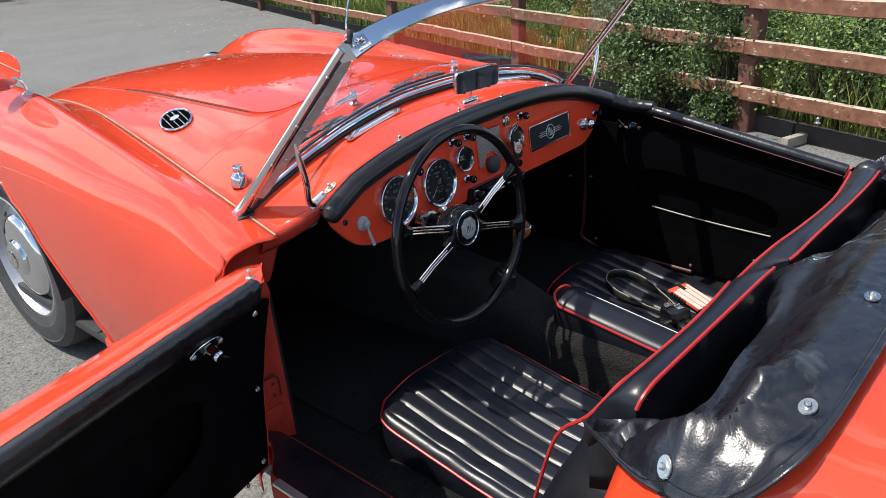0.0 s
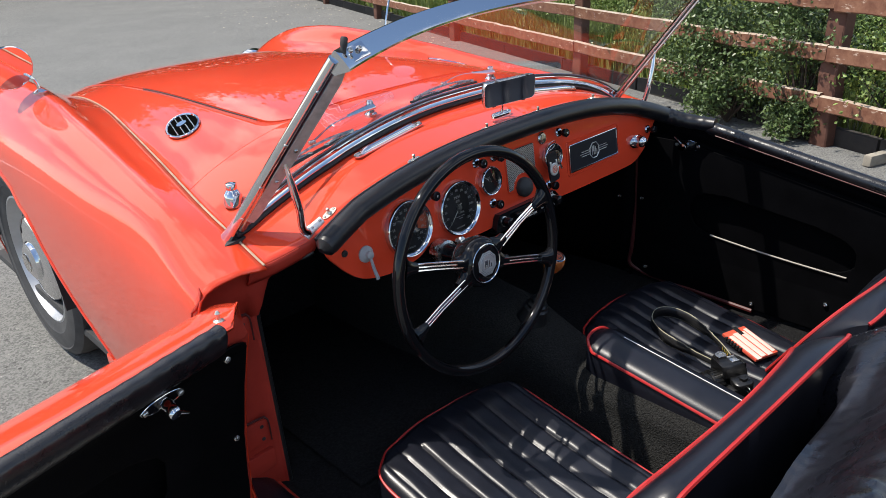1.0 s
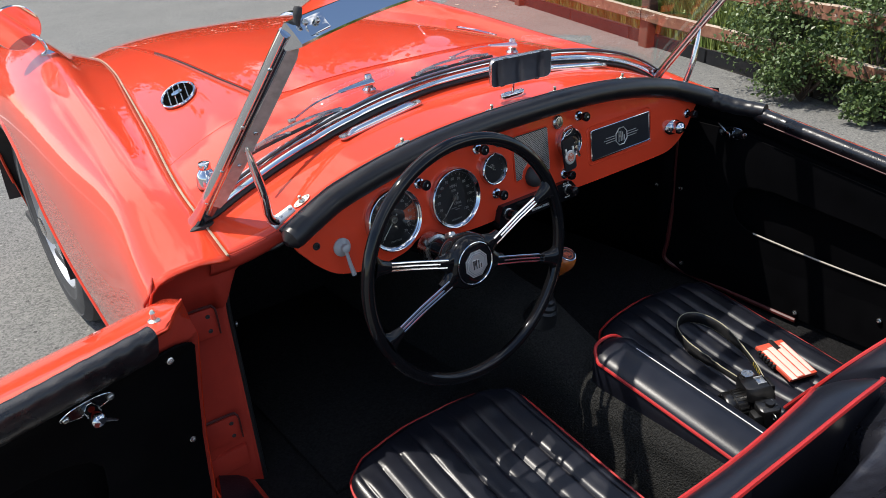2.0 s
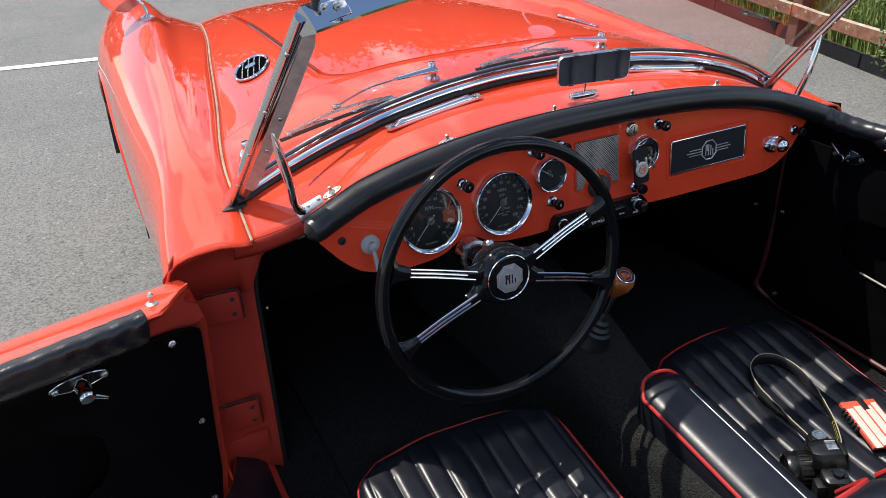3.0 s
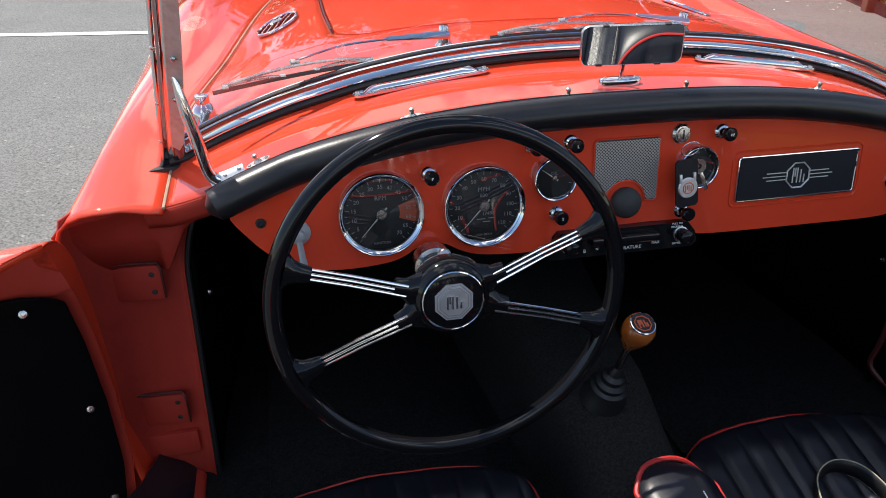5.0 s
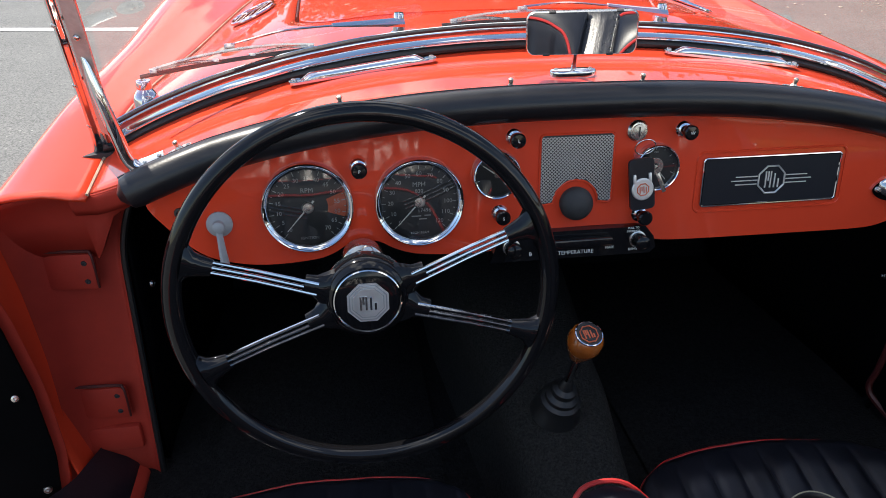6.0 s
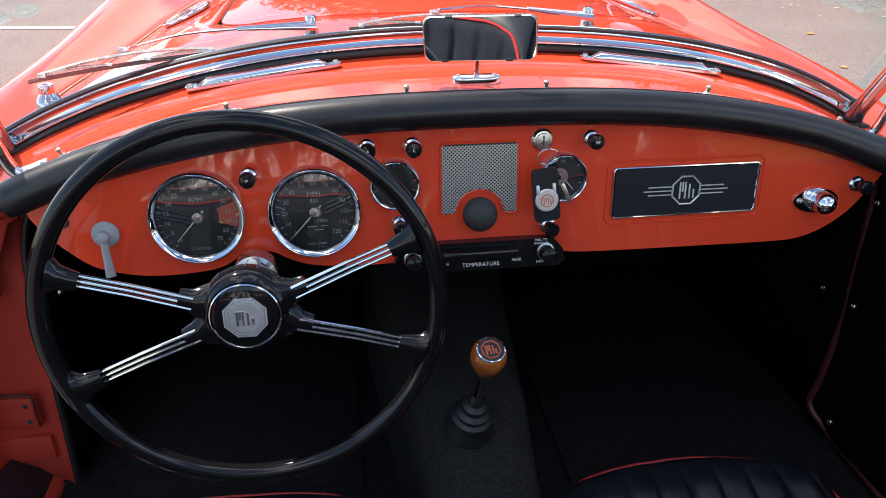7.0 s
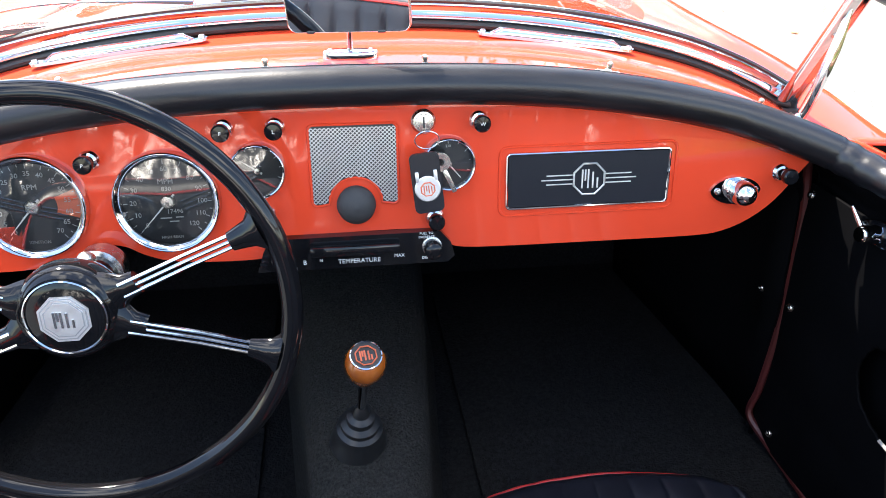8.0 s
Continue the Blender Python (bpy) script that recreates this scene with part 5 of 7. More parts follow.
for r in range(-22, 23):
    for c in range(-12, 13):
        x = c * step + (r % 2) * step / 2
        z = r * 0.0022
        for sx, sz in ((1, 1), (1, -1)):
            x2, z2 = x + sx * step / 2, z + sz * 0.0022
            if in_grille(x, z) and in_grille(x2, z2):
                d = Vector((x2 - x, z2 - z, 0)).normalized()
                q = Vector((-d.y, d.x, 0)) * 0.00052
                k = len(verts)
                for px, pz, s in ((x, z, 1), (x, z, -1), (x2, z2, -1), (x2, z2, 1)):
                    verts.append(tuple(MG @ Vector((px + s * q.x, pz + s * q.y, 0.0022))))
                faces.append((k, k + 1, k + 2, k + 3))
me = bpy.data.meshes.new("mesh_screen")
me.from_pydata(verts, [], faces)
me.materials.append(mat("aged_mesh_metal", (0.55, 0.55, 0.55), 0.42, 0.9, rvary=0.1, vscale=50))
o = new("mesh_screen", me)
o.parent = sp
bm = bmesh.new()
tube(bm, [MG @ Vector((x, z, 0.001)) for x, z in poly], 0.0016, 6, closed=True)
part("rim", bm, PAINT, sp, "painted pressed rim")
bm = bmesh.new()
lathe(bm, [(0.0205, 0.0), (0.0215, 0.006), (0.0205, 0.012), (0.0155, 0.018), (0.008, 0.021), (0, 0.022)], dash_m(0.0, 0.670, 0), 32)
part("horn_button", bm, RUBBER, car, "round black rubber horn button")

# name plate: dark panel in a polished frame, with a plain octagon and wings
pq = holder("dash_plaque", car, "dark blue-black plaque in a polished frame")
MP = dash_m(0.2655, 0.686, 0)
bm = bmesh.new()
slab(bm, rr_poly(0.0955, 0.0315, 0.004), 0.0005, 0.002, MP)
part("plate", bm, mat("plaque_black", (0.0055, 0.0065, 0.011), 0.55, spec=0.3, bump=0.2, bscale=300, bdist=0.0004), pq)
bm = bmesh.new()
tube(bm, [MP @ Vector((x, y, 0.002)) for x, y in rr_poly(0.0955, 0.0315, 0.004)], 0.0017, 8, closed=True)
part("frame", bm, CHROME, pq, "polished frame")
OCT = [(math.cos(math.pi * (k + 0.5) / 4), math.sin(math.pi * (k + 0.5) / 4)) for k in range(8)]
bm = bmesh.new()
tube(bm, [MP @ Vector((0.0195 * x, 0.0195 * y, 0.003)) for x, y in OCT], 0.0013, 6, closed=True)
part("octagon", bm, SATIN, pq, "plain metal octagon outline")
for sx in (-1, 1):
    for k, (x0, x1) in enumerate(((0.019, 0.050), (0.019, 0.056), (0.019, 0.050))):
        bm = bmesh.new()
        slab(bm, [(sx * x0, -0.0006), (sx * x1, -0.0006), (sx * x1, 0.0006), (sx * x0, 0.0006)][::sx], 0.002, 0.0032, MP @ Matrix.Translation((0, (k - 1) * 0.0052, 0)))
        part("wing_bar", bm, SATIN, pq)
for x, y0, y1 in ((-0.008, -0.011, 0.011), (-0.0045, -0.002, 0.011), (-0.001, -0.011, 0.011), (0.0045, -0.011, 0.008), (0.010, -0.011, 0.001)):
    bm = bmesh.new()
    slab(bm, [(x - 0.0009, y0), (x + 0.0009, y0), (x + 0.0009, y1), (x - 0.0009, y1)], 0.002, 0.0032, MP)
    part("emblem_bar", bm, SATIN, pq)
bm = bmesh.new()
tube(bm, [MP @ Vector((x, y, 0.0)) for x, y in rr_poly(0.104, 0.040, 0.010)], 0.0018, 6, closed=True)
part("pressed_rim", bm, PAINT, pq)

# map lamp
ml = holder("map_lamp", car, "chrome map-reading lamp")
M = dash_m(0.447, 0.663, 0)
bm = bmesh.new()
slab(bm, [(0.0315 * math.cos(2 * math.pi * k / 24), 0.0165 * math.copysign(abs(math.sin(2 * math.pi * k / 24)) ** 1.25, math.sin(2 * math.pi * k / 24))) for k in range(24)], 0, 0.003, M)
part("plate", bm, CHROME, ml)
bm = bmesh.new()
lathe(bm, [(0.0165, 0.002), (0.0162, 0.004), (0.0148, 0.005), (0.0148, 0.013), (0.0135, 0.020), (0.0095, 0.0255), (0.0045, 0.028), (0, 0.0285)], M @ Matrix.Translation((0.005, -0.001, 0)), 32)
part("dome", bm, CHROME, ml)
for k in (-0.023, 0.025):
    screw(M @ Matrix.Translation((k, 0, 0.003)), 0.004, ml)

# ignition lock
ig = holder("ignition_lock", car, "chrome ignition lock")
M = dash_m(0.076, 0.758, 0)
bm = bmesh.new()
lathe(bm, [(0.013, 0), (0.0135, 0.003), (0.011, 0.006), (0.009, 0.0062), (0.0085, 0.008), (0, 0.0085)], M, 28)
part("barrel", bm, STEEL, ig)
bm = bmesh.new()
slab(bm, [(-0.0008, -0.006), (0.0008, -0.006), (0.0008, 0.006), (-0.0008, 0.006)], 0.0085, 0.0092, M)
part("slot", bm, DIAL, ig)

# lever switch at the outer end
lv = holder("lever_switch", car, "grey lever switch on the dashboard")
M = dash_m(-0.439, 0.669, 0)
bm = bmesh.new()
lathe(bm, [(0.0155, 0), (0.0155, 0.003), (0.012, 0.006), (0.0075, 0.009), (0.007, 0.016), (0.004, 0.018), (0, 0.018)], M, 24)
part("boss", bm, GREYP, lv)
bm = bmesh.new()
tube(bm, [M @ Vector((0, -0.004, 0.013)), M @ Vector((0.002, -0.028, 0.016)), M @ Vector((0.004, -0.046, 0.020))], lambda t: 0.0042 + 0.0022 * t, 8, flat=0.6)
part("lever", bm, GREYP, lv, "grey lever")
bm = bmesh.new()
lathe(bm, [(0.0065, 0.0), (0.006, 0.002), (0.0035, 0.0022), (0.003, 0.0006), (0, 0.0005)], dash_m(-0.483, 0.685, 0), 18)
part("blanking_hole", bm, DIAL, car)

# heater control below the grille
ht = holder("heater_control", car, "black heater control panel with white lettering")
MH = dash_m(0.0, 0.619, 0.004)
bm = bmesh.new()
slab(bm, [(-0.112, -0.019), (0.10, -0.019), (0.108, -0.012), (0.104, 0.004), (0.092, 0.018), (-0.096, 0.018), (-0.104, 0.004)], -0.01, 0.010, MH)
part("panel", bm, BAKELITE, ht)
bm = bmesh.new()
box(bm, (0, 0, 0), (0.10, 0.012, 0.012), 0.004, MH @ Matrix.Translation((-0.004, 0.004, 0.016)))
part("slider", bm, BAKELITE, ht, "black slider bar")
lettering("caption", "TEMPERATURE", 0.0072, MH @ Matrix.Translation((0.0, -0.0115, 0.0103)), WHITE, ht)
lettering("caption", "MAX", 0.0055, MH @ Matrix.Translation((0.045, -0.008, 0.0103)), WHITE, ht)
lettering("caption", "B", 0.0075, MH @ Matrix.Translation((-0.060, -0.0105, 0.0103)), WHITE, ht)
lettering("caption", "N", 0.005, MH @ Matrix.Translation((-0.042, -0.009, 0.0103)), WHITE, ht)
lettering("caption", "PULL TO", 0.004, MH @ Matrix.Translation((0.076, 0.0165, 0.0103)), WHITE, ht)
lettering("caption", "INCREASE", 0.004, MH @ Matrix.Translation((0.076, 0.012, 0.0103)), WHITE, ht)
lettering("caption", "DEMIST", 0.0045, MH @ Matrix.Translation((0.078, -0.0125, 0.0103)), WHITE, ht)
for x in (-0.085, 0.082):
    bm = bmesh.new()
    lathe(bm, [(0.011, 0.010), (0.0112, 0.012), (0.0095, 0.0125)], MH @ Matrix.Translation((x, 0.001, 0)), 24)
    part("knob_ring", bm, STEEL, ht)
    bm = bmesh.new()
    lathe(bm, [(0.009, 0.010), (0.010, 0.022), (0.0095, 0.030), (0.006, 0.032), (0, 0.032)], MH @ Matrix.Translation((x, 0.001, 0)), 24)
    part("knob", bm, BAKELITE, ht)

# keys hanging from the lock
kf = tagged(holder("key_fob"), "black leather key fob with silver disc on ring", "key fob")
kx, ky, kz = 0.077, -0.024, 0.742
bm = bmesh.new()
tube(bm, [(kx + 0.013 * math.cos(2 * math.pi * k / 24), ky - 0.004 - 0.004 * math.sin(2 * math.pi * k / 24), kz + 0.004 + 0.011 * math.sin(2 * math.pi * k / 24)) for k in range(24)], 0.0007, 6, closed=True)
part("split_ring", bm, STEEL, kf)
M = Matrix.Translation((kx - 0.001, ky - 0.010, 0.700)) @ Matrix.Rotation(radians(83), 4, "X") @ Matrix.Rotation(radians(6), 4, "Z")
bm = bmesh.new()
slab(bm, rr_poly(0.0160, 0.033, 0.006), -0.002, 0.002, M)
part("strap", bm, LEATHER, kf, "black leather tab")
bm = bmesh.new()
lathe(bm, [(0.0142, 0.001), (0.0142, 0.0035), (0.013, 0.0045), (0, 0.0045)], M @ Matrix.Translation((0, -0.006, 0)), 32)
for sx in (-1, 1):
    box(bm, (0, 0, 0), (0.004, 0.012, 0.003), 0.001, M @ Matrix.Translation((sx * 0.010, 0.008, 0.003)))
part("disc", bm, SATIN, kf, "silver disc")
bm = bmesh.new()
tube(bm, [M @ Vector((0.0078 * x, -0.006 + 0.0078 * y, 0.0046)) for x, y in OCT], 0.0008, 5, closed=True)
for x, y0, y1 in ((-0.004, -0.0045, 0.004), (-0.0015, -0.002, 0.004), (0.001, -0.0045, 0.004), (0.004, -0.0045, 0.003)):
    slab(bm, [(x - 0.0006, y0 - 0.006), (x + 0.0006, y0 - 0.006), (x + 0.0006, y1 - 0.006), (x - 0.0006, y1 - 0.006)], 0.0045, 0.0049, M)
part("emblem", bm, REDMARK, kf, "plain red octagon mark")
bm = bmesh.new()
M2 = Matrix.Translation((kx + 0.014, ky - 0.008, 0.722)) @ Matrix.Rotation(radians(84), 4, "X") @ Matrix.Rotation(radians(25), 4, "Z")
lathe(bm, [(0.0105, -0.0009), (0.0105, 0.0009), (0.004, 0.0009), (0.004, -0.0009), (0.0105, -0.0009)], M2, 24)
box(bm, (0, 0, 0), (0.005, 0.028, 0.0018), 0.0005, M2 @ Matrix.Translation((0, -0.023, 0)))
part("key", bm, STEEL, kf, "steel key")

# ---- steering wheel ----
SW = Matrix.Translation((-0.2726, -0.1434, 0.6308)) @ Matrix.Rotation(radians(-0.2), 4, "Z") @ Matrix.Rotation(radians(83.9), 4, "X") @ Matrix.Rotation(radians(2.8), 4, "Z")
st = holder("steering_wheel", car, "black steering wheel with four sprung chrome spokes")
R = 0.2043
HB = SW @ Matrix.Translation((0, 0, -0.009))  # the hub sits a little back
bm = bmesh.new()
rows = []
for k in range(96):
    a = 2 * math.pi * k / 96
    rows.append([SW @ Vector(((R + 0.0106 * math.cos(b)) * math.cos(a), (R + 0.0106 * math.cos(b)) * math.sin(a), 0.0106 * math.sin(b) + (0.0008 * math.cos(a * 36) if math.sin(b) < -0.5 else 0))) for b in [2 * math.pi * j / 16 for j in range(16)]])
sheet(bm, rows, wrap=True, close=True)
part("rim", bm, BAKELITE, st, "glossy black rim")
for ang in (19.5, -19.5, 160.5, 199.5):
    a = radians(ang)
    d, q = Vector((math.cos(a), math.sin(a), 0)), Vector((-math.sin(a), math.cos(a), 0))
    for k in (-1, 0, 1):
        bm = bmesh.new()
        tube(bm, [SW @ (d * r + q * (0.0058 * k * (1.05 if r < 0.1 else 1)) + Vector((0, 0, z))) for r, z in ((0.055, 0.002), (0.12, -0.002), (0.178, -0.001))], 0.0019, 8)
        part("spoke", bm, CHROME, st, "chrome spoke wire")
    bm = bmesh.new()
    rows = []
    for r, w, h in ((0.166, 0.0095, 0.007), (0.176, 0.0115, 0.0085), (0.186, 0.014, 0.0105), (0.196, 0.024, 0.0115)):
        rows.append([SW @ (d * r + q * (w * math.cos(b)) + Vector((0, 0, h * math.sin(b)))) for b in [2 * math.pi * j / 12 for j in range(12)]])
    vs = sheet(bm, rows, wrap=True)
    bm.faces.new(list(reversed(vs[0])))
    part("spoke_boss", bm, BAKELITE, st)
    bm = bmesh.new()
    rows = []
    for r, w, h in ((0.030, 0.030, 0.012), (0.045, 0.022, 0.011), (0.058, 0.013, 0.010), (0.070, 0.0115, 0.0085)):
        rows.append([SW @ (d * r + q * (w * math.cos(b)) + Vector((0, 0, h * math.sin(b) - 0.008 + 0.07 * (r - 0.030)))) for b in [2 * math.pi * j / 12 for j in range(12)]])
    vs = sheet(bm, rows, wrap=True)
    bm.faces.new(vs[-1])
    part("hub_arm", bm, BAKELITE, st)
bm = bmesh.new()
lathe(bm, [(0.030, -0.045), (0.041, -0.03), (0.0475, -0.012), (0.0480, 0.003), (0.0445, 0.0115), (0.0390, 0.0158), (0.0378, 0.0148), (0, 0.0148)], HB, 48)
part("hub", bm, BAKELITE, st, "black hub")
bm = bmesh.new()
lathe(bm, [(0.0366, 0.0148), (0.0372, 0.0172), (0.0360, 0.0180), (0.0350, 0.0166)], HB, 48)
part("hub_ring", bm, CHROME, st)
bm = bmesh.new()
lathe(bm, [(0.0352, 0.0158), (0.028, 0.0178), (0.0, 0.0190)], HB, 48)
part("hub_button", bm, BAKELITE, st)
BADGE = Matrix.Rotation(radians(-2.8), 4, "Z")
for s, z, mtl in ((0.0243, 0.0196, SATIN), (0.0222, 0.0200, SILVER), (0.0208, 0.0204, SATIN), (0.0188, 0.0207, SILVER), (0.0176, 0.0210, SATIN)):
    bm = bmesh.new()
    slab(bm, [(s * x, s * y) for x, y in OCT], 0.0185, z, HB @ BADGE)
    part("badge", bm, mtl, st, "plain octagonal metal badge")
bm = bmesh.new()
for x, y0, y1 in ((-0.008, -0.008, 0.008), (-0.005, -0.001, 0.008), (-0.002, -0.008, 0.008), (0.003, -0.008, 0.007), (0.008, -0.008, 0.0)):
    slab(bm, [(x - 0.0011, y0), (x + 0.0011, y0), (x + 0.0011, y1), (x - 0.0011, y1)], 0.0205, 0.0218, HB @ BADGE)
part("emblem_bar", bm, CHROME, st)
# column
col = holder("steering_column", car)
bm = bmesh.new()
tube(bm, [SW @ Vector((0, 0, -0.04)), SW @ Vector((0, 0, -0.5))], 0.021, 20)
part("tube", bm, BAKELITE, col)
bm = bmesh.new()
lathe(bm, [(0.021, -0.005), (0.026, -0.004), (0.026, 0.020), (0.021, 0.022)], SW @ Matrix.Translation((0, 0, -0.115)), 28)
part("clamp", bm, STEEL, col, "bright steel column clamp")
bm = bmesh.new()
lathe(bm, [(0.007, 0.0), (0.007, 0.014), (0.0055, 0.016), (0, 0.016)], Matrix.Translation((-0.268, -0.075, 0.652)) @ Matrix.Rotation(radians(60), 4, "X"), 20)
part("lock_nut", bm, STEEL, col)

# ---- cockpit tub ----
tub = holder("cockpit_lining", car, "black carpet and trim board lining")
bm = bmesh.new()
box(bm, (0, -0.06, 0.180), (1.26, 1.46, 0.02), 0.004)
part("floor_carpet", bm, CARPET, tub, "black floor carpet")
bm = bmesh.new()
box(bm, (0, 0.68, 0.45), (1.26, 0.02, 0.56), 0.004)
part("firewall", bm, CARPET, tub)
bm = bmesh.new()
box(bm, (0, -0.90, 0.36), (1.26, 0.02, 0.38), 0.004)
part("rear_bulkhead", bm, CARPET, tub)
for side in (-1, 1):
    # footwell side, between the hinge post and the firewall
    bm = bmesh.new()
    rows = []
    for i in range(13):
        y = (0.082 if side > 0 else 0.128) + 0.55 * i / 12
        rows.append([(side * (0.598 - (0.010 if side < 0 else 0) - 0.10 * max(0, (y - 0.2)) + ((0.03 if side > 0 else 0.010) * (1 - k / 6))), y, 0.18 + 0.5 * k / 6) for k in range(7)])
    sheet(bm, rows)
    o = part("footwell_side", bm, TRIM, tub, "black footwell side board")
    solid(o, 0.006, 0)
    # side behind the door
    bm = bmesh.new()
    box(bm, (side * 0.612, -0.78, 0.35), (0.02, 0.16, 0.34), 0.004)
    part("rear_side_board", bm, TRIM, tub)
for x, y, z in ((0.614, 0.128, 0.435), (0.627, 0.088, 0.262), (0.600, 0.20, 0.56), (-0.582, 0.16, 0.50)):
    screw(frame_at((x - (0.004 if x > 0 else -0.004), y, z), (-1 if x > 0 else 1, -0.2, 0.1)), 0.006, tub)

# rubber mats
for sx in (-1, 1):
    bm = bmesh.new()
    box(bm, (sx * 0.34, 0.28, 0.193), (0.36, 0.62, 0.010), 0.003)
    part("floor_mat", bm, CARPET, tub, "black carpet mat")

# transmission tunnel with carpet
bm = bmesh.new()
rows = []
for i in range(30):
    y = -0.80 + 1.46 * i / 29
    h = 0.315 + 0.06 * max(0, min(1, (y + 0.20) / 0.2)) + 0.05 * max(0, min(1, (y - 0.1) / 0.4))
    w = 0.075 + 0.045 * max(0, min(1, (y + 0.12) / 0.5))
    sec = smooth_path([(-w - 0.02, y, 0.18), (-w, y, 0.25), (-w * 0.95, y, h - 0.03), (-w * 0.6, y, h), (0, y, h + 0.004), (w * 0.6, y, h), (w * 0.95, y, h - 0.03), (w, y, 0.25), (w + 0.02, y, 0.18)], 4)
    rows.append(sec)
sheet(bm, rows)
bmesh.ops.recalc_face_normals(bm, faces=bm.faces)
part("tunnel", bm, TUNNELPILE, tub, "dusty black carpet on the transmission tunnel, paler to suggest sun")

# gear lever
gl = holder("gear_lever", car, "gear lever with an amber wooden knob")
gb, gt = Vector((-0.012, -0.052, 0.372)), Vector((-0.002, -0.090, 0.497))
GM = frame_at(gb + (gt - gb) * 0.09, gt - gb)
bm = bmesh.new()
lathe(bm, [(0.036, -0.022), (0.032, -0.006), (0.0285, 0.004), (0.0285, 0.011), (0.0235, 0.015), (0.0235, 0.022), (0.0175, 0.027), (0.017, 0.035), (0.011, 0.040), (0.0085, 0.050), (0.0055, 0.055)], GM, 28)
part("boot", bm, DIAL, gl, "ribbed grey-black rubber boot")
bm = bmesh.new()
tube(bm, [gb + (gt - gb) * 0.3, gt], 0.0055, 12)
part("lever", bm, CHROME, gl, "plated lever")
KM = frame_at(gt, (gt - gb) + Vector((0.0, -0.03, 0.02)))
bm = bmesh.new()
lathe(bm, [(0.006, -0.022), (0.0085, -0.020), (0.0125, -0.010), (0.0185, 0.004), (0.0230, 0.018), (0.0228, 0.029), (0.0195, 0.037), (0.0175, 0.0385)], KM, 36)
part("knob", bm, AMBER, gl, "varnished amber wooden knob")
bm = bmesh.new()
lathe(bm, [(0.0178, 0.038), (0.0178, 0.0405), (0.0165, 0.0408), (0.016, 0.039)], KM, 36)
part("knob_ring", bm, CHROME, gl)
bm = bmesh.new()
lathe(bm, [(0.0163, 0.0388), (0, 0.0398)], KM, 36)
part("knob_badge", bm, DIAL, gl)
bm = bmesh.new()
tube(bm, [KM @ Vector((0.012 * x, 0.012 * y, 0.040)) for x, y in OCT], 0.0009, 5, closed=True)
for x, y0, y1 in ((-0.006, -0.006, 0.006), (-0.0035, -0.001, 0.006), (-0.001, -0.006, 0.006), (0.003, -0.006, 0.005), (0.006, -0.006, 0.0)):
    slab(bm, [(x - 0.0009, y0), (x + 0.0009, y0), (x + 0.0009, y1), (x - 0.0009, y1)], 0.0395, 0.0405, KM)
part("emblem", bm, REDMARK, gl, "plain red octagon mark")


# ---- seats ----
def cushion_outline(u, side):
    """Front edge of the cushion, bowed, for u from 0 (outer) to 1 (inner)."""
    return (-0.045 if side < 0 else -0.060) - 0.035 * (2 * u - 1) ** 2


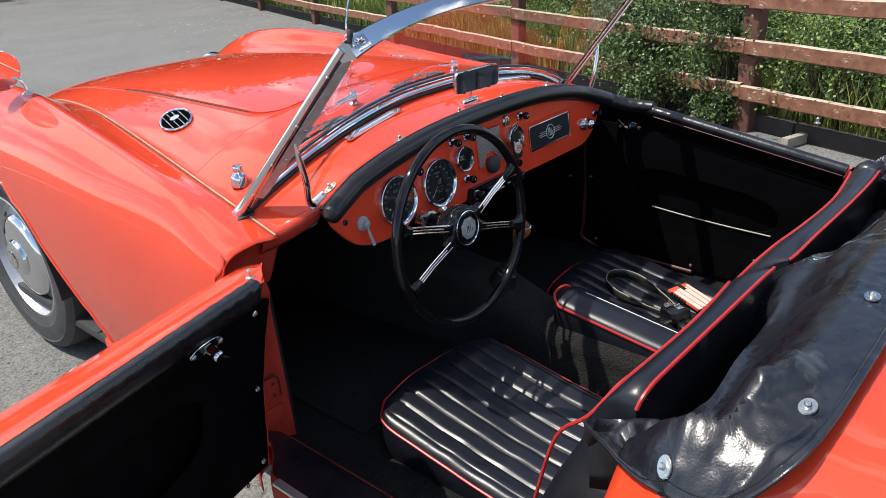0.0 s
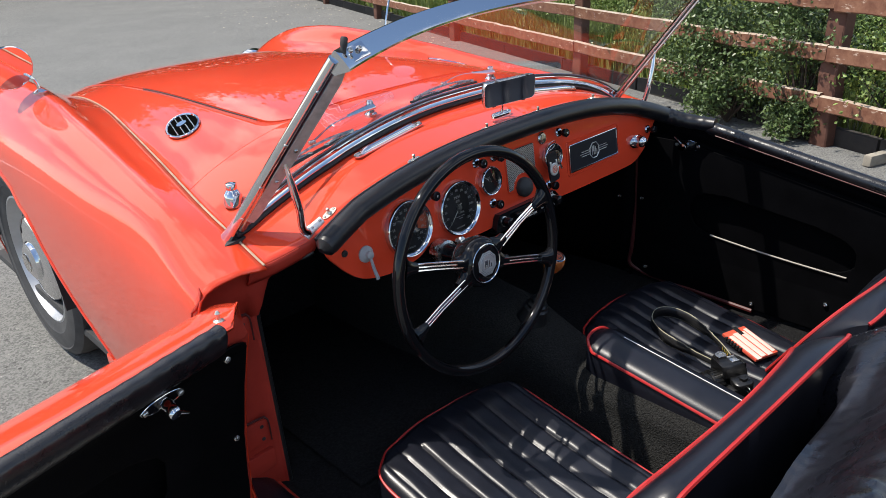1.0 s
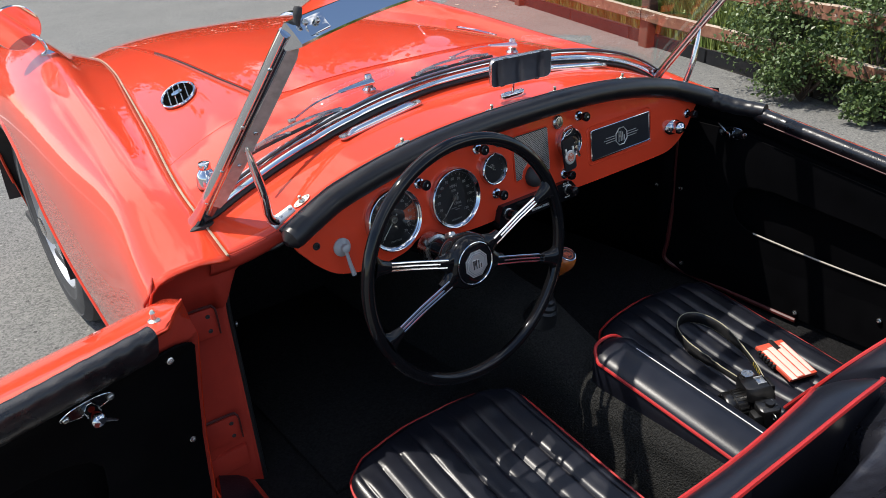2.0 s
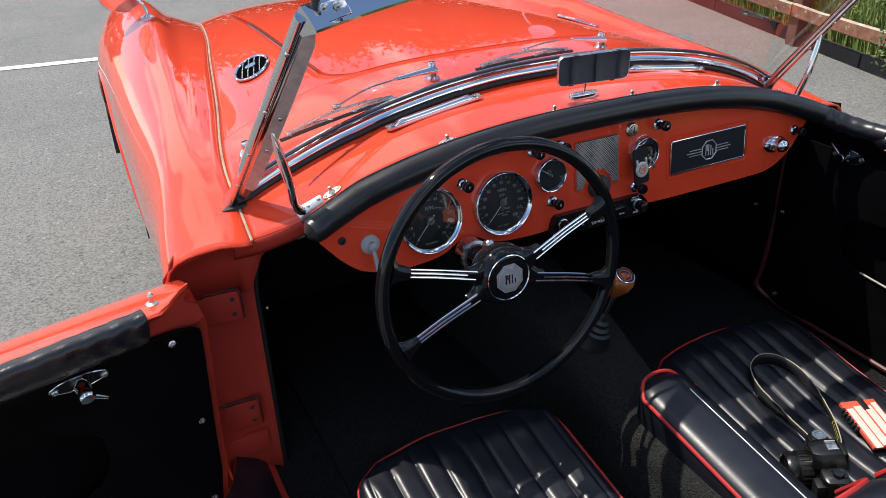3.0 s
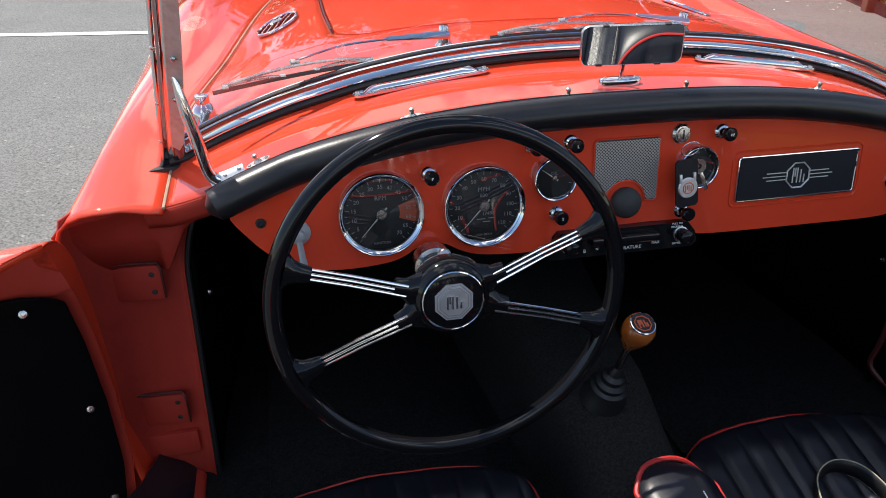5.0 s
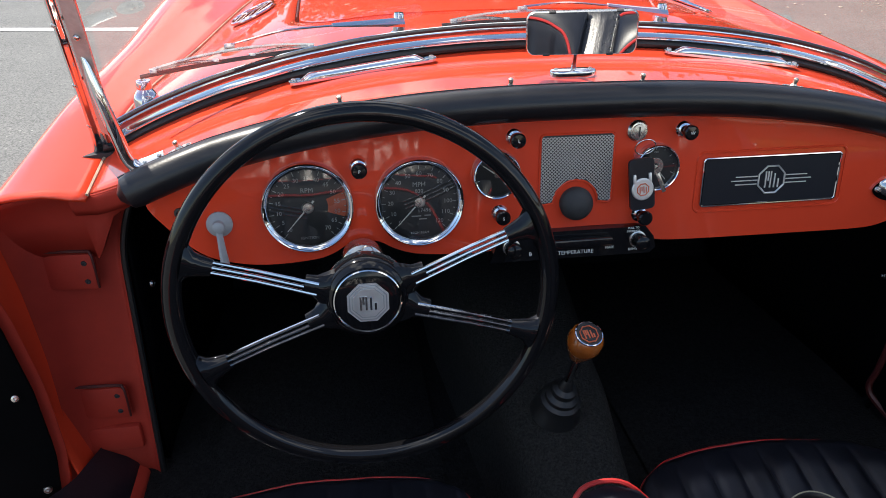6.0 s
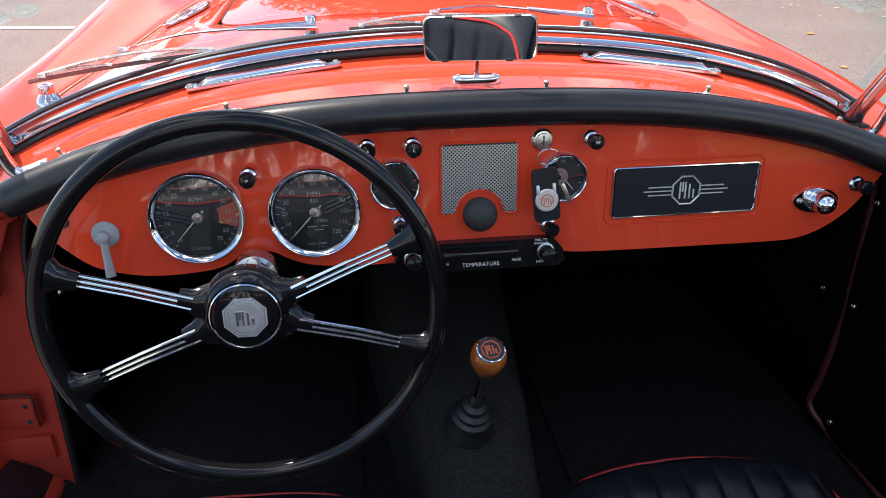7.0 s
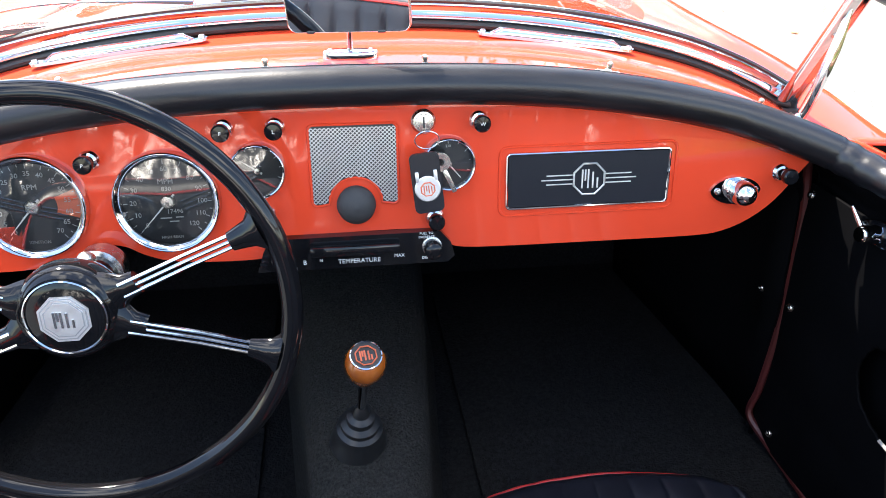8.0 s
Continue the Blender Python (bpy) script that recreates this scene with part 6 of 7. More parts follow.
def seat(side):
    """side -1: driver; xo and xi are the outer and inner edges."""
    s = holder("seat", car, "black leather pleated seat with red piping")
    xo, xi = (-0.538, -0.137) if side < 0 else (0.496, 0.084)
    nx, ny = 160, 44
    bm = bmesh.new()
    rows = []
    for j in range(ny + 1):
        v = j / ny
        row = []
        for i in range(nx + 1):
            u = i / nx
            yf = cushion_outline(u, side) - 0.02 * max(0, abs(2 * u - 1) - 0.75) / 0.25
            yb = -0.60
            y = yf + (yb - yf) * v
            # corners rounded in plan
            e = abs(2 * u - 1)
            taper = 1 - (0.06 if side < 0 else 0.10) * max(0, 1 - v / 0.07) ** 2 - 0.02 * v
            x = (xo + xi) / 2 + (xi - xo) * (u - 0.5) * taper
            z = 0.292 - 0.075 * v
            # pleats in the middle panel
            pu = (u - 0.06) / 0.88
            if 0 < pu < 1 and v > 0.035:
                ph = (pu * 8) % 1.0
                z += 0.0068 * (1 - abs(2 * ph - 1) ** 4.5) * min(1, (v - 0.035) * 14) - 0.002
            z += 0.0035 * noise.noise((x * 11, y * 13, 2.0)) + 0.0012 * noise.noise((x * 45, y * 30, 7.0))
            z -= 0.017 * math.sin(math.pi * min(1, u)) * math.sin(math.pi * min(1, max(0.0, v - 0.12) * 1.14))
            edge = min(u * 0.39, (1 - u) * 0.39, v * 0.55)
            z -= 0.020 * max(0, 1 - edge / 0.022) ** 2
            row.append((x, y, z))
        rows.append(row)
    vs = sheet(bm, rows)
    bmesh.ops.recalc_face_normals(bm, faces=bm.faces)
    part("cushion", bm, LEATHER, s, "pleated black leather cushion", smooth=70)
    rim = [Vector(p) for p in rows[-1][::-1][:1]] + [Vector(r[0]) for r in rows[::-1]] + [Vector(p) for p in rows[0]] + [Vector(r[-1]) for r in rows]
    # skirt
    bm = bmesh.new()
    cen = Vector(((xo + xi) / 2, -0.33, 0))
    low_rows = []
    for f, zf in ((1.0, 0.0), (1.012, 0.25), (1.012, 0.6), (0.98, 1.0)):
        low_rows.append([Vector((cen.x + (p.x - cen.x) * f, cen.y + (p.y - cen.y) * f, p.z - 0.001 + (0.186 - p.z) * zf)) for p in rim])
    sheet(bm, low_rows)
    bmesh.ops.recalc_face_normals(bm, faces=bm.faces)
    part("cushion_side", bm, LEATHER, s, "black leather seat side", smooth=60)
    bm = bmesh.new()
    soft = [p + Vector((0, 0, 0.002)) for p in rim[1:]]
    for _ in range(6):
        soft = [soft[0]] + [(a + b * 2 + c) / 4 for a, b, c in zip(soft, soft[1:], soft[2:])] + [soft[-1]]
    tube(bm, soft, 0.0031, 7)
    part("cushion_piping", bm, PIPING, s, "red cushion piping")
    return s


for side in (-1, 1):
    seat(side)

# padded centre armrest over the tunnel
ar = holder("centre_armrest", car, "padded black leather armrest with red piping")
bm = bmesh.new()
rows = []
for i in range(25):
    v = i / 24
    y = -0.213 - 0.43 * v
    z = 0.382 - 0.058 * v
    k = 1 - 0.10 * max(0, 1 - v / 0.06) ** 2
    sec = [(-0.047, -0.105), (-0.050, -0.04), (-0.050, -0.012), (-0.046, -0.003), (-0.030, 0.004), (0.0, 0.008), (0.022, 0.007), (0.026, 0.0055), (0.03, 0.006), (0.046, 0.001), (0.057, -0.009), (0.063, -0.022), (0.063, -0.105)]
    rows.append([(x * (k if i < 3 else 1), y - (0.012 * abs(x) / 0.06 if i < 2 else 0), z + dz - (0.006 if i == 0 else 0)) for x, dz in sec])
rows.insert(0, [(x, y + 0.002, min(z, 0.29)) for x, y, z in rows[0]])
sheet(bm, rows)
bmesh.ops.recalc_face_normals(bm, faces=bm.faces)
part("pad", bm, LEATHER, ar, "rounded black leather pad", smooth=50)
bm = bmesh.new()
tube(bm, smooth_path([Vector(rows[1][11]) + Vector((0, 0.002, 0.004)), Vector(rows[1][8]) + Vector((0, 0.004, 0.002)), Vector(rows[1][5]) + Vector((0, 0.005, 0.002)), Vector(rows[1][4]) + Vector((-0.004, 0.005, 0.002)), Vector(rows[2][2]) + Vector((0, 0.004, 0.002))] + [Vector(r[2]) + Vector((-0.001, 0, 0.002)) for r in rows[3:]], 3), 0.0034, 7)
tube(bm, smooth_path([Vector(rows[1][11]) + Vector((0, 0.002, 0.004)), Vector(rows[2][11]) + Vector((0.001, 0.002, 0.001))] + [Vector(r[11]) + Vector((0.001, 0, 0.001)) for r in rows[3:]], 3), 0.0030, 7)
part("piping", bm, PIPING, ar, "red piping round the pad")
bm = bmesh.new()
tube(bm, [Vector(r[7]) + Vector((0, 0, 0.001)) for r in rows[4:]], 0.0011, 5)
part("stitching", bm, WHITE, ar, "pale stitched seam")


# seat backs
def seat_back(front, rear, drop_left, drop_right, outer_left):
    """front and rear: the two piped edges as (x, y, z) along the top roll."""
    s = holder("seat_back", car, "low black leather seat back with padded top roll and red piping")
    n = 96
    x0, x1 = front[0][0], front[-1][0]
    bm = bmesh.new()
    rows, fp, rp = [], [], []
    F3, R3 = smooth_path(front, 10), smooth_path(rear, 10)
    for i in range(n + 1):
        x = x0 + (x1 - x0) * i / n
        f = Vector((x, float(np.interp(x, [p.x for p in F3], [p.y for p in F3])), float(np.interp(x, [p.x for p in F3], [p.z for p in F3]))))
        r = Vector((x, float(np.interp(x, [p.x for p in R3], [p.y for p in R3])), float(np.interp(x, [p.x for p in R3], [p.z for p in R3]))))
        for e, drop, outer in (((x - x0) / (0.05 if outer_left else 0.105), drop_left, outer_left), ((x1 - x) / (0.105 if outer_left else 0.05), drop_right, not outer_left)):
            if drop and e < 1:
                k = drop * (1 - math.sqrt(max(0, 1 - (1 - e) ** 2)))
                f += Vector((0, 0.55 * k, -k))
                r += Vector((0, 0.1 * k, -(0.55 if outer else 0.10) * k))
        fp.append(f)
        rp.append(r)
        ph = abs(2 * (((x - x0) / (x1 - x0) * 9) % 1.0) - 1)
        pl = 0.010 * (1 - ph ** 5)
        row = [Vector((x, -0.50 + pl, 0.24)), Vector((x, f.y * 0.45 + -0.515 * 0.55 + pl, (f.z + 0.24) / 2)), Vector((x, f.y + 0.012 + pl, f.z - 0.06)), Vector((x, f.y + 0.008 + 0.3 * pl, f.z - 0.025)), f]
        for a in (0.12, 0.28, 0.45, 0.62, 0.78, 0.9):
            row.append(f.lerp(r, a) + Vector((0, 0, 0.013 * math.sin(math.pi * a) ** 0.8 + 0.0008 * noise.noise((x * 14, a * 2, 1)))))
        row += [r, Vector((x, r.y - 0.003, r.z - 0.04)), Vector((x, r.y - 0.002, 0.24))]
        rows.append(row)
    vs = sheet(bm, rows)
    bm.faces.new(list(reversed(vs[0])))
    bm.faces.new(vs[-1])
    bmesh.ops.recalc_face_normals(bm, faces=bm.faces)
    part("back_pad", bm, LEATHER, s, "black leather back with rounded top roll", smooth=50)
    bm = bmesh.new()
    pts = fp
    if outer_left:
        pts = [Vector((x0, -0.515, 0.27)), Vector((x0, -0.524, 0.33)), Vector((x0, -0.565, 0.486))] + fp
    if outer_left:
        pts = smooth_path(pts[:3] + [p + Vector((0, 0, 0)) for p in pts[3::6]], 5) + pts[-1:]
    tube(bm, [p + Vector((0, 0.001, 0.001)) for p in pts], 0.0033, 7)
    part("front_piping", bm, PIPING, s, "red piping along the front edge")
    bm = bmesh.new()
    tube(bm, [p + Vector((0, -0.001, 0.001)) for p in rp], 0.0034, 7)
    part("rear_piping", bm, PIPING, s, "red piping along the rear edge")
    return s


seat_back([(-0.585, -0.648, 0.602), (-0.465, -0.655, 0.598), (-0.30, -0.664, 0.600), (-0.080, -0.658, 0.600)], [(-0.585, -0.697, 0.622), (-0.47, -0.701, 0.622), (-0.29, -0.708, 0.622), (-0.156, -0.713, 0.622), (-0.080, -0.720, 0.622)], 0.05, 0.100, True)
seat_back([(-0.012, -0.662, 0.598), (0.14, -0.685, 0.600), (0.36, -0.701, 0.602), (0.575, -0.690, 0.612)], [(-0.012, -0.728, 0.613), (0.095, -0.731, 0.615), (0.297, -0.742, 0.616), (0.459, -0.748, 0.618), (0.575, -0.748, 0.622)], 0.100, 0.03, False)


# ---- hinge posts and door openings ----
def post_strip(side):
    """Inner face of the hinge post behind the front wing, from the sill to the scuttle."""
    hp = holder("hinge_post", car, "orange-red painted hinge post")
    deep = 1 if side < 0 else 0
    bm = bmesh.new()
    rows = []
    for i in range(25):
        z = 0.15 + 0.535 * i / 24
        t = max(0.0, (z - 0.19) / 0.495)
        xo = 0.7405 - 0.012 * max(0, t - 0.9) * 10
        xin = 0.618 - 0.014 * deep * (1 - 0.7 * t) - 0.004 * t - (0.052 - 0.010 * deep) * max(0, (t - 0.72) / 0.28) ** 2
        yo = 0.052
        rows.append([(side * x, y, z) for x, y in smooth_pairs([(xo, yo), (xo - 0.014, yo + 0.03), (xo - 0.04, 0.103), (0.66 - 0.02 * t, 0.112 + 0.008 * t * deep), (xin + 0.02, 0.104 + (0.008 + 0.014 * t) * deep), (xin + 0.006 - 0.008 * t * deep, 0.088 + (0.018 + 0.028 * t) * deep), (xin - 0.010 * t * deep, 0.078 + (0.022 + 0.033 * t) * deep), (xin + 0.002 * deep - 0.002 * (1 - deep) - 0.010 * t * deep, 0.082 + (0.022 + 0.033 * t) * deep)])])
    sheet(bm, rows)
    bmesh.ops.recalc_face_normals(bm, faces=bm.faces)
    o = part("post_face", bm, SHADEDPAINT if side < 0 else TRIM, hp, smooth=60)
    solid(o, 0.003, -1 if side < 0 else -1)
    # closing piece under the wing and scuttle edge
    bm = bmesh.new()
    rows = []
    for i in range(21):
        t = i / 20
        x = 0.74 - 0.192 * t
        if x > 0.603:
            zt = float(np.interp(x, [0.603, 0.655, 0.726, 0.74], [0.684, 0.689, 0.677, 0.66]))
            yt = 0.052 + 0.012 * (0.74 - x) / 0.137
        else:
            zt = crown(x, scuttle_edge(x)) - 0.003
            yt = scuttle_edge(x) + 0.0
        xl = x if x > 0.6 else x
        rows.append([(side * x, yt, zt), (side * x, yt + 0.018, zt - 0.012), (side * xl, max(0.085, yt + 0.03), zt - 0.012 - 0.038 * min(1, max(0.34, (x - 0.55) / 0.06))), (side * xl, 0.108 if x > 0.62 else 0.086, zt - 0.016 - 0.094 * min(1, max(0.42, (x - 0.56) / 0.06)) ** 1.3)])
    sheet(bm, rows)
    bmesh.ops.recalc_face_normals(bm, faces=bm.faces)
    solid(part("post_head", bm, SHADEDPAINT if side < 0 else TRIM, hp, smooth=60), 0.003, 0)
    # turned-down lip of the scuttle above the door opening
    if side < 0:
        bm = bmesh.new()
        rows = []
        for i in range(17):
            x = 0.630 - 0.112 * i / 16
            xe = min(x, 0.604)
            yt, zt = scuttle_edge(xe), crown(xe, scuttle_edge(xe))
            rows.append([(side * x, yt + a, zt - b) for a, b in ((0.001, 0.002), (0.003, 0.013), (0.009, 0.025), (0.018, 0.036))])
        sheet(bm, rows)
        bmesh.ops.recalc_face_normals(bm, faces=bm.faces)
        solid(part("scuttle_lip", bm, SHADEDPAINT, hp, smooth=60), 0.003, 0)
    # black edge trim
    bm = bmesh.new()
    pts = []
    for i in range(25):
        z = 0.15 + 0.50 * i / 24
        t = max(0.0, (z - 0.19) / 0.495)
        xin = 0.618 - 0.014 * deep * (1 - 0.7 * t) - 0.004 * t - (0.052 - 0.010 * deep) * max(0, (t - 0.72) / 0.28) ** 2
        pts.append((side * (xin - 0.003 - 0.010 * t * deep), 0.100 + 0.033 * t if side < 0 else 0.10, z))
    pts += [(side * 0.562, 0.090, 0.668), (side * 0.550, 0.060, 0.677), (side * 0.535, 0.038, 0.685), (side * 0.520, 0.033, 0.691)]
    if side < 0:
        tube(bm, smooth_path(pts, 2), 0.005, 7)
        part("edge_trim", bm, DIAL, hp, "black rubber edging")
    else:
        bm.free()
    for z in (0.557, 0.332) if side < 0 else ():
        bm = bmesh.new()
        box(bm, (0, 0, 0), (0.088, 0.012, 0.056), 0.006, Matrix.Translation((side * 0.672, 0.107, z)) @ Matrix.Rotation(radians(4 * side), 4, "Z"))
        part("hinge_plate", bm, SHADEDPAINT, hp, "painted hinge plate")
        # dark tube painted in as the shadow line beside the plate
        bm = bmesh.new()
        tube(bm, smooth_path([(side * 0.700, 0.103, z + 0.033), (side * 0.64, 0.1025, z + 0.031), (side * 0.632, 0.0995, z + 0.029), (side * 0.6285, 0.0955, z + 0.020), (side * 0.6278, 0.0948, z - 0.022)], 4), lambda t: 0.0026 - 0.0010 * t, 7)
        part("hinge_shadow_line", bm, MAROON, hp, "dark drawn shadow line along the plate edges")
        for k in (-0.014, 0.014):
            screw(frame_at((side * 0.642, 0.1005, z + k), (0, -1, 0)), 0.0042, hp, RUBBER)
    if side > 0:
        bm = bmesh.new()
        tube(bm, smooth_path([(0.560, 0.02, 0.690), (0.594, 0.070, 0.655), (0.608, 0.077, 0.60), (0.615, 0.077, 0.51), (0.618, 0.077, 0.40), (0.611, 0.077, 0.285), (0.604, 0.077, 0.235), (0.614, 0.04, 0.212), (0.616, -0.02, 0.206), (0.612, -0.1, 0.206), (0.606, -0.3, 0.205)], 5), 0.0058, 7)
        part("maroon_edging", bm, MAROON, hp, "dark red edging of the door opening")
        return hp
    bm = bmesh.new()
    box(bm, (side * 0.664, 0.108, 0.262), (0.085, 0.014, 0.045), 0.006)
    part("pressed_rib", bm, SHADEDPAINT, hp)
    return hp


def smooth_pairs(pr, n=5):
    return [(p.x, p.y) for p in smooth_path([(a, b, 0) for a, b in pr], n)]


for side in (-1, 1):
    post_strip(side)
    bm = bmesh.new()
    tread = bmesh.new()
    rows, trows = [], []
    for i in range(41):
        y = 0.100 - 0.82 * i / 40
        xo = float(np.interp(-y, [-0.100, -0.030, 0.038], [0.690, 0.714, 0.776]))
        # the top falls gently towards the floor and ends in a painted edge
        sec = [(xo, 0.192), (xo, 0.2435), (xo - 0.004, 0.2475), (0.684, 0.2440), (0.650, 0.2240), (0.632, 0.2060), (0.624, 0.2000), (0.621, 0.194), (0.621, 0.150)]
        rows.append([(side * x, y, z) for x, z in sec])
        xt = xo - (0.006 if y > -0.03 else 0.019)
        trows.append([(side * x, y, z) for x, z in ((xt, 0.2460), (xt, 0.2505), (0.683, 0.2475), (0.650, 0.2275), (0.636, 0.2130), (0.634, 0.2090))])
    sheet(bm, rows)
    bmesh.ops.recalc_face_normals(bm, faces=bm.faces)
    part("sill", bm, SHADEDPAINT if side < 0 else CARPET, car, "orange-red door sill" if side < 0 else "black carpeted sill", smooth=40)
    sheet(tread, trows)
    bmesh.ops.recalc_face_normals(tread, faces=tread.faces)
    part("sill_tread", tread, TREAD, car, "dark glossy vinyl sill tread", smooth=40)
    bm = bmesh.new()
    box(bm, (side * 0.655, 0.47, 0.20), (0.05, 0.7, 0.05), 0.01)
    part("rocker_panel", bm, PAINT, car)
    bm = bmesh.new()
    box(bm, (side * 0.766, -0.37, 0.2465), (0.018, 0.65, 0.010), 0.003)
    part("sill_finisher", bm, SATIN, car, "bright metal sill finisher")
    # latch post behind the door
    bm = bmesh.new()
    box(bm, (side * 0.672, -0.712, 0.36), (0.09, 0.012, 0.34), 0.004)
    part("latch_post", bm, PAINT, car)


# ---- doors ----
CAPVINYL = mat("glossy_cap_vinyl", (0.006, 0.006, 0.008), 0.30, 0, vary=0.3, vscale=14, bump=0.35, bscale=330, bdist=0.0010, rvary=0.10, spec=0.6)
DOOR_L = 0.72


def door_front(z, opened):
    """Where the door's front edge lies along it, by height."""
    if not opened:
        return -0.03
    return float(np.interp(z, [0.215, 0.30, 0.43, 0.55, 0.63, 0.66, 0.685, 0.704], [-0.05, -0.06, -0.06, -0.055, -0.048, -0.040, -0.034, -0.028]))


def door_section(inner, opened=True):
    """(n, z) pairs, n towards the cockpit, from the top outer edge down."""
    if inner and opened:
        return [(0.026, 0.698), (0.014, 0.682), (-0.002, 0.662), (-0.016, 0.642), (-0.034, 0.620), (-0.064, 0.538), (-0.096, 0.42), (-0.108, 0.33), (-0.113, 0.24), (-0.113, 0.215)]
    if inner:
        return [(0.066, 0.700), (0.062, 0.672), (0.052, 0.655), (0.052, 0.640), (0.052, 0.62), (0.050, 0.54), (0.045, 0.43), (0.042, 0.33), (0.048, 0.25), (0.050, 0.215)]
    return [(0.030, 0.703), (0.0, 0.704), (-0.03, 0.697), (-0.064, 0.685), (-0.104, 0.664), (-0.128, 0.630), (-0.142, 0.56), (-0.152, 0.45), (-0.150, 0.32), (-0.125, 0.215)] if opened else [(0.078, 0.704), (0.04, 0.708), (0.012, 0.704), (-0.004, 0.690), (-0.040, 0.62), (-0.060, 0.52), (-0.072, 0.42), (-0.076, 0.33), (-0.070, 0.25), (-0.06, 0.215)]


def door(side, M, opened):
    """A door in its own frame: x along it from the hinge, y towards the cockpit, z up; M puts it in place."""
    dr = holder("door", car, "open door with black trim board and padded cap" if opened else "closed door with black trim board and padded cap")

    def P(d, n, z):
        if opened and z > 0.60:
            k = min(1.0, (z - 0.60) / 0.06)
            k = k * k * (3 - 2 * k)
            n += k * (min(n, float(np.interp(d, [-0.05, -0.01, 0.022, 0.042], [-0.036, -0.006, 0.026, 0.06]))) - n)
        if not opened:
            z -= 0.168 * max(0.0, d - 0.12) * max(0.0, min(1.0, (z - 0.33) / 0.33))
        return M @ Vector((d, n, z))

    n = 40
    bm = bmesh.new()
    so = smooth_path([(a, 0, b) for a, b in door_section(False, opened)], 6)
    rows = []
    for i in range(n + 1):
        t = i / n
        rows.append([P(door_front(p.z, opened) * (1 - t) + DOOR_L * t, p.x, p.z) for p in so])
    sheet(bm, rows)
    bmesh.ops.recalc_face_normals(bm, faces=bm.faces)
    solid(part("skin", bm, PAINT, dr, "orange-red door skin", smooth=60), 0.003, 0)
    # front and rear edges
    si = smooth_path([(a, 0, b) for a, b in door_section(True, opened)], 6)
    for d in (0.0, DOOR_L):
        bm = bmesh.new()
        dz = lambda z: door_front(z, opened) if d == 0 else d
        sheet(bm, [[P(dz(p.z), p.x, p.z) for p in so], [P(dz(p.z) + (0.010 if d == 0 else -0.010), 0.5 * (p.x + q.x), 0.5 * (p.z + q.z)) for p, q in zip(so, si)], [P(dz(q.z), q.x, q.z) for q in si]])
        part("edge", bm, PAINT if opened else TRIM, dr, smooth=60)
    # inner frame, painted, visible as a margin round the trim board
    bm = bmesh.new()
    rows = []
    ds = [0.0, 0.01, 0.03, 0.05, 0.07]
    rows = [[P(door_front(p.z, opened) + d * 1.6, p.x - 0.002, p.z) for p in si] for d in ds]
    sheet(bm, rows)
    part("front_margin", bm, SHADEDPAINT if opened else TRIM, dr, smooth=60)
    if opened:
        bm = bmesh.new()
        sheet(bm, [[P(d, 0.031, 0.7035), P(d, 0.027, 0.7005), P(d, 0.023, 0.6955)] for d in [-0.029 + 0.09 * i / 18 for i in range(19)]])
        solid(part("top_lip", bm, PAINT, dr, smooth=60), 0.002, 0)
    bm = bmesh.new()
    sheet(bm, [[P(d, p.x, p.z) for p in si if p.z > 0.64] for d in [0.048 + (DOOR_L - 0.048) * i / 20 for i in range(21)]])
    part("top_return", bm, SHADEDPAINT if opened else TRIM, dr, smooth=60)
    # trim board with the pocket cut out
    bm = bmesh.new()
    zs = [(0.670 if opened else 0.650) - (0.45 if opened else 0.43) * k / 86 for k in range(87)]
    nz = lambda z: float(np.interp(z, [b for a, b in reversed(door_section(True, opened))], [a for a, b in reversed(door_section(True, opened))]))
    dd = [0.030 + (DOOR_L - 0.045) * i / 120 for i in range(121)]
    fr = lambda d, z: d + ((door_front(z, True) + 0.008 - 0.03) if opened else -0.066) * (1 - (d - 0.03) / (DOOR_L - 0.03))

    def hole(d, z):
        c = (d - 0.385) / (0.205 if opened else 0.19)
        return abs(c) ** 3.5 + abs((z - (0.450 if opened else 0.465)) / (0.088 if opened else 0.066)) ** 3 < 1

    def corner(d, z):
        a, b = 0.085 - d, z - 0.616
        return opened and (z > 0.656 or (a > 0 and b > 0 and a * a / 0.055 ** 2 + b * b / 0.040 ** 2 > 1))
    grid = {}
    for i, d in enumerate(dd):
        for k, z in enumerate(zs):
            grid[i, k] = bm.verts.new(P(fr(d, z), nz(z) + 0.006, z))
    for i in range(120):
        for k in range(86):
            cd, cz = (dd[i] + dd[i + 1]) / 2, (zs[k] + zs[k + 1]) / 2
            if not hole(cd, cz) and not corner(cd, cz):
                bm.faces.new((grid[i, k], grid[i + 1, k], grid[i + 1, k + 1], grid[i, k + 1]))
    bmesh.ops.delete(bm, geom=[v for v in bm.verts if not v.link_faces], context="VERTS")
    for _ in range(8):
        bmesh.ops.smooth_vert(bm, verts=[v for v in bm.verts if v.is_boundary], factor=0.5, use_axis_x=True, use_axis_y=True, use_axis_z=True)
    bmesh.ops.recalc_face_normals(bm, faces=bm.faces)
    solid(part("trim_board", bm, TRIM, dr, "black trim board with a pocket opening", smooth=60), 0.004, 0)
    bm = bmesh.new()
    sheet(bm, [[P(d, nz(z) - 0.022, z) for z in (0.63, 0.52, 0.42, 0.32, 0.23)] for d in (0.0, 0.2, 0.35, 0.5, 0.70)])
    part("pocket_lining", bm, TRIM, dr, "dark pocket lining")
    if not opened:
        # pale tube draws the bright line where sun catches the cut edge
        bm = bmesh.new()
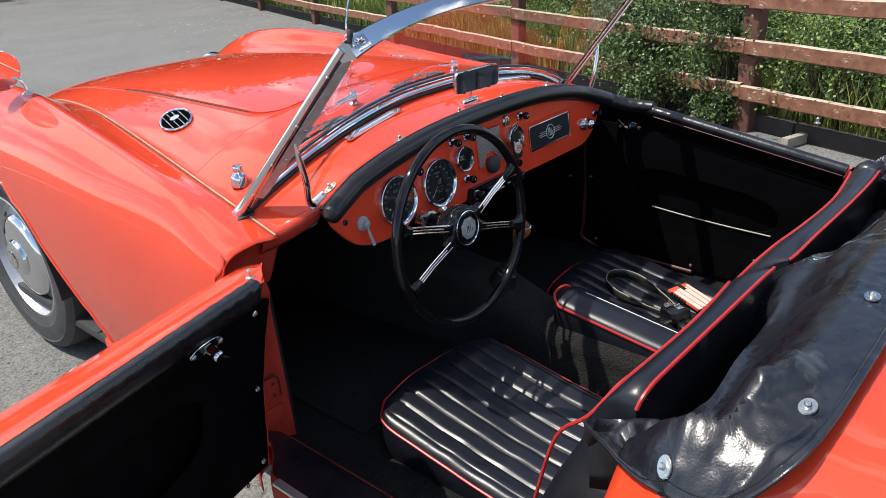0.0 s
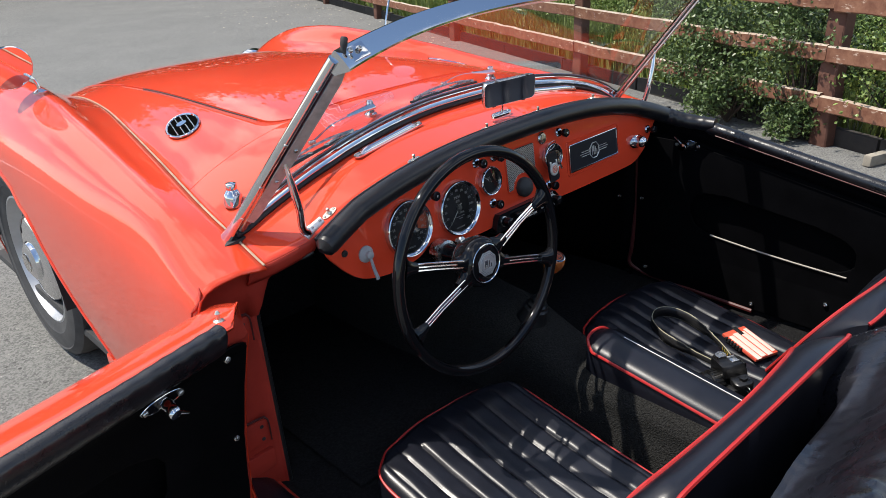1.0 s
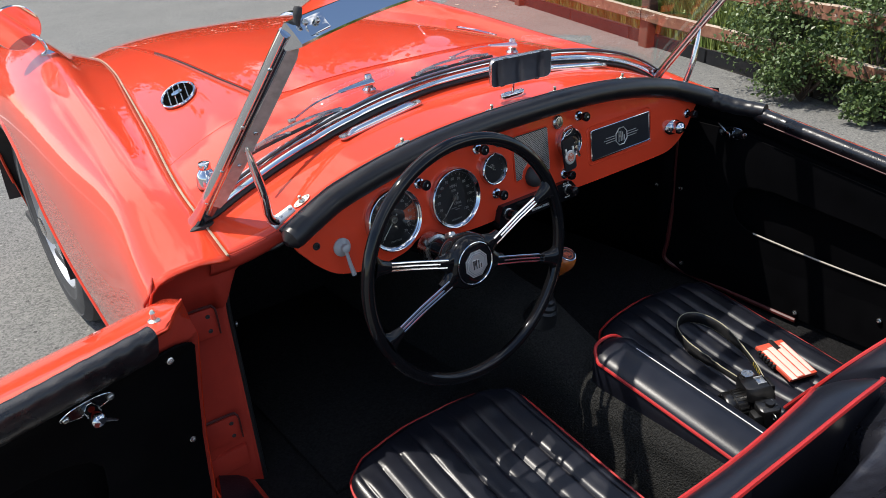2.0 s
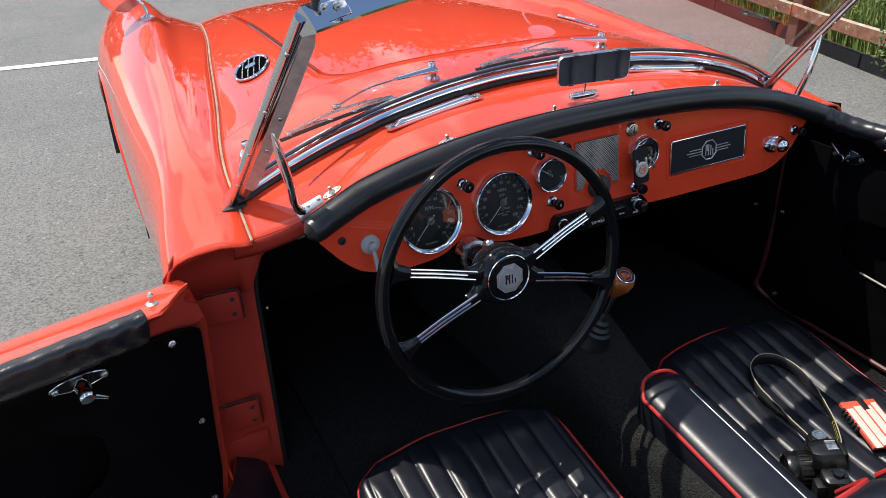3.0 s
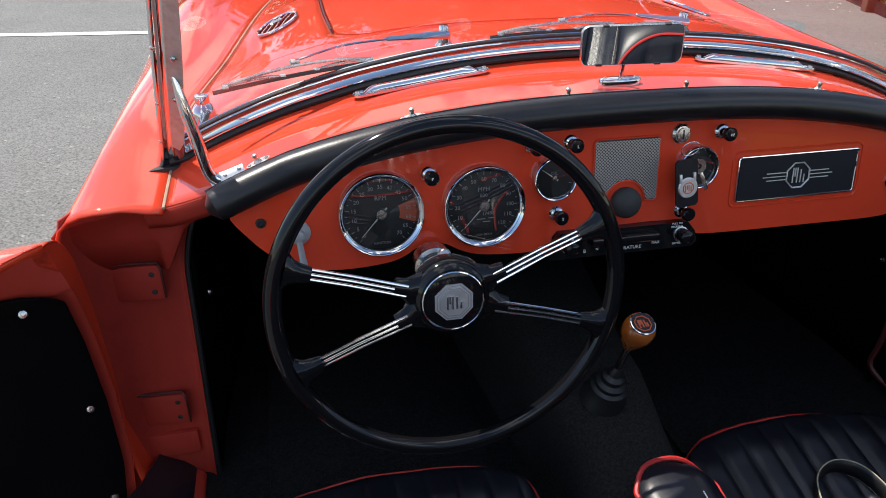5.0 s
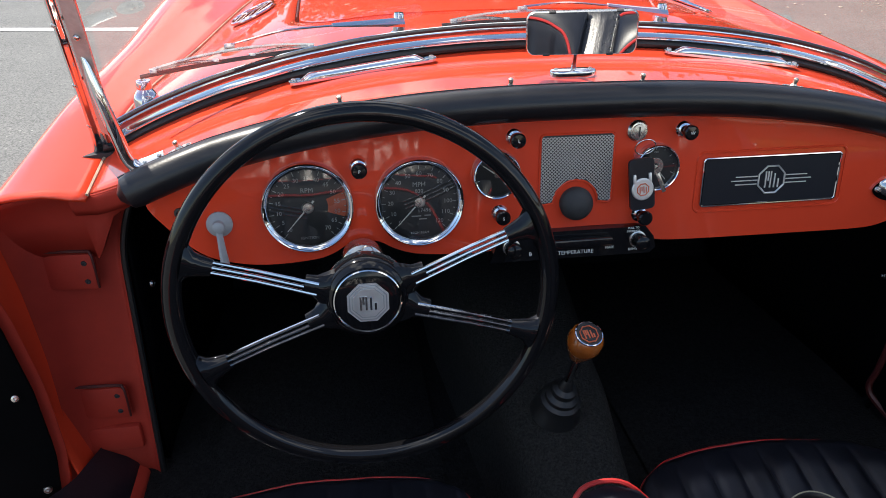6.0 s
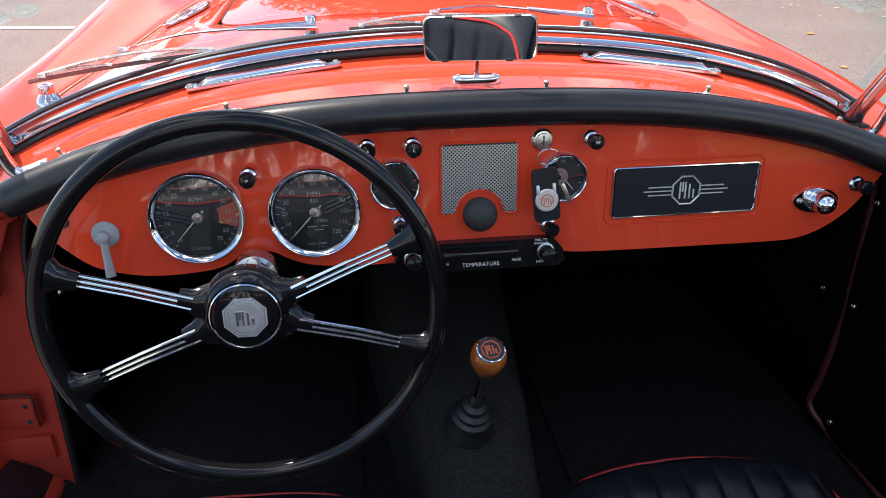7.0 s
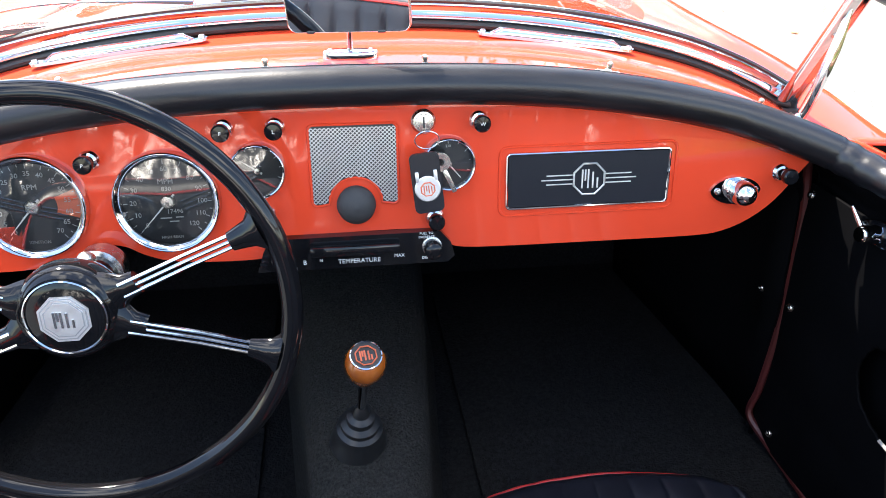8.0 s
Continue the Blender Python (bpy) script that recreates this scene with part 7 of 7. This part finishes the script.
        tube(bm, [P(0.203 + 0.351 * k / 20, nz(0.40) + 0.010, 0.405 - 0.004 * k / 20 - 0.004 * math.sin(math.pi * k / 20)) for k in range(21)], 0.0022, 6)
        part("pocket_edge", bm, BOARDEDGE, dr, "pale cut edge of the pocket opening, drawn for the sun on it")
    if not opened:
        bm = bmesh.new()
        sheet(bm, [[Vector((side * xs, 0.083, z)), P(fr(0.03, z), nz(z) + 0.002, z)] for z, xs in ((0.225, 0.608), (0.27, 0.616), (0.40, 0.624), (0.50, 0.620), (0.58, 0.614), (0.625, 0.608))])
        part("shut_board", bm, TRIM, dr)
    # padded cap
    bm = bmesh.new()
    rnd = random.Random(5)
    if opened:
        sec = smooth_path([(0.016, 0, 0.700), (0.0175, 0, 0.711), (0.023, 0, 0.7165), (0.032, 0, 0.7175), (0.0405, 0, 0.7145), (0.0435, 0, 0.703), (0.038, 0, 0.686), (0.028, 0, 0.672), (0.017, 0, 0.663), (0.009, 0, 0.662), (0.008, 0, 0.668)], 4)
        mid = Vector((0.024, 0, 0.688))
        rows = []
        for i in range(150):
            d = 0.046 + (DOOR_L - 0.051) * (i / 149) ** 1.4
            e = d - 0.046
            fold = 0.0011 * math.exp(-e * 12) + 0.0003
            row = []
            for p in sec:
                w = (p - mid).normalized()
                o = fold * (math.sin(e * 210 + 1.5 * math.sin(p.z * 160)) * 0.5 + 0.8 * noise.noise((d * 45, p.x * 25, p.z * 30)))
                k = 0.93 if i == 0 else (0.985 if i == 1 else 1.0)
                q = mid + (p - mid) * k + w * o
                row.append(P(d, q.x, q.z - 0.02 * d))
            rows.append(row)
        vs = sheet(bm, rows)
        bm.faces.new(vs[0])
        bmesh.ops.recalc_face_normals(bm, faces=bm.faces)
        part("padded_cap", bm, CAPVINYL, dr, "wrinkled glossy black vinyl cap", smooth=70)
    else:
        pts = [P(0.17 + (DOOR_L - 0.175) * i / 99, 0.066 + 0.0002 * rnd.uniform(-1, 1), 0.708) for i in range(100)]
        tube(bm, pts, lambda t: (0.0165 + 0.0011 * math.sin(t * 150 + 2 * math.sin(t * 30)) * math.exp(-t * 8)) * (1 if t > 0.012 else 0.8), 16, flat=1.1)
        part("padded_cap", bm, CAPVINYL, dr, "wrinkled black vinyl cap")
        bm = bmesh.new()
        tube(bm, [P(0.20 + 0.51 * i / 40, 0.0825, 0.6985) for i in range(41)], 0.0014, 6)
        part("cap_piping", bm, MAROON, dr, "thin dark red piping under the cap")
    # stud at the front end
    bm = bmesh.new()
    lathe(bm, [(0.008, 0), (0.008, 0.002), (0.004, 0.004), (0.003, 0.010), (0.004, 0.013), (0.002, 0.017), (0, 0.017)], M @ (Matrix.Translation((0.026, 0.002, 0.7045)) if opened else Matrix.Translation((0.62, 0.03, 0.709))), 14)
    part("cover_stud", bm, STUDMETAL, dr)
    for d, z in ((0.008, 0.622), (-0.026, 0.425), (-0.024, 0.245), (0.03, 0.225)) if opened else ((-0.018, 0.632), (-0.010, 0.460), (0.018, 0.252), (0.34, 0.240), (0.52, 0.30)):
        nrm = M.to_3x3() @ Vector((0, 1, 0.3))
        screw(frame_at(P(d, nz(z) + 0.010, z), nrm), 0.0062, dr)
    # latch
    lz, ld = (0.626, 0.130) if opened else (0.640, 0.118)
    LM = M @ Matrix.Translation((ld, nz(lz) + (0.0125 if opened else 0.009), lz)) @ Matrix.Rotation(radians(-114 if opened else -86), 4, "X") @ Matrix.Rotation(radians(-3), 4, "Z")
    bm = bmesh.new()
    ov = [(0.036 * math.cos(math.pi * k / 14), 0.0145 * math.sin(math.pi * k / 14) ** 1.25) for k in range(15)] + [(-0.036 * math.cos(math.pi * k / 14), -0.0145 * math.sin(math.pi * k / 14) ** 1.25) for k in range(1, 14)]
    tube(bm, [LM @ Vector((x, y, 0.0022)) for x, y in ov], 0.0009, 6, closed=True)
    part("latch_rim", bm, CHROME, dr, "thin chrome rim of the latch plate")
    # chrome plate given a black material: the dark reflection is put into its colour
    bm = bmesh.new()
    slab(bm, ov, 0.0, 0.0026, LM)
    part("latch_plate", bm, BAKELITE, dr, "pointed oval latch plate, black for the dark its chrome mirrors")
    bm = bmesh.new()
    lathe(bm, [(0.011, 0.003), (0.0115, 0.012), (0.0105, 0.016), (0.011, 0.018), (0.011, 0.028), (0.009, 0.031), (0, 0.0315)], LM, 10)
    tube(bm, [LM @ Vector((0, 0, 0.024)), LM @ Vector((-0.024, 0.014 if opened else -0.026, 0.030))], lambda t: 0.004 - 0.002 * t, 8)
    part("latch_handle", bm, CHROME, dr, "chrome latch handle")
    for k in (-0.030, 0.030):
        screw(LM @ Matrix.Translation((k, 0, 0.003)), 0.005, dr)
    return dr


# open driver's door: along d from its front edge, n towards the seats
dvec, nvec = Vector((-0.9763, -0.2164, 0)), Vector((0.2164, -0.9763, 0))
MD = Matrix((dvec, nvec, Vector((0, 0, 1)))).transposed().to_4x4()
door(-1, Matrix.Translation((-0.742, -0.078, 0)) @ MD, True)
# closed passenger door
MR = Matrix((Vector((0, -1, 0)), Vector((-1, 0, 0)), Vector((0, 0, 1)))).transposed().to_4x4()
door(1, Matrix.Translation((0.668, 0.045, -0.016)) @ MR, False)

# vinyl roll running from the dash pad along the passenger side
bm = bmesh.new()
tube(bm, smooth_path([(0.5475, -0.0255, 0.7135), (0.560, -0.037, 0.7075), (0.576, -0.056, 0.700), (0.590, -0.085, 0.694), (0.599, -0.12, 0.692), (0.602, -0.145, 0.692)], 9), lambda t: 0.0205 - 0.0035 * t + 0.0007 * math.sin(t * 34) * (t > 0.05) * (t < 0.8), 18)
part("side_roll", bm, VINYL, car, "black vinyl roll joining dash and door")

# ---- folded hood cover behind the seats ----
hc = holder("hood_cover", car, "creased black vinyl cover over the folded hood")
bm = bmesh.new()
OUT = [(-0.622, -0.630, 0.560), (-0.672, -0.690, 0.578), (-0.718, -0.770, 0.590), (-0.726, -0.860, 0.610), (-0.675, -0.926, 0.678), (-0.50, -0.945, 0.700), (-0.25, -0.950, 0.706), (0, -0.950, 0.708)]
INN = [(-0.607, -0.640, 0.552), (-0.590, -0.690, 0.560), (-0.570, -0.735, 0.566), (-0.500, -0.760, 0.570), (-0.38, -0.758, 0.572), (-0.25, -0.754, 0.574), (-0.12, -0.756, 0.590), (0, -0.762, 0.604)]
OUT += [(-x, y, z) for x, y, z in reversed(OUT[:-1])]
INN += [(0.12, -0.784, 0.592), (0.25, -0.810, 0.578), (0.38, -0.815, 0.580), (0.500, -0.800, 0.575), (0.570, -0.770, 0.570), (0.590, -0.740, 0.560), (0.607, -0.70, 0.552)]
OP, IP = smooth_path(OUT, 32), smooth_path(INN, 32)
NV = 60
rows = []
for i, (a, b) in enumerate(zip(IP, OP)):
    row = []
    e = abs(2 * i / (len(OP) - 1) - 1)  # 1 at the ends
    for j in range(-4, NV + 1):
        v = max(0, j) / NV
        p = a.lerp(b, v)
        s = min(1.0, v / 0.70)
        s = s * s * (3 - 2 * s)
        z = a.z + (b.z - a.z) * s + 0.010 + (1 - v) ** 2 * (0.026 * noise.noise((p.x * 6.0, 4.0, 1.0)) + 0.006)
        f = math.sin(math.pi * v) ** 0.7
        # folds fan out from the corner fastener
        ox, oy = abs(p.x) - 0.705, p.y + 0.80
        rad, th = math.hypot(ox, oy), math.atan2(oy + 0.02, -ox + 0.02)
        wob = noise.noise((p.x * 7, p.y * 7, 2.0))
        near = math.exp(-((rad - 0.13) / 0.10) ** 2)
        fan = math.cos(7.5 * th + 1.3 + 2.2 * wob + 5.0 * (rad - 0.12))
        fan = math.copysign(abs(fan) ** 0.7, fan)
        swag = noise.noise((p.x * 6.5 + p.y * 9, p.y * 12 - p.x * 3, 3.0))
        fine = noise.noise((p.x * 26, p.y * 26, 8.0))
        cn = max(0.0, min(1.0, (abs(p.x) - 0.44) / 0.16))
        v0 = 0.48 + 0.30 * cn
        g = f if v < v0 else f * max(0.0, 1 - (v - v0) / 0.22) ** 1.5
        ridge = 0.5 - abs(noise.noise((p.x * 9 - p.y * 11, p.y * 9 + p.x * 6, 21.0))) * 2.2
        z += g * (0.032 * near * fan + (0.032 + 0.012 * e) * (0.4 + 0.6 * cn) * swag + 0.020 * (0.35 + 0.65 * cn) * ridge + 0.005 * fine + 0.007 * (0.3 - abs(noise.noise((p.x * 31 - p.y * 14, p.y * 17 + p.x * 22, 41.0)))) + 0.008 * (0.25 - abs(noise.noise((p.x * 19 + p.y * 8, p.y * 21 - p.x * 9, 31.0)))))
        if p.y < -0.715:
            z = max(z, rear_z(abs(p.x), p.y) + 0.007 + 0.010 * g * (0.5 + 0.5 * fan * near))
        z += 0.0011 * noise.noise((p.x * 60, p.y * 60, 5.0)) + 0.0008 * noise.noise((p.x * 110, p.y * 90, 6.0))
        q = Vector((p.x + 0.006 * g * fine, p.y + 0.010 * g * swag, z))
        if j < 0:
            apron = max(0.0, min(1.0, (0.14 - abs(p.x + 0.045)) / 0.03))
            q.z += 0.032 * j
            q.y += 0.004 - 0.036 * j * apron
        row.append(q)
    rows.append(row)
sheet(bm, rows)
bmesh.ops.recalc_face_normals(bm, faces=bm.faces)
o = part("cover", bm, CANVAS, hc, "creased shiny black vinyl", smooth=80)
solid(o, 0.003, 1)
bm = bmesh.new()
tube(bm, [Vector(r[-4]) + Vector((0, 0, 0.0035)) for r in rows], 0.0018, 5)
part("hem_seam", bm, CANVAS, hc)
# zip running back along the middle of the cover
zc = min(range(len(rows)), key=lambda i: abs(rows[i][20].x + 0.03))
line = [Vector(p) for p in rows[zc][0:-6]]
for sx in (-1, 1):
    bm = bmesh.new()
    sheet(bm, [[p + Vector((sx * a, 0, 0.0025 + 0.0012 * (a < 0.006))) for a in (0.003, 0.005, 0.0065, 0.016)] for p in line])
    solid(part("zip_tape", bm, CANVAS, hc, "stitched black zip tape"), 0.0012, 0)
bm = bmesh.new()
for p, q in zip(line, line[1:]):
    for k in range(3):
        c = p.lerp(q, k / 3)
        box(bm, c + Vector((0.0015 * (-1) ** k, 0, 0.004)), (0.0045, 0.0016, 0.002))
tagged(part("zip_teeth", bm, STEEL, hc, "dull metal zip teeth", smooth=0), kind="stuff")
for x, y in ((-0.315, -0.905), (-0.592, -0.903), (-0.704, -0.790), (0.0, -0.905), (0.315, -0.905), (0.592, -0.903), (0.704, -0.790)):
    k = min(((i, j) for i in range(1, len(rows) - 1) for j in range(5, len(rows[0]) - 1)), key=lambda c: (rows[c[0]][c[1]].x - x) ** 2 + (rows[c[0]][c[1]].y - y) ** 2)
    q = rows[k[0]][k[1]]
    lo_i, hi_i = rows[max(0, k[0] - 5)][k[1]], rows[min(len(rows) - 1, k[0] + 5)][k[1]]
    lo_j, hi_j = rows[k[0]][max(0, k[1] - 4)], rows[k[0]][min(len(rows[0]) - 1, k[1] + 4)]
    nrm = (hi_i - lo_i).cross(hi_j - lo_j).normalized()
    if nrm.z < 0:
        nrm = -nrm
    M = frame_at(q + nrm * 0.004, nrm, (0, 1, 0)) @ Matrix.Rotation(radians(20 if abs(x) > 0.65 else 0), 4, "Z")
    f = holder("turn_fastener", hc)
    bm = bmesh.new()
    for s0, s1, z0, z1 in ((1.0, 1.0, 0, 0.0022), (0.94, 0.94, 0.0, 0.0034), (0.62, 0.58, 0.0, 0.0040)):
        slab(bm, [(s0 * 0.0145 * math.cos(2 * math.pi * k / 24), s1 * 0.0102 * math.sin(2 * math.pi * k / 24)) for k in range(24)], z0, z1, M)
    part("eyelet", bm, STEEL, f, "oval plated eyelet")
    bm = bmesh.new()
    lathe(bm, [(0.005, 0.003), (0.0045, 0.007), (0.003, 0.009), (0, 0.009)], M, 14)
    part("turn_peg", bm, STEEL, f)

# ---- things left on the passenger seat ----
def small_part(name, fn, material, parent, label=""):
    b = bmesh.new()
    fn(b)
    return part(name, b, material, parent, label)


cm = tagged(holder("camera_body"), "black digital camera with strap lying on the seat", "camera")
CMX = Matrix.Translation((0.184, -0.444, 0.237)) @ Matrix.Rotation(radians(58), 4, "Z") @ Matrix.Rotation(radians(-7), 4, "X")
CAMB = mat("camera_black", (0.006, 0.006, 0.0065), 0.27, 0, vary=0.2, vscale=40, bump=0.4, bscale=500, bdist=0.0006)
GRIPR = mat("camera_grip_rubber", (0.006, 0.006, 0.006), 0.5, 0, spec=0.3, bump=0.8, bscale=700, bdist=0.0008)


def at(x, y, z):
    return CMX @ Matrix.Translation((x, y, z))


def camera_body_shape(b):
    """Rounded body outline, taller in the middle, seen from above."""
    top = [(-0.060, 0.016), (-0.052, 0.024), (-0.036, 0.025), (-0.028, 0.018), (0.030, 0.018), (0.052, 0.017), (0.061, 0.009), (0.061, -0.012), (0.055, -0.018), (-0.054, -0.018), (-0.061, -0.011)]
    rows = [[CMX @ Vector((x * f, y * f, z)) for x, y in top] for f, z in ((0.95, 0.0), (1.0, 0.004), (1.0, 0.058), (0.97, 0.063), (0.88, 0.066))]
    vs = sheet(b, rows, wrap=True)
    b.faces.new(list(reversed(vs[0])))
    b.faces.new(vs[-1])
    bmesh.ops.recalc_face_normals(b, faces=b.faces)


def prism_shape(b):
    """Faceted finder housing with sloping sides."""
    rows = [[CMX @ Vector((x, y, z)) for x, y in ((-w, -d0), (w, -d0), (w * 1.02, d1 * 0.5), (w * 0.7, d1), (-w * 0.7, d1), (-w * 1.02, d1 * 0.5))] for w, d0, d1, z in ((0.029, 0.020, 0.030, 0.062), (0.026, 0.020, 0.031, 0.074), (0.019, 0.017, 0.029, 0.086), (0.014, 0.013, 0.022, 0.0885))]
    vs = sheet(b, rows, wrap=True)
    b.faces.new(vs[-1])
    bmesh.ops.recalc_face_normals(b, faces=b.faces)


small_part("body", camera_body_shape, CAMB, cm, "black moulded camera body")
small_part("prism", prism_shape, CAMB, cm, "faceted finder housing")
small_part("grip", lambda b: box(b, (0, 0, 0), (0.026, 0.020, 0.052), 0.008, at(-0.046, 0.026, 0.030)), GRIPR, cm, "ribbed rubber grip")
for sx in (-1, 1):
    small_part("shoe_rail", lambda b: box(b, (0, 0, 0), (0.0022, 0.017, 0.0026), 0.0006, at(sx * 0.0095, -0.004, 0.0898)), SATIN, cm, "bright hot shoe rail")
small_part("shoe_plate", lambda b: box(b, (0, 0, 0), (0.016, 0.016, 0.001), 0.0003, at(0, -0.004, 0.0890)), STEEL, cm)
small_part("eyepiece", lambda b: box(b, (0, 0, 0), (0.030, 0.010, 0.020), 0.004, at(0, -0.022, 0.072)), GRIPR, cm, "rubber eyepiece")
small_part("screen", lambda b: box(b, (0, 0, 0), (0.062, 0.003, 0.046), 0.001, at(0.004, -0.0188, 0.032)), BAKELITE, cm, "glossy rear screen")
LM2 = at(0.004, 0.016, 0.034) @ Matrix.Rotation(radians(-90), 4, "X")
small_part("lens", lambda b: lathe(b, [(0.030, 0), (0.031, 0.006), (0.029, 0.008), (0.031, 0.010), (0.0315, 0.030), (0.030, 0.032), (0.031, 0.034), (0.031, 0.044), (0.029, 0.048), (0.026, 0.048), (0.024, 0.043), (0, 0.041)], LM2, 32), CAMB, cm, "black zoom lens")
for k in range(24):
    a = 2 * math.pi * k / 24
    small_part("lens_rib", lambda b: box(b, (0, 0, 0), (0.0014, 0.0035, 0.017), 0.0004, LM2 @ Matrix.Rotation(a, 4, "Z") @ Matrix.Translation((0.0318, 0, 0.020))), GRIPR, cm)
for dx, r, h, m9 in ((-0.044, 0.0085, 0.007, CAMB), (0.043, 0.0125, 0.009, STEEL)):
    small_part("dial", lambda b: lathe(b, [(r, 0), (r, h * 0.8), (r * 0.9, h), (r * 0.55, h), (r * 0.5, h * 0.9), (0, h * 0.9)], at(dx, -0.001, 0.065), 28), m9, cm, "knurled mode dial" if dx > 0 else "shutter button")
for k, (dx, dy) in enumerate(((-0.032, 0.006), (-0.036, -0.008), (-0.048, -0.010), (0.030, -0.012), (0.052, -0.010))):
    small_part("button", lambda b: lathe(b, [(0.0032, 0), (0.0032, 0.0018), (0.0024, 0.0026), (0, 0.0027)], at(dx, dy, 0.0655), 12), STEEL if k % 2 else CAMB, cm)
for sx in (-1, 1):
    small_part("strap_lug", lambda b: tube(b, [at(sx * 0.060, 0, 0.052) @ Vector((0.004 * sx + 0.006 * math.cos(2 * math.pi * q / 12) * sx, 0, 0.006 * math.sin(2 * math.pi * q / 12))) for q in range(12)], 0.0008, 5, closed=True), STEEL, cm)
# strap: one broad loop standing on the cushion
bm = bmesh.new()
SHIFT = Vector((0.043, 0.021, -0.024))  # down onto the cushion
loop = smooth_path([Vector(q) + SHIFT for q in [(0.165, -0.43, 0.298), (0.185, -0.38, 0.289), (0.196, -0.320, 0.288), (0.204, -0.262, 0.292), (0.226, -0.218, 0.300), (0.262, -0.204, 0.308), (0.294, -0.222, 0.308), (0.306, -0.265, 0.302), (0.298, -0.315, 0.292), (0.275, -0.37, 0.282), (0.235, -0.42, 0.280), (0.195, -0.445, 0.292)]], 8)
rows = []
for i, p in enumerate(loop):
    t = i / (len(loop) - 1)
    w = 0.0125 if 0.18 < t < 0.74 else 0.006
    w = 0.5 * (w + 0.009) if 0.14 < t < 0.22 or 0.70 < t < 0.78 else w
    rows.append([p + Vector((0, 0, -w)), p + Vector((0.0012, 0.001, 0)), p + Vector((0, 0, w))])
sheet(bm, rows)
solid(part("strap", bm, mat("strap_leather", (0.016, 0.016, 0.017), 0.38, bump=0.3, bscale=400, bdist=0.0005), cm, "broad black strap loop"), 0.0030, 0)
bm = bmesh.new()
for k in range(6):
    a, b2 = Vector(loop[74 + k]), Vector(loop[75 + k])
    d2 = (b2 - a).normalized()
    side2 = d2.cross(Vector((0, 0, 1))) * 0.0022
    tube(bm, [a + side2 + Vector((0, 0, -0.003)), a + side2 + Vector((0, 0, 0.004))], 0.0010, 4)
part("strap_print", bm, mat("yellow_print", (0.55, 0.42, 0.05), 0.6), cm, "yellow printed bars on the strap")
bm = bmesh.new()
for zz in (-1, 1):
    tube(bm, [Vector(r[0 if zz < 0 else 2]) + Vector((0, 0, 0.0005 * zz)) for r in rows[4:-3]], 0.0011, 5)
part("strap_edge", bm, mat("pale_edge_stitching", (0.36, 0.33, 0.22), 0.6), cm, "pale stitched strap edges")

cd = tagged(holder("card_wallet"), "red and white striped card wallet lying on the seat", "wallet")
WM = Matrix.Translation((0.378, -0.394, 0.250)) @ Matrix.Rotation(radians(-19), 4, "Z") @ Matrix.Rotation(radians(8), 4, "X")
REDC = mat("red_card", (0.62, 0.09, 0.05), 0.45, vary=0.25, vscale=30)
PALE = mat("pale_card", (0.80, 0.66, 0.60), 0.40, color2=(0.80, 0.50, 0.42), vscale=9)
small_part("body", lambda b: box(b, (0, 0, 0), (0.070, 0.108, 0.008), 0.002, WM), REDC, cd, "red folded card")
for k, (x, w, y9) in enumerate(((-0.025, 0.013, -0.010), (-0.008, 0.015, -0.006), (0.011, 0.015, -0.008), (0.027, 0.010, -0.002))):
    small_part("stripe", lambda b: box(b, (0, 0, 0), (w, 0.092, 0.002), 0.0005, WM @ Matrix.Translation((x, y9, 0.0042))), PALE, cd, "pale stripe")
small_part("slot", lambda b: box(b, (0, 0, 0), (0.012, 0.030, 0.004), 0.0015, WM @ Matrix.Translation((0.006, 0.044, 0.004))), DIAL, cd, "black slot")
for k in range(6):
    small_part("binding_tooth", lambda b: box(b, (0, 0, 0), (0.008, 0.006, 0.009), 0.0015, WM @ Matrix.Translation((-0.037, -0.008 + 0.009 * k, 0.0))), DIAL, cd)
